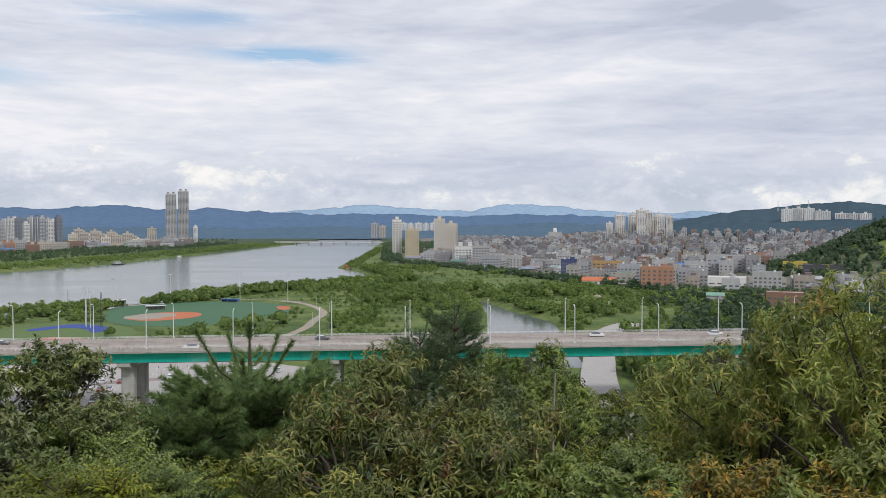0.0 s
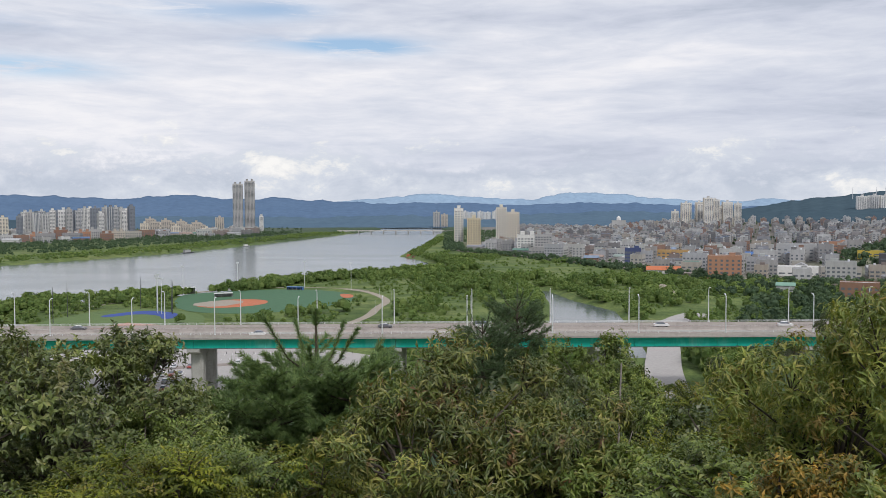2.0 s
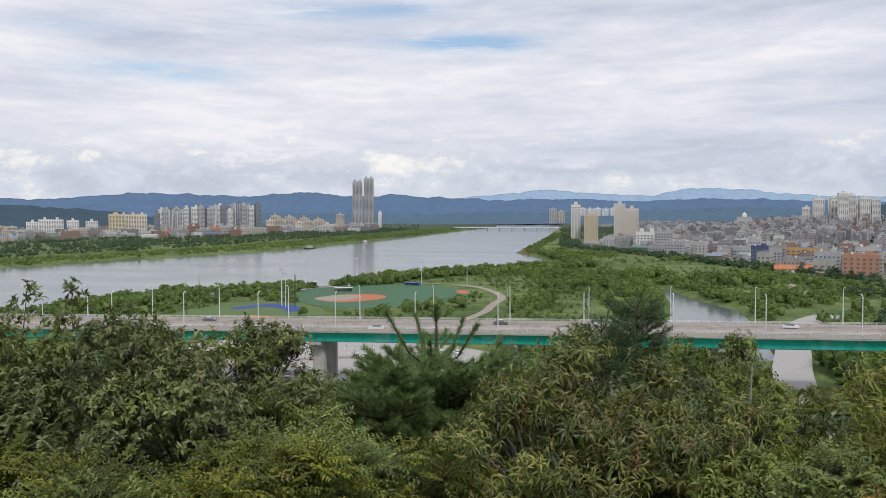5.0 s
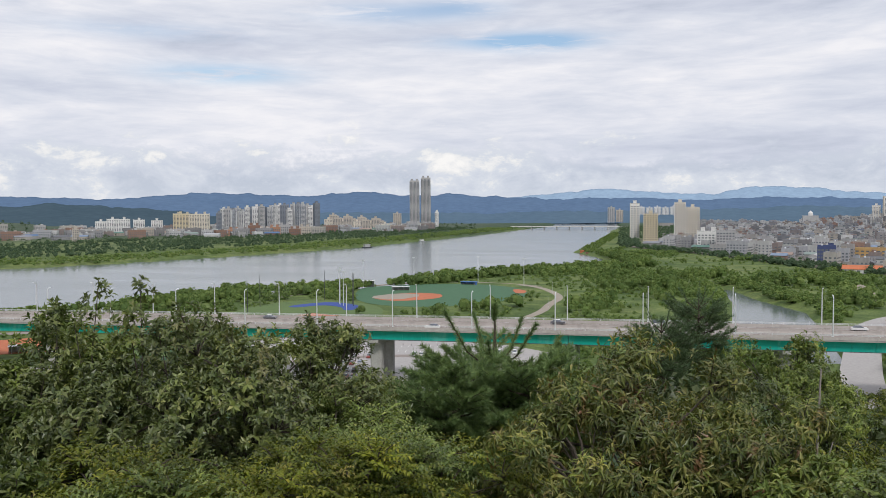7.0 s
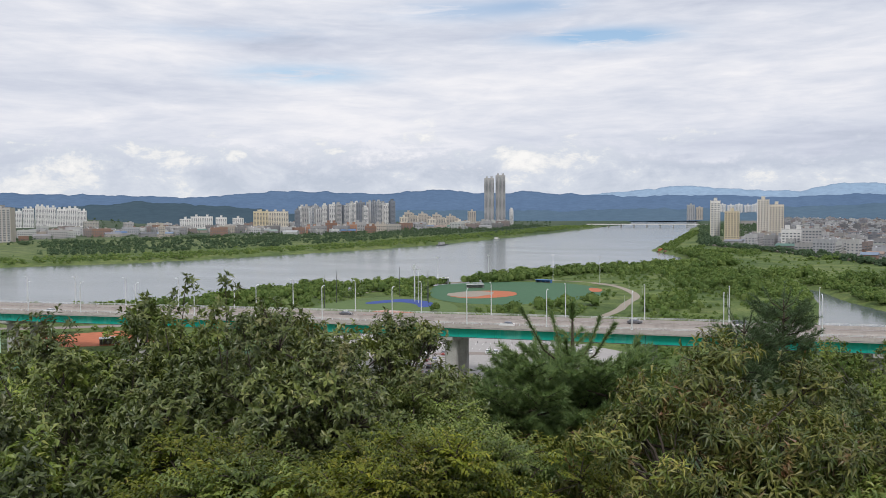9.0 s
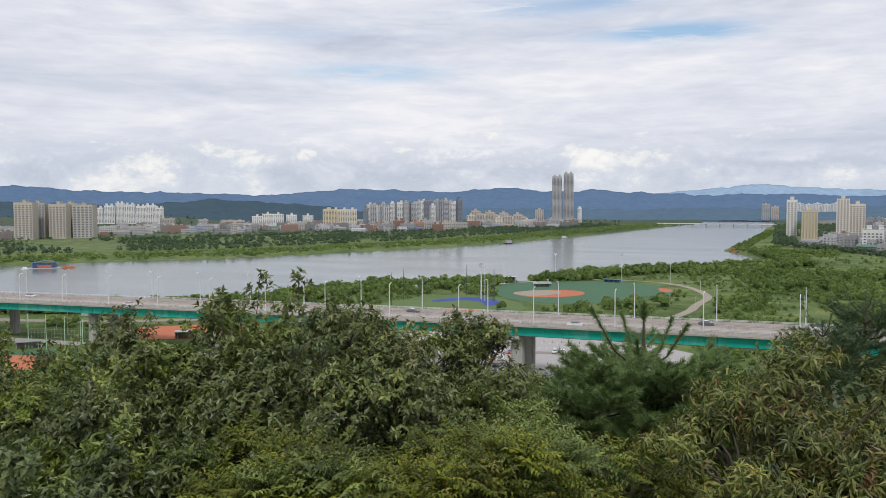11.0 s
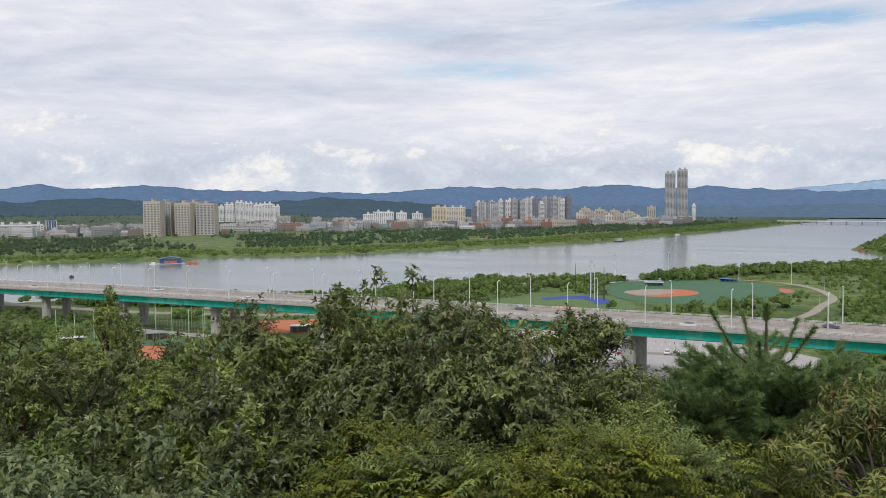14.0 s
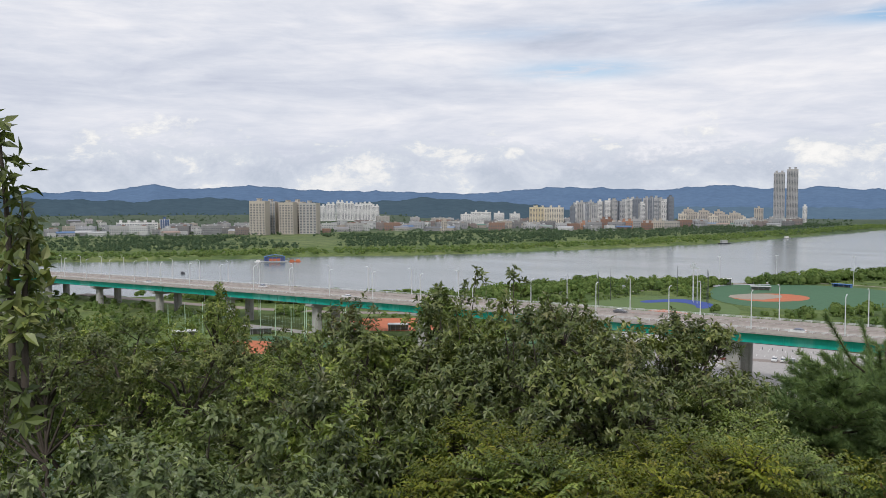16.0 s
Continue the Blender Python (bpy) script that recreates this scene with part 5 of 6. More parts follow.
    part("needles", mesh_from("needles", v, np.arange(3 * n).reshape(-1, 3), mat), e)
    return e


MAT["leaf_dark"] = foliage("dark_green_leaves", [(0.053, 0.076, 0.024), (0.082, 0.110, 0.033), (0.118, 0.144, 0.044), (0.065, 0.090, 0.026), (0.167, 0.180, 0.073)], 0.24, 0.42, 1.1, (0.20, 0.185, 0.075), 0.5, True)
MAT["leaf_mid"] = foliage("mid_green_leaves", [(0.068, 0.104, 0.024), (0.111, 0.157, 0.033), (0.164, 0.207, 0.048), (0.085, 0.122, 0.028), (0.227, 0.244, 0.084)], 0.28, 0.45, 1.3, spec=0.4, sprays=True)
MAT["leaf_bright"] = foliage("bright_green_leaves", [(0.058, 0.082, 0.009), (0.102, 0.128, 0.013), (0.150, 0.164, 0.018), (0.075, 0.098, 0.010), (0.180, 0.176, 0.024)], 0.32, 0.5, 1.6, (0.284, 0.235, 0.056), sprays=True)
MAT["leaf_chestnut"] = foliage("chestnut_leaves", [(0.052, 0.076, 0.018), (0.086, 0.114, 0.024), (0.132, 0.148, 0.035), (0.188, 0.180, 0.057), (0.068, 0.090, 0.022)], 0.30, 0.42, 1.7, (0.221, 0.095, 0.056), 0.45, True)
MAT["leaf_yellowing"] = foliage("yellowing_leaves", [(0.110, 0.151, 0.036), (0.162, 0.202, 0.047), (0.212, 0.240, 0.061), (0.281, 0.260, 0.072)], 0.34, 0.42, 1.1, (0.315, 0.200, 0.056), 0.4, True)
MAT["leaf_amber"] = foliage("amber_leaves", [(0.120, 0.144, 0.043), (0.204, 0.180, 0.048), (0.432, 0.258, 0.054), (0.132, 0.150, 0.048)], 0.36, 0.5, 2.4, (0.44, 0.23, 0.045), sprays=True)
MAT["leaf_grey"] = foliage("broad_grey_green_leaves", [(0.072, 0.105, 0.041), (0.107, 0.145, 0.055), (0.171, 0.204, 0.089), (0.088, 0.119, 0.048)], 0.26, 0.4, 2.0, spec=0.5, sprays=True)
MAT["needle"] = foliage("pine_needles", [(0.080, 0.138, 0.056), (0.119, 0.192, 0.073), (0.169, 0.249, 0.091), (0.232, 0.305, 0.119)], 0.25, 0.5, 1.2, spec=0.3)
MAT["needle_far"] = foliage("dark_pine_needles", [(0.070, 0.118, 0.062), (0.095, 0.148, 0.072), (0.130, 0.185, 0.090)], 0.25, 0.5)
MAT["scrub"] = foliage("riverside_scrub", [(0.092, 0.152, 0.046), (0.130, 0.198, 0.058), (0.185, 0.245, 0.078), (0.108, 0.168, 0.054)], 0.38, 0.75, 0.025, spec=0.2)
# Extra blue in these greens imitates haze over distant trees.
MAT["wood"] = foliage("far_woodland", [(0.054, 0.093, 0.056), (0.071, 0.115, 0.066), (0.098, 0.142, 0.080)], 0.3, 0.75, 0.02, spec=0.2)
# the trees of the slope before the camera
OAK = dict(leaf_w=0.42, cluster=0.10, droop=0.16)
NUT = dict(leaf_w=0.22, cluster=0.16, droop=0.42)
tree("oak_tree", 29.8, 11.5, -6.9, 2.45, 4.8, 0.100, MAT["leaf_dark"], "dense dark green oak tree on the slope", 2698, 9, 1, boughs=34, **OAK)
tree("oak_tree", 38.6, 11.7, -6.7, 2.0, 4.4, 0.111, MAT["leaf_dark"], "dark green oak tree with shoots above its crown", 1917, 9, 2, boughs=28, spikes=((-0.60, 0.2, 2.62), (0.28, 0.1, 2.65), (0.05, 0.3, 2.2), (-1.0, 0.0, 2.35), (-0.3, -0.3, 2.1), (0.75, 0.0, 2.15), (-1.4, 0.1, 2.0)), **OAK)
tree("oak_tree", 25.4, 12.5, -7.7, 1.35, 3.4, 0.092, MAT["leaf_dark"], "small dark green oak tree on the slope", 1207, 9, 3, **OAK)
tree("oak_tree", 42.2, 13.0, -6.3, 1.7, 4.0, 0.111, MAT["leaf_mid"], "green oak tree beside darker ones", 1207, 9, 23, **OAK)
tree("oak_tree", 34.4, 13.2, -5.9, 1.6, 3.6, 0.096, MAT["leaf_dark"], "dark green oak tree behind a denser one", 1207, 9, 4, **OAK)
pine("pine_tree", 13.3, 14.4, -6.85, 1.75, 4.6, MAT["needle"], "young pine tree with a tufted leader over rising branches", 5)
pine("pine_tree", 16.4, 13.6, -11.6, 1.5, 3.2, MAT["needle"], "lower bushy pine tree with soft needles", 6, fine=0.75, leader=0.22, lift=0.55)
pine("pine_tree", 11.0, 13.4, -11.8, 1.35, 2.8, MAT["needle"], "low bushy pine tree beside a taller one", 7, fine=0.75, leader=0.22, lift=0.5)
tree("chestnut_tree", 3.2, 10.5, -9.5, 1.95, 3.6, 0.144, MAT["leaf_chestnut"], "chestnut tree with drooping leaves turning brown", 1495, 9, 6, boughs=28, **NUT)
tree("chestnut_tree", 8.4, 9.6, -12.6, 1.3, 2.6, 0.136, MAT["leaf_chestnut"], "low chestnut tree with long drooping leaves", 780, 9, 7, **NUT)
tree("chestnut_tree", -2.6, 10.2, -11.8, 1.5, 3.0, 0.136, MAT["leaf_chestnut"], "low chestnut tree with browning leaves", 832, 9, 8, **NUT)
pine("small_pine", -0.8, 38.0, -5.75, 1.55, 5.2, MAT["needle_far"], "dark bushy pine tree further down the slope", 9, 0.19, 0.010, 0.13, 0.7)
pine("small_pine", 1.6, 36.0, -7.4, 1.6, 4.2, MAT["needle_far"], "lower dark bushy pine tree down the slope", 22, 0.19, 0.010, 0.13, 0.7)
tree("young_tree", -5.9, 30, -7.7, 2.2, 6.0, 0.152, MAT["leaf_mid"], "green young tree further down the slope", 1040, 9, 10, leaf_w=0.4)
tree("young_tree", -9.2, 25, -10.4, 1.9, 4.6, 0.144, MAT["leaf_mid"], "green young tree in the gap of the slope", 780, 9, 11, leaf_w=0.4)
tree("young_tree", -3.2, 24, -9.6, 1.7, 4.6, 0.144, MAT["leaf_dark"], "dark green young tree on the slope", 728, 9, 21, leaf_w=0.4)
tree("locust_tree", -13.4, 17, -11.2, 2.0, 5.0, 0.11, MAT["leaf_bright"], "bright green bushy tree on the slope", 1000, 12, 12, leaf_w=0.42, style="rows", cluster=0.2)
tree("locust_tree", -17.4, 15, -8.9, 1.9, 5.0, 0.12, MAT["leaf_bright"], "light green bushy tree on the slope", 950, 12, 13, leaf_w=0.42, style="rows", cluster=0.2)
tree("chestnut_tree", -21.6, 12.5, -6.2, 2.0, 5.0, 0.152, MAT["leaf_yellowing"], "large chestnut tree with yellowing leaves", 1495, 9, 14, boughs=28, **NUT)
tree("chestnut_tree", -27.6, 11.5, -2.0, 1.9, 5.8, 0.152, MAT["leaf_yellowing"], "tall chestnut tree with long yellow-green leaves", 1495, 9, 15, boughs=28, **NUT)
tree("chestnut_tree", -24.6, 14.5, -4.4, 1.7, 4.6, 0.152, MAT["leaf_yellowing"], "chestnut tree behind a larger one", 910, 9, 16, **NUT)
tree("amber_shrub", -19.6, 7.4, -15.2, 0.95, 1.7, 0.086, MAT["leaf_amber"], "shrub with orange and amber leaves", 816, 9, 17, leaf_w=0.34, droop=0.35)
tree("amber_shrub", -24.6, 7.2, -15.0, 0.9, 1.6, 0.086, MAT["leaf_amber"], "low shrub with amber leaves", 714, 9, 27, leaf_w=0.34, droop=0.35)
tree("yellowing_shrub", -27.4, 7.4, -13.8, 1.1, 1.9, 0.098, MAT["leaf_yellowing"], "shrub with yellowing leaves", 690, 9, 18, leaf_w=0.32, droop=0.35)
tree("green_shrub", -14.2, 8.5, -15.4, 1.3, 2.0, 0.10, MAT["leaf_mid"], "green shrub on the slope", 520, 12, 19, leaf_w=0.42, style="rows")
tree("green_shrub", -8.6, 9.5, -14.6, 1.3, 2.2, 0.11, MAT["leaf_mid"], "green shrub with drooping leaves on the slope", 520, 9, 20)
for _i, (_az, _d, _t) in enumerate(((21.5, 9.0, -13.4), (26.0, 8.0, -15.4), (31.0, 7.6, -15.6), (36.0, 7.6, -15.8), (41.0, 8.2, -14.8), (17.6, 9.5, -16.2), (23.5, 10.5, -12.4))):
    tree("green_shrub", _az, _d, _t, 1.25, 2.0, 0.075, MAT["leaf_bright" if _i % 3 else "leaf_mid"], "bright green feathery shrub on the slope", 620, 14, 30 + _i, leaf_w=0.42, style="rows", cluster=0.17, droop=0.35)
for _i, (_az, _d, _t, _s, _m) in enumerate(((45.6, 12.4, -6.9, 1.9, "leaf_dark"), (49.6, 15, -8.6, 1.9, "leaf_mid"), (54.0, 17, -9.0, 2.0, "leaf_dark"), (58.5, 17, -8.2, 2.1, "leaf_dark"), (63.0, 18, -7.4, 2.2, "leaf_mid"), (68.0, 17, -6.6, 2.3, "leaf_dark"), (46.6, 8.5, -13.2, 1.3, "leaf_mid"), (51.5, 8.5, -13.0, 1.3, "leaf_dark"), (57.0, 9.5, -12.2, 1.4, "leaf_mid"))):
    tree("oak_tree", _az, _d, _t, _s, 4.2, 0.104, MAT[_m], "green oak tree in the thicket on the slope", 1207, 9, 40 + _i, **OAK)
tree("sapling", 56.3, 28, -5.2, 1.1, 5.0, 0.152, MAT["leaf_mid"], "slender young tree rising from the thicket", 270, 9, 50, spikes=((0, 0, 2.5),), leaf_w=0.42)
for _i, (_az, _d, _t) in enumerate(((60.8, 5.6, -12.0), (55.0, 6.0, -14.4), (66.0, 5.2, -12.6), (63.2, 6.4, -13.8))):
    tree("broad_leaved_shrub", _az, _d, _t, 0.7, 1.7, 0.062, MAT["leaf_grey"], "shrub with broad grey-green leaves", 480, 8, 60 + _i, leaf_w=0.6, droop=0.4, cluster=0.14, boughs=16, girth=0.45)
tree("near_sapling", 68.0, 3.3, 5.2, 0.14, 1.9, 0.075, MAT["leaf_dark"], "leafy sapling close to the viewpoint", 30, 4, 70, leaf_w=0.42, cluster=0.10, droop=0.06, boughs=9, at=(-3.40, 1.10), spikes=((0, 0, 0.96), (0.05, 0.03, 0.6)), girth=0.25)
for _i, (_az, _d, _t) in enumerate(((47.2, 26, -9.0), (49.8, 34, -9.2), (52.0, 24, -9.6), (54.6, 38, -9.3), (58.0, 30, -8.8), (60.4, 40, -8.2), (62.6, 30, -7.6), (65.2, 38, -7.2), (67.6, 30, -6.6), (50.6, 44, -9.6))):
    tree("thicket_tree", _az, _d, _t, 2.3, 5.0, 0.168, MAT["leaf_dark" if _i % 2 else "leaf_mid"], "green broadleaved tree in the thicket below the viewpoint", 672, 9, 110 + _i, leaf_w=0.48)
# a dead stem
_p = polar(-7.6, 11.0)
_gz = float(height(np.array([_p[0]]), np.array([_p[1]]))[0])
_tz = EYE + 11.0 * math.tan(radians(-10.3)) - _gz
whole("dead_stem", mesh_from("dead_stem", *join(tube([(0, 0, -0.2), (0.05, 0, _tz * 0.5), (0.0, 0.03, _tz * 0.8), (0.04, 0, _tz)], [0.035, 0.026, 0.018, 0.010], 7), tube([(0.02, 0, _tz * 0.8), (0.2, 0.05, _tz * 0.88)], [0.015, 0.006], 5)), MAT["bark_dead"], True), "thin bare dead stem on the slope", "dead tree", at=pose(float(_p[0]), float(_p[1]), _gz))


# ---------------------------------------------------------------- trees further off, on shared meshes
def crown_cards(rng, r, rz, count, size, lobe_count=8):
    t, d, c = crown_tips(rng, r, rz, count, lobe_count)
    way = rand_dirs(rng, count)
    way = way - d * (way * d).sum(1)[:, None] * 0.7 - np.array([0, 0, 0.25])
    nor = rand_dirs(rng, count) * 0.35 + d
    ln = size * rng.uniform(0.6, 1.3, count)
    return clump_set(t, way, nor, ln, ln * 0.7)


def tree_kind(name, r, tall, count, size, mat, label, seed, group):
    """A tree to be copied: trunk, limbs and a crown of leaf clumps."""
    rng = np.random.default_rng(seed)
    e = thing(name, label=label, category="tree", group=group)
    H = tall
    v, f = crown_cards(rng, r, H * 0.40, count, size)
    v[:, 2] += H * 0.60
    pieces = [tube([(0, 0, -1.5), (0.1, 0, H * 0.3), (0, 0.1, H * 0.75)], [0.035 * H, 0.025 * H, 0.008 * H], 6)]
    for k in range(5):
        a = k * 1.26
        pieces.append(tube([(0, 0, H * (0.25 + 0.06 * k)), (math.cos(a) * r * 0.3, math.sin(a) * r * 0.3, H * 0.5), (math.cos(a) * r * 0.6, math.sin(a) * r * 0.6, H * 0.66)], [0.014 * H, 0.010 * H, 0.004 * H], 5, False))
    part("trunk", mesh_from("trunk", *join(*pieces), MAT["bark"], True), e)
    part("crown", mesh_from("crown", v, f, mat), e)
    return e


def scatter(kinds, spots, rng, lo=0.8, hi=1.2):
    first = [True] * len(kinds)
    for x, y in spots:
        i = int(rng.integers(len(kinds)))
        z = float(height(np.array([x]), np.array([y]))[0])
        m = pose(x, y, z, 0, 0, rng.uniform(0, 360)) @ Matrix.Scale(rng.uniform(lo, hi), 4)
        if first[i]:
            kinds[i].matrix_basis, first[i] = m, False
        else:
            c = copy_thing(kinds[i], m)
            c.matrix_basis = m
    for k, unused in zip(kinds, first):
        if unused:
            for o in (*k.children_recursive, k):
                bpy.data.objects.remove(o)


def slope_trees():
    rng = np.random.default_rng(77)
    kinds = [tree_kind("slope_tree", r, h, 1500, 0.30, MAT[m], "green broadleaved tree on the steep slope", s, "trees on the slope") for r, h, m, s in ((2.4, 7.0, "leaf_dark", 1), (2.7, 8.0, "leaf_mid", 2), (2.0, 6.2, "leaf_mid", 3), (2.5, 7.4, "leaf_dark", 4))]
    spots = []
    for _ in range(6000):
        az, d = rng.uniform(-34, 72), 20 + 195 * rng.random() ** 1.4
        x, y = (float(q) for q in polar(az, d))
        if any(math.hypot(x - a, y - b) < 2.3 + 0.012 * d for a, b in spots):
            continue
        if float(height(np.array([x]), np.array([y]))[0]) < 3.6 or gap_to(LOT, np.array([x]), np.array([y]))[0] < 4:
            continue
        spots.append((x, y))
        if len(spots) == 130:
            break
    scatter(kinds, spots, rng, 0.7, 1.12)


slope_trees()


# ---------------------------------------------------------------- scrub, groves and belts of trees on the plain
def grove(name, spots, size, mat, label, rng, count=70, card=0.30, squash=0.8, category="shrubs", hearts_of=4):
    """Many bushes in one mesh: each a heap of small leaf clumps."""
    heaps = []
    for k in range(6):
        c, q = lobes(rng, 1.0, squash, 6, 0.5)
        i = rng.integers(6, size=count)
        d = rand_dirs(rng, count)
        d[:, 2] = np.abs(d[:, 2])
        t = c[i] + d * rng.uniform(0.85, 1.05, (count, 1)) * q[i][:, None] * np.array([1, 1, squash]) + np.array([0, 0, squash * 0.62])
        ln = card * rng.uniform(0.6, 1.4, count)
        way = rand_dirs(rng, count)
        way = way - d * (way * d).sum(1)[:, None] * 0.6
        cards = clump_set(t, way, rand_dirs(rng, count) * 0.4 + d, ln, ln * 0.8)
        hearts = []                                 # the shaded mass inside the leaves
        for m in range(hearts_of):
            ring = np.array([(math.cos(a) * math.cos(b), math.sin(a) * math.cos(b), math.sin(b)) for b in (-0.4, 0.45, 1.3) for a in np.arange(5) * 1.2566])
            ring = c[m] + ring * q[m] * 0.88 * rng.uniform(0.85, 1.1, (15, 1)) * np.array([1, 1, squash]) + np.array([0, 0, squash * 0.62])
            hearts.append((ring, np.array([[r * 5 + n_, r * 5 + (n_ + 1) % 5, r * 5 + 5 + (n_ + 1) % 5, r * 5 + 5 + n_] for r in (0, 1) for n_ in range(5)])))
        heaps.append(join(cards, *hearts))
    p = np.asarray(spots, float)
    z = height(p[:, 0], p[:, 1])
    vs, fs, n = [], [], 0
    for (x, y), gz, s, k, a in zip(p, z, size, rng.integers(0, 6, len(p)), rng.uniform(0, 6.28, len(p))):
        v, f = heaps[k]
        c, sn = math.cos(a), math.sin(a)
        w = np.stack([(v[:, 0] * c - v[:, 1] * sn) * s + x, (v[:, 0] * sn + v[:, 1] * c) * s + y, v[:, 2] * s + gz - 0.15 * s], 1)
        vs.append(w)
        fs.append(f + n)
        n += len(w)
    return whole(name, mesh_from(name, np.concatenate(vs), np.concatenate(fs), mat), label, category, kind="stuff")


def along(line, n, rng, near, far):
    """Places beside a line, to its left for positive distances."""
    p = np.asarray(line, float)
    seg = np.hypot(*(p[1:] - p[:-1]).T)
    cum = np.concatenate([[0], np.cumsum(seg)])
    s = rng.uniform(0, cum[-1], n)
    i = np.clip(np.searchsorted(cum, s) - 1, 0, len(seg) - 1)
    k = ((s - cum[i]) / seg[i])[:, None]
    d = (p[i + 1] - p[i]) / seg[i][:, None]
    return p[i] * (1 - k) + p[i + 1] * k + np.stack([-d[:, 1], d[:, 0]], 1) * rng.uniform(near, far, (n, 1))


def open_ground(p, clear=4):
    """Keeps places off water, sports grounds, roads and the car park."""
    x, y = p[:, 0], p[:, 1]
    ok = height(x, y) > 2.2
    for poly in (LOT, FIELD, [(-246, 384), (-236, 472), (-186, 470), (-150, 440), (-146, 365), (-196, 338)], STRIPED, [(-312, 240), (-312, 275), (-262, 316), (-225, 300), (-222, 240)], [(-330, 160), (-310, 240), (-200, 240), (-195, 160)]):
        ok &= ~inside(poly, x, y)
    for line, w in (([(-118, 600), (-86, 556), (-74, 520), (-76, 480), (-74, 445), (-82, 400), (-110, 345)], 8), ([(40, 200), (50, 285), (60, 330), (76, 410), (98, 465), (122, 505), (160, 540)], 12), ([(-520, 250), (-420, 262), (-330, 285), (-250, 345), (-240, 400)], 7)):
        ok &= gap_to(line, x, y, False) > w + clear - 4
    ok &= ~((np.abs(y - 251.5) < 15) & (x < 140))
    return ok


def plain_growth():
    rng = np.random.default_rng(21)
    # willow scrub between the viaduct and the river
    n = 12500
    p = np.stack([rng.uniform(-340, 330, n), rng.uniform(268, 1150, n)], 1)
    ns = np.array([noise.noise(Vector((x * 0.012, y * 0.009, 4.0))) + 0.5 * noise.noise(Vector((x * 0.04, y * 0.03, 9.0))) for x, y in p])
    ok = open_ground(p, 8) & (ns > -0.6) & ~inside(RIVER, p[:, 0], p[:, 1]) & ~inside(TOWN, p[:, 0], p[:, 1])
    meadow = ((p[:, 0] + 20) / 60) ** 2 + ((p[:, 1] - 470) / 80) ** 2 < 1
    bank = (p[:, 1] > 760) & (p[:, 0] > -150)
    ok &= ~(meadow & (ns < 0.0) & (rng.random(n) < 0.6)) & ~(bank & (ns < 0.3) & (rng.random(n) < 0.82))
    p, ns = p[ok], ns[ok]
    grove("willow_scrub", p, 1.0 + 6.2 * np.clip(ns + 0.02, 0, 0.75) + rng.uniform(0, 1.6, len(p)), MAT["scrub"], "green willow scrub on the river plain", rng, 34, 0.27)
    # tree belt along the near shore
    q = along(NEAR_SHORE[3:16], 900, rng, -26, -5)
    q = q[open_ground(q)]
    q = np.concatenate([q, along([(-140, 400), (-128, 430), (-92, 470)], 12, rng, -4, 4), np.array([(-150, 352), (-168, 410), (-62, 480), (-58, 466), (-52, 455), (-60, 448), (-54, 500)])])
    grove("shore_trees", q, rng.uniform(4.2, 7.2, len(q)), MAT["scrub"], "belt of bushy trees along the near shore", rng, 80, 0.22, 1.0, "trees")
    # tall willows in the middle of the plain
    w = np.concatenate([np.array([cx, cy]) + rng.normal(0, 1, (k, 2)) * np.array([rx, ry]) for cx, cy, rx, ry, k in ((-31, 600, 13, 20, 34), (-8, 560, 9, 26, 22), (4, 690, 16, 24, 26), (-70, 690, 22, 18, 30), (-48, 470, 5, 16, 12), (60, 640, 16, 12, 18), (105, 640, 24, 10, 22), (100, 520, 8, 26, 26), (122, 500, 12, 20, 30), (77, 290, 3, 10, 16), (82, 318, 9, 26, 30), (96, 400, 7, 20, 16), (30, 300, 6, 18, 14))])
    w = w[open_ground(w) & (height(w[:, 0], w[:, 1]) > 1.5)]
    grove("tall_willows", w, rng.uniform(4.2, 8.0, len(w)), MAT["scrub"], "tall rounded willows on the river plain", rng, 90, 0.2, 1.0, "trees")
    # both banks of the creek
    c = along(CREEK + CREEK[:1], 620, rng, -16, 16)
    c = c[(height(c[:, 0], c[:, 1]) > 1.0) & open_ground(c)]
    grove("creek_willows", c, rng.uniform(2.4, 5.6, len(c)), MAT["scrub"], "willows along the creek", rng, 60, 0.24, 0.9, "trees")
    # park trees west of the car park
    u = np.stack([rng.uniform(-620, -150, 1500), rng.uniform(150, 470, 1500)], 1)
    u = u[open_ground(u, 6) & (gap_to(RIVER, u[:, 0], u[:, 1]) > 4) & (np.hypot(u[:, 0], u[:, 1]) > 235)]
    grove("park_trees", u[:760], rng.uniform(1.8, 4.6, len(u[:760])), MAT["scrub"], "scattered green trees in the river park", rng, 80, 0.22, 1.0, "trees")
    # right bank meadow edge
    b = along([(-60, 880), (-100, 1010), (-135, 1110), (-140, 1460), (-150, 1830)], 320, rng, -22, -2)
    grove("bank_scrub", b, rng.uniform(1.8, 4.0, len(b)), MAT["scrub"], "green scrub on the river bank", rng, 50, 0.3)
    # dark tree belt before the town
    t = along(LEVEE[1:], 620, rng, -16, 14)
    grove("levee_trees", t, rng.uniform(3.2, 5.8, len(t)), MAT["wood"], "dark row of trees on the levee", rng, 40, 0.26, 1.0, "trees")
    # street trees in the town
    s = np.stack([rng.uniform(0, 1100, 4200), rng.uniform(650, 2500, 4200)], 1)
    s = s[inside(TOWN, s[:, 0], s[:, 1])][:1500]
    grove("town_trees", s, rng.uniform(3.5, 6.5, len(s)), MAT["wood"], "dark trees between the town's buildings", rng, 12, 0.32, 1.0, "trees", 2)
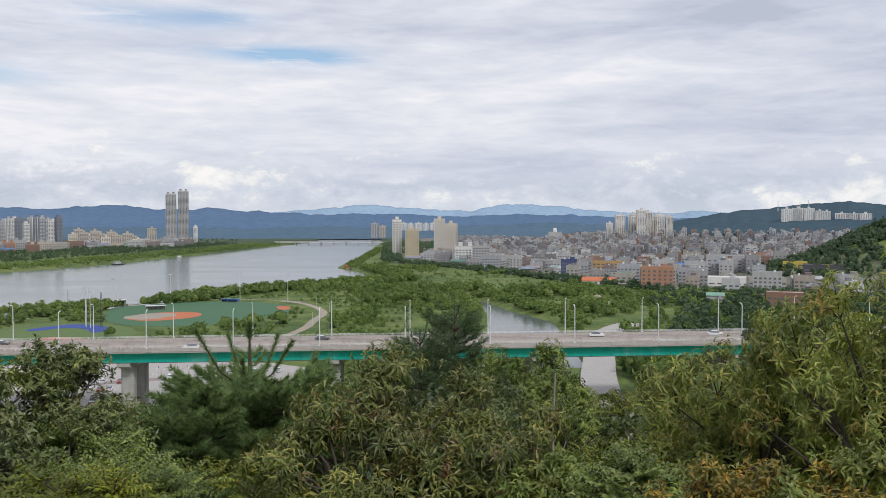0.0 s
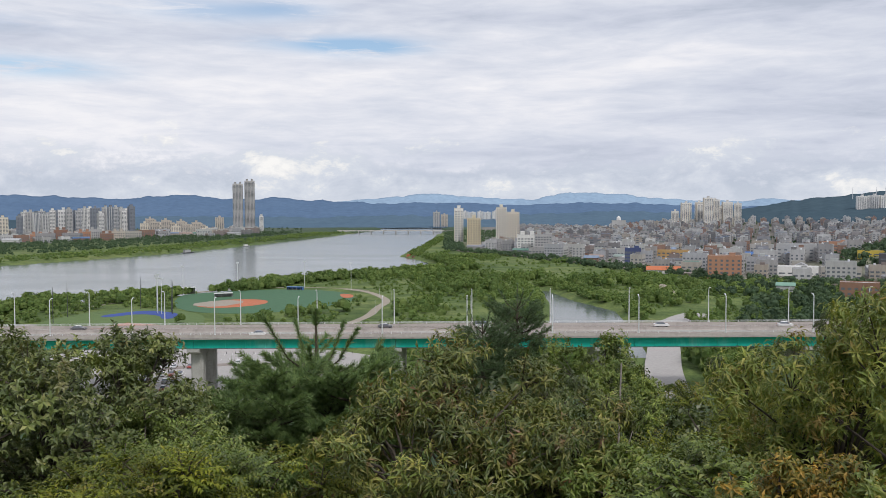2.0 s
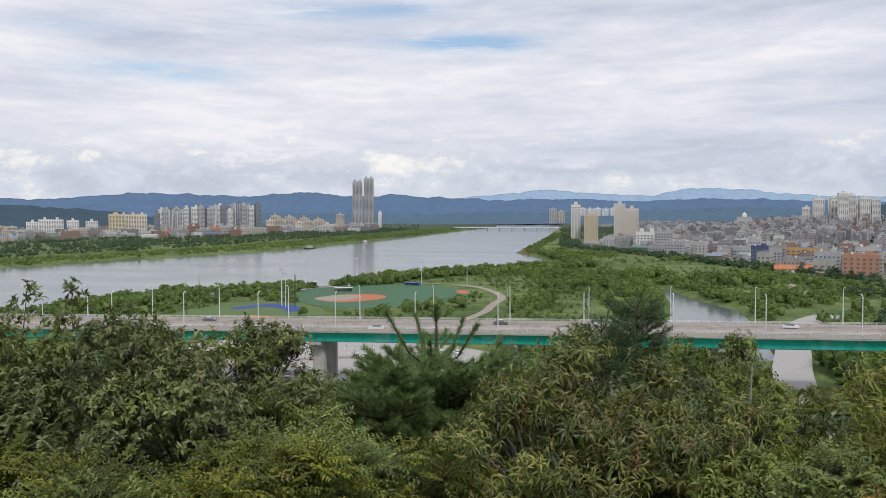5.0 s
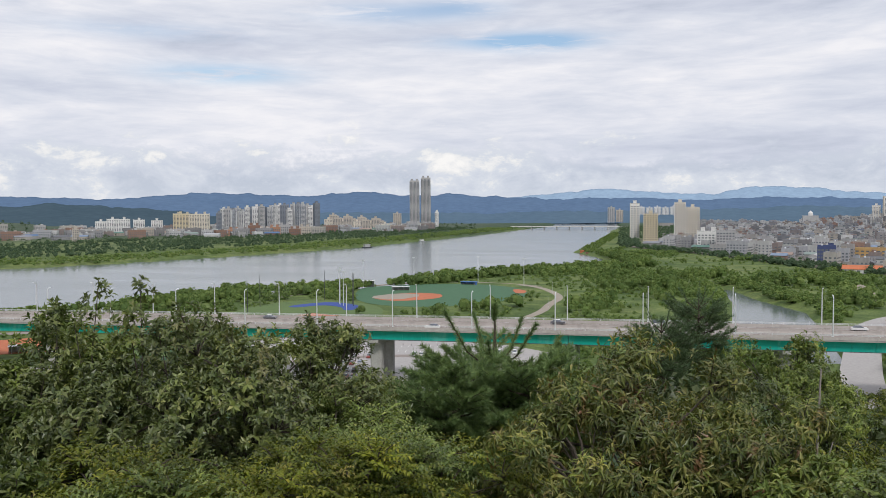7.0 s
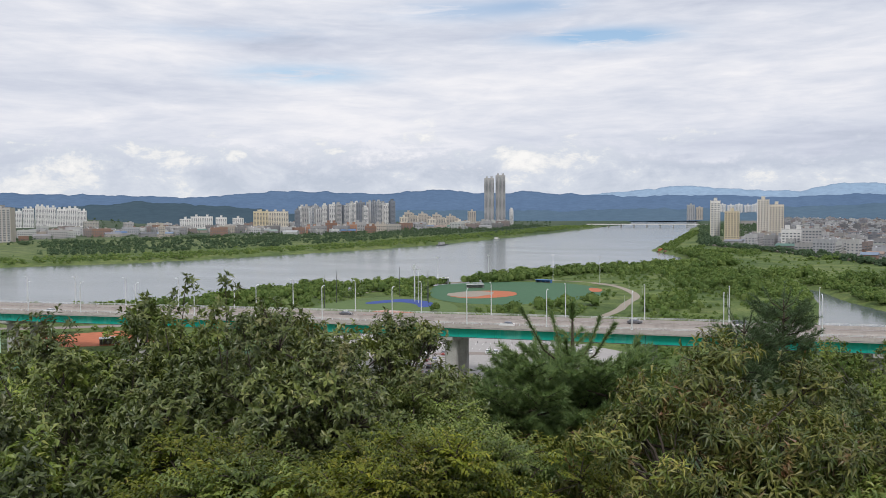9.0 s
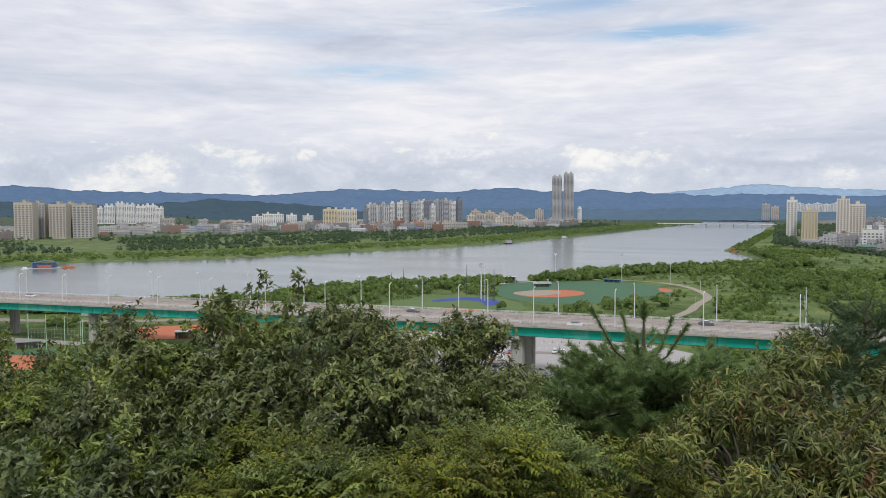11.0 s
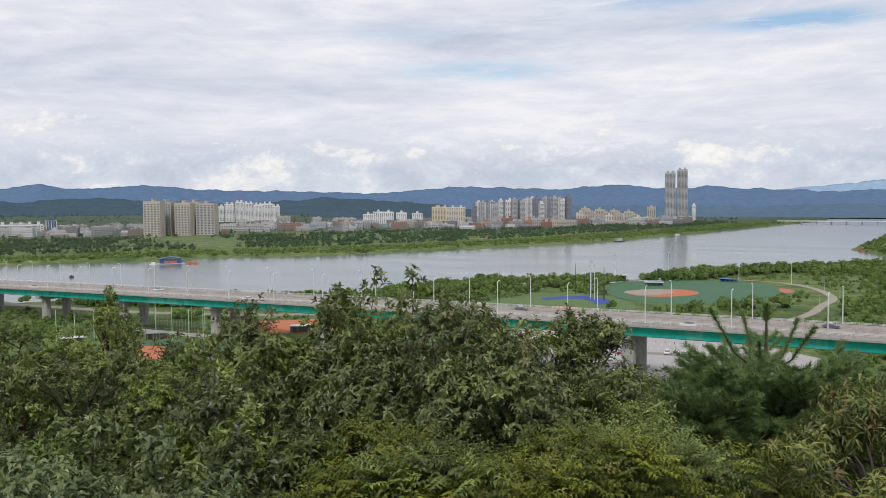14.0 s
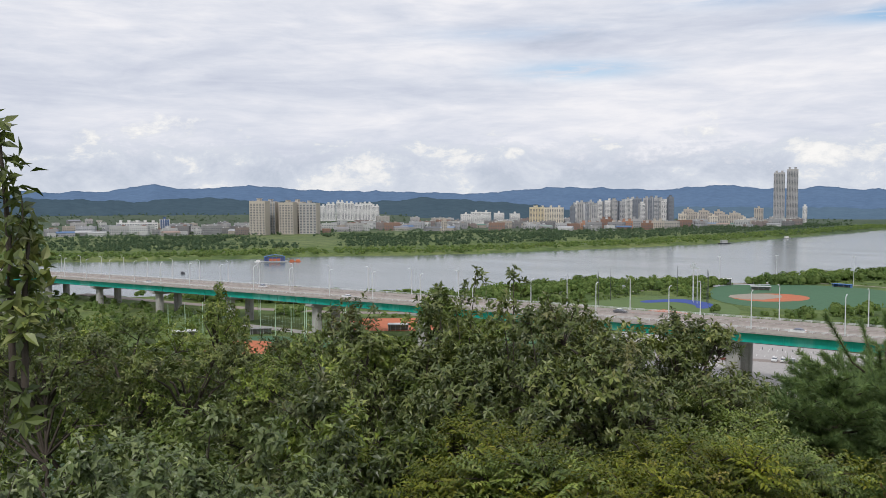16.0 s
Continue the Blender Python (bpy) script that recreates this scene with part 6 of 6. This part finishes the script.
    tw = np.stack(polar(rng.uniform(-1, 4.2, 420), rng.uniform(1460, 2300, 420)), 1)
    grove("tower_park_trees", tw, rng.uniform(4.0, 7.0, 420), MAT["wood"], "dark trees behind the riverside towers", rng, 12, 0.32, 1.0, "trees", 2)
    # the wooded knoll
    k = np.stack([rng.normal(500, 95, 1500), rng.normal(780, 90, 1500)], 1)
    k = k[height(k[:, 0], k[:, 1]) > 9]
    grove("knoll_woods", k, rng.uniform(4.5, 7.0, len(k)), MAT["wood"], "dark mixed wood on the knoll beside the town", rng, 36, 0.26, 1.1, "trees")
    # woods right of the low road
    w = np.stack([rng.uniform(88, 420, 900), rng.uniform(240, 660, 900)], 1)
    w = w[open_ground(w) & (w[:, 0] > 88 + 0.22 * (w[:, 1] - 300)) & ~inside(TOWN, w[:, 0], w[:, 1]) & (gap_to(LEVEE, w[:, 0], w[:, 1], False) > 15) & ~((np.abs(w[:, 0] - 236) < 26) & (w[:, 1] < 575))]
    grove("east_woods", w, rng.uniform(4.0, 6.8, len(w)), MAT["wood"], "dark green wood beside the low road", rng, 70, 0.27, 1.1, "trees")
    # the far bank: willows at the water, belts of trees behind
    f = along(FAR_SHORE[:11], 3400, rng, 3, 85)
    f = f[~inside(RIVER, f[:, 0], f[:, 1])]
    grove("far_bank_willows", f, rng.uniform(2.2, 5.6, len(f)), MAT["scrub"], "green willows along the far shore", rng, 14, 0.30, 0.8, "trees", 2)
    g = np.concatenate([along(FAR_SHORE[:11], 800, rng, a, a + 34) for a in (130, 200, 270, 350, 470)])
    g = g[~inside(RIVER, g[:, 0], g[:, 1])]
    grove("far_bank_belts", g, rng.uniform(3.6, 6.4, len(g)), MAT["wood"], "dark belts of trees behind the far shore", rng, 14, 0.30, 1.0, "trees", 2)
    az, d = rng.uniform(14, 72, 1900), rng.uniform(1450, 2900, 1900)
    h = np.stack(polar(az, d), 1)
    h = h[height(h[:, 0], h[:, 1]) > 2.8]
    grove("far_town_trees", h, rng.uniform(3.0, 6.0, len(h)), MAT["wood"], "dark trees among the far bank's buildings", rng, 12, 0.32, 1.0, "trees", 2)


plain_growth()


# ---------------------------------------------------------------- cars
MAT["car_paint"] = by_object("car_paint", [(0.70, 0.70, 0.70), (0.06, 0.06, 0.065), (0.50, 0.50, 0.52), (0.75, 0.75, 0.74), (0.12, 0.12, 0.13), (0.30, 0.05, 0.04), (0.66, 0.66, 0.66), (0.08, 0.10, 0.18)], 0.3, 0.05, 1.0, 0.6)
MAT["tyre"] = worn("tyre_rubber", (0.02, 0.02, 0.02), (0.035, 0.035, 0.035), 4.0, 0.9)


def car(kind, label):
    """A car along x: body, glass, wheels with rims."""
    van = kind == "van"
    e = thing("parked_van" if van else "parked_car", label=label, category="car", group="cars")
    L, W = (5.0, 1.9) if van else (4.6, 1.82)
    low = [(-L / 2, 0.35), (L / 2, 0.35), (L / 2, 0.75), (L / 2 - 0.15, 0.92), (-L / 2 + 0.1, 1.0), (-L / 2, 0.8)] if not van else [(-L / 2, 0.35), (L / 2, 0.35), (L / 2, 0.95), (L / 2 - 0.6, 1.15), (-L / 2 + 0.05, 1.2), (-L / 2, 0.9)]
    top = [(-L * 0.40, 0.98), (L * 0.26, 0.92), (L * 0.12, 1.44), (-L * 0.26, 1.46)] if not van else [(-L * 0.48, 1.18), (L * 0.38, 1.14), (L * 0.28, 1.92), (-L * 0.46, 1.96)]

    def prism(p, w, inset=0.0):
        n = len(p)
        v = [(x, -w / 2 + (inset if z > 1.3 else 0), z) for x, z in p] + [(x, w / 2 - (inset if z > 1.3 else 0), z) for x, z in p]
        f = [tuple(range(n)), tuple(reversed(range(n, 2 * n)))] + [(i, n + i, n + (i + 1) % n, (i + 1) % n) for i in range(n)]
        return v, f
    part("body", mesh_from("body", *prism(low, W), MAT["car_paint"]), e)
    part("cabin_glass", mesh_from("cabin_glass", *prism(top, W - 0.12, 0.14), MAT["glass"]), e, "dark car windows")
    (x0, z0), (x1, z1) = top[3], top[2]
    part("roof", mesh_from("roof", *boxes([((x0 + x1) / 2, 0, max(z0, z1) - 0.01, (x1 - x0) * 0.98, W - 0.42, 0.06, 0)]), MAT["car_paint"]), e)
    for x in (-L * 0.31, L * 0.31):
        for y in (-W / 2 + 0.12, W / 2 - 0.12):
            w = part("wheel", mesh_from("wheel", *tube([(x, y - 0.11, 0.33), (x, y + 0.11, 0.33)], [0.33, 0.33], 12), MAT["tyre"]), e)
            part("rim", mesh_from("rim", *tube([(x, y - 0.125, 0.33), (x, y + 0.125, 0.33)], [0.2, 0.2], 10), MAT["galvanised"]), w)
    for y in (-W * 0.36, W * 0.36):
        part("headlight", mesh_from("headlight", *boxes([(L / 2 - 0.03, y, 0.62, 0.1, 0.34, 0.16, 0)]), MAT["galvanised"]), e)
        part("tail_light", mesh_from("tail_light", *boxes([(-L / 2 + 0.02, y, 0.72, 0.1, 0.3, 0.16, 0)]), MAT["clay"]), e)
    return e


_sedan, _van = car("sedan", "saloon car with dark windows standing on paving"), car("van", "white van with dark windows on the viaduct")
_sedan.matrix_basis = on_bridge(29.0, 259.5, 0, 0.1)
_van.matrix_basis = on_bridge(-2.0, 259.0, 0, 0.1)
for _s, _d, _t in ((-58, 259, 0), (-96, 258.6, 0), (66, 244.2, 180), (128, 258.6, 0), (246, 244, 180), (318, 258, 0), (396, 244.5, 180)):
    copy_thing(_sedan, on_bridge(_s, _d, _t, 0.1))
_rng = np.random.default_rng(3)
for _x0, _y0, _n in ((-128, 262, 7), (-131, 274, 8), (-124, 290, 5), (-96, 246, 9), (-80, 250, 6), (-100, 300, 3), (-72, 312, 4), (-146, 300, 6), (-118, 252, 8)):
    for _k in range(_n):
        if _rng.random() < 0.25:
            continue
        copy_thing(_van if _rng.random() < 0.12 else _sedan, pose(_x0 + 2.9 * _k, _y0 + 0.7 * _k, PLAIN + 0.06, 0, 0, 104 + 180 * int(_rng.integers(2)) + _rng.uniform(-2, 2)))

# white bay lines and bollards of the car park
for _x0, _y0, _n in ((-129.5, 262, 9), (-132.5, 274, 10), (-97.5, 246, 11), (-118, 306, 18), (-112, 320, 16)):
    for _k in range(_n):
        whole("bay_line", mesh_from("bay_line", *boxes([(0, 0, 0, 0.15, 5.0, 0.02, 0)]), MAT["white_paint"]), "white painted bay line of the car park", "road marking", "bay lines", "structure", pose(_x0 + 2.9 * _k, _y0 + 0.7 * _k, PLAIN + 0.062, 0, 0, 14))
_b = whole("bollard", mesh_from("bollard", *tube([(0, 0, 0), (0, 0, 0.85), (0, 0, 0.95)], [0.11, 0.10, 0.05], 8), MAT["pole_dark"]), "dark bollard on the car park", "bollard", "bollards", at=pose(-140, 315, PLAIN + 0.06))
for _k in range(22):
    copy_thing(_b, pose(-137 + 3.6 * _k, 316 + 0.9 * _k - 0.02 * _k * _k, PLAIN + 0.06))


# ---------------------------------------------------------------- ball grounds
def light_mast(name, at, tall, mat, label, head=True, group="masts of the ball grounds", r=0.2):
    e = thing(name, (*at, PLAIN), 0, label, "mast", group)
    part("pole", mesh_from("pole", *tube([(0, 0, -0.5), (0, 0, tall * 0.5), (0, 0, tall)], [r, r * 0.8, r * 0.55], 8), MAT[mat]), e)
    if head:
        part("crossarm", mesh_from("crossarm", *boxes([(0, 0, tall - 0.3, 2.2, 0.18, 0.18, 0)]), MAT[mat]), e)
        for k in (-0.8, 0, 0.8):
            part("floodlight", mesh_from("floodlight", *boxes([(k, -0.2, tall - 0.12, 0.5, 0.3, 0.45, 0)]), MAT["galvanised"]), e)
    return e


_m = light_mast("ballpark_mast", (-196, 450), 20, "galvanised", "tall pale mast of the ballpark's net")
for _x, _y in ((-199, 456), (-202, 463), (-205, 470), (-192, 446), (-208, 478)):
    copy_thing(_m, pose(_x, _y, PLAIN))
for _x, _y in ((-222, 552), (-196, 590), (-150, 606), (-112, 592)):
    copy_thing(_m, pose(_x, _y, PLAIN))
_m = light_mast("net_post", (-186, 447), 19, "pole_dark", "dark post of the ballpark's net", False, r=0.22)
for _x, _y in ((-190, 455), (-215, 470), (-238, 430), (-232, 405)):
    copy_thing(_m, pose(_x, _y, PLAIN))
_m = light_mast("green_post", (-323, 193), 14, "pole_green", "pale green post of a ball ground's net", False, "green net posts", 0.16)
for _x, _y in ((-321, 200), (-318, 207), (-330, 230), (-295, 221), (-287, 223), (-275, 222), (-271, 226), (-265, 222), (-344, 257), (-310, 252), (-252, 232), (-246, 228)):
    copy_thing(_m, pose(_x, _y, PLAIN))
_m = light_mast("park_lamp", (-330, 262), 8, "galvanised", "slim park lamp beside the road", False, "park lamps", 0.09)
for _x, _y in ((-300, 275), (-272, 300), (-242, 360), (-360, 270), (-400, 262), (-100, 330), (-72, 452), (-70, 505), (-84, 545), (-20, 480), (52, 380)):
    copy_thing(_m, pose(_x, _y, PLAIN))


def dugout(at, turn, w, d, h, wall, roof, name, label, z=PLAIN):
    """An open-fronted shelter: back, ends, posts, flat roof."""
    e = thing(name, (*at, z), turn, label, "shelter")
    part("back_wall", mesh_from("back_wall", *boxes([(0, d / 2, -0.3, w, 0.2, h + 0.3, 0)]), wall), e)
    for x in (-w / 2 + 0.1, w / 2 - 0.1):
        part("end_wall", mesh_from("end_wall", *boxes([(x, -0.05, -0.3, 0.2, d - 0.12, h + 0.3, 0)]), wall), e)
    part("roof", mesh_from("roof", *boxes([(0, -0.3, h + 0.004, w + 0.6, d + 1.2, 0.25, 0)]), roof), e)
    part("bench", mesh_from("bench", *boxes([(0, d / 4, 0.05, w - 0.8, 0.5, 0.45, 0)]), MAT["path"]), e)
    for x in np.linspace(-w / 2 + 1, w / 2 - 1, 4):
        part("post", mesh_from("post", *boxes([(float(x), -d / 2, -0.3, 0.12, 0.12, h + 0.3, 0)]), MAT["galvanised"]), e)
    return e


dugout((-190, 542), 24, 12, 4, 2.4, MAT["grey_render"], MAT["white_roof"], "ballpark_stand", "low white roofed stand beside the ballpark")
dugout((-222, 560), 24, 10, 5, 4.4, MAT["white_render"], MAT["white_roof"], "scoreboard_hut", "small white hut behind the ballpark")
dugout((-154, 594), -10, 12, 3, 2.0, MAT["blue_roof"], MAT["blue_roof"], "blue_dugout", "blue roofed dugout beside the ballpark")
dugout((-315, 196), 62, 10, 4, 2.6, MAT["concrete"], MAT["white_roof"], "white_dugout", "white roofed dugout beside the ball ground")
dugout((-296, 222), 50, 9, 4, 2.6, MAT["concrete"], MAT["grey_roof"], "grey_dugout", "grey roofed dugout beside the ball ground")
dugout((-256, 268), 40, 9, 4, 2.8, MAT["barrier"], MAT["white_roof"], "clay_shelter", "long grey shelter on the clay ground")


def net(name, a, b, h, mat, label):
    """A net between posts: thin cords."""
    a, b = Vector(a), Vector(b)
    n = int((b - a).length / 1.6)
    rows = [((a + (b - a) * (i / n)), 0.025) for i in range(n + 1)]
    turn = math.degrees(math.atan2(b.y - a.y, b.x - a.x))
    bx = [(p.x, p.y, PLAIN, w, w, h, turn) for p, w in rows]
    m = (a + b) / 2
    bx += [(m.x, m.y, PLAIN + z, (b - a).length, 0.025, 0.025, turn) for z in np.arange(0.2, h, 1.6)]
    return whole(name, mesh_from(name, *boxes(bx), mat), label, "net", kind="stuff")


net("ballpark_net", (-205, 474), (-186, 447), 12, MAT["pole_dark"], "dark ball net strung between tall posts")
net("ballpark_backstop", (-215, 470), (-238, 430), 10, MAT["pole_dark"], "dark ball net beside the running track")
net("green_net", (-323, 193), (-330, 230), 9, MAT["pole_green"], "pale green ball net beside the field")
net("green_net", (-295, 221), (-246, 228), 9, MAT["pole_green"], "pale green ball net behind the infield")


# ---------------------------------------------------------------- on the water
def stage_barge():
    """The blue and red floating stage on the far shore."""
    e = thing("floating_stage", (-694, 540, 0), 52, "blue and red floating stage moored at the far shore", "barge")
    part("pontoon", mesh_from("pontoon", *boxes([(0, 0, -0.6, 27, 12, 1.6, 0), (0, -6.0, 0.2, 27.5, 0.5, 0.5, 0)]), MAT["grey_render"]), e)
    part("deck_house", mesh_from("deck_house", *boxes([(0, 1, 1.004, 21, 7, 4.4, 0)]), MAT["blue_cladding"]), e)
    part("red_front", mesh_from("red_front", *boxes([(0, -2.6, 1.3, 12, 0.2, 2.4, 0)]), MAT["clay"]), e)
    arc = [(x, 1, 5.4 + 2.2 * math.cos(x / 22 * 3.0)) for x in np.linspace(-11, 11, 11)]
    v = [(x, y0, z) for x, _, z in arc for y0 in (-3.2, 5.0)] + [(x, y0, z - 0.35) for x, _, z in arc for y0 in (-3.2, 5.0)]
    n = len(arc) * 2
    f = [(2 * i, 2 * i + 2, 2 * i + 3, 2 * i + 1) for i in range(10)] + [(n + 2 * i + 1, n + 2 * i + 3, n + 2 * i + 2, n + 2 * i) for i in range(10)] + [(2 * i, n + 2 * i, n + 2 * i + 2, 2 * i + 2) for i in range(10)]
    part("roof", mesh_from("roof", v, f, MAT["blue_roof"]), e, "curved blue roof")
    for x in np.linspace(-10, 10, 6):
        part("post", mesh_from("post", *boxes([(float(x), -2.9, 1.004, 0.35, 0.35, 4.6, 0)]), MAT["blue_roof"]), e)
    for k, (x, m) in enumerate(((18, "clay"), (24, "orange_roof"), (-17, "white_render"))):
        part("jetty", mesh_from("jetty", *boxes([(x, 1.5 * (k - 1), -0.4, 7, 5, 1.0, 0), (x, 1.5 * (k - 1), 0.604, 4, 3, 1.6, 0)]), MAT[m]), e)


stage_barge()


def boat(at, turn, L, hull, cabin, name, label):
    e = thing(name, (*at, 0), turn, label, "boat", "boats")
    w = L * 0.3
    v = [(-L / 2, -w / 2, 1.0), (L * 0.2, -w / 2, 1.0), (L / 2, 0, 1.3), (L * 0.2, w / 2, 1.0), (-L / 2, w / 2, 1.0)]
    v += [(x * 0.88, y * 0.7, -0.4) for x, y, _ in v]
    f = [(0, 1, 2, 3, 4), (9, 8, 7, 6, 5)] + [(i, 5 + i, 5 + (i + 1) % 5, (i + 1) % 5) for i in range(5)]
    part("hull", mesh_from("hull", v, f, hull), e)
    part("cabin", mesh_from("cabin", *boxes([(-L * 0.1, 0, 1.004, L * 0.45, w * 0.7, L * 0.16, 0), (-L * 0.1, 0, 1.004 + L * 0.16, L * 0.5, w * 0.8, 0.2, 0)]), cabin), e)


boat((-126, 1085), 70, 18, MAT["brown_brick"], MAT["clay"], "moored_boat", "red moored boat beside the green bank")
boat((-118, 1060), 80, 12, MAT["dark_cladding"], MAT["brown_brick"], "moored_boat", "small dark moored boat beside the green bank")
boat((-470, 1190), 60, 22, MAT["dark_cladding"], MAT["grey_render"], "work_barge", "dark work barge at the far shore")
boat((-455, 1420), 60, 16, MAT["grey_render"], MAT["white_render"], "moored_boat", "small white boat at the far shore")
boat((-640, 398), 25, 4.2, MAT["dark_cladding"], MAT["dark_cladding"], "motor_boat", "small dark motor boat on the river")

# ---------------------------------------------------------------- far landmarks
def dome():
    x, y = (float(q) for q in polar(-7.75, 2250))
    e = thing("white_dome", (x, y, 24), 0, "white domed building over the town's roofs", "building")
    part("wing", mesh_from("wing", *boxes([(0, 0, -14, 36, 12, 26, 0), (0, 0, 12, 37, 13, 0.8, 0)]), MAT["grey_render"]), e)
    part("drum", mesh_from("drum", *tube([(0, 0, 12.804), (0, 0, 18)], [5.6, 5.6], 20), MAT["white_render"]), e)
    part("dome", mesh_from("dome", *tube([(0, 0, 18.004 + 5.2 * math.sin(a)) for a in np.linspace(0, 1.5, 8)], [5.2 * math.cos(a) + 0.2 for a in np.linspace(0, 1.5, 8)], 20), MAT["white_render"], True), e)
    part("lantern", mesh_from("lantern", *tube([(0, 0, 23.1), (0, 0, 24.4), (0, 0, 25)], [0.7, 0.7, 0.3], 10), MAT["white_render"]), e)

dome()
for _az in (-22.15, -23.45, -23.95):
    _x, _y = (float(q) for q in polar(_az, 2900))
    _e = thing("radio_mast", (_x, _y, EYE + 2900 * math.tan(radians(0.9))), 0, "thin lattice radio mast on the wooded ridge", "mast", "radio masts")
    part("lattice", mesh_from("lattice", *tube([(0, 0, -12), (0, 0, 12), (0, 0, 30)], [1.5, 0.9, 0.4], 4), MAT["galvanised"]), _e)
    for _z in (14, 22):
        part("antenna", mesh_from("antenna", *boxes([(0, 0, _z, 2.2, 2.2, 1.0, 45)]), MAT["galvanised"]), _e)
# pale rock heap beside the levee
_v, _f = tube([(0, 0, -1), (0.5, 0.3, 1.5), (0.2, 0.6, 3.6), (0.4, 0.2, 5.0)], [9.5, 8.0, 5.0, 1.5], 14)
_v = _v + np.random.default_rng(8).normal(0, 0.55, _v.shape)
whole("earth_heap", mesh_from("earth_heap", _v, _f, MAT["path"], True), "pale heap of earth beside the levee", "earth heap", at=pose(111, 590, PLAIN))
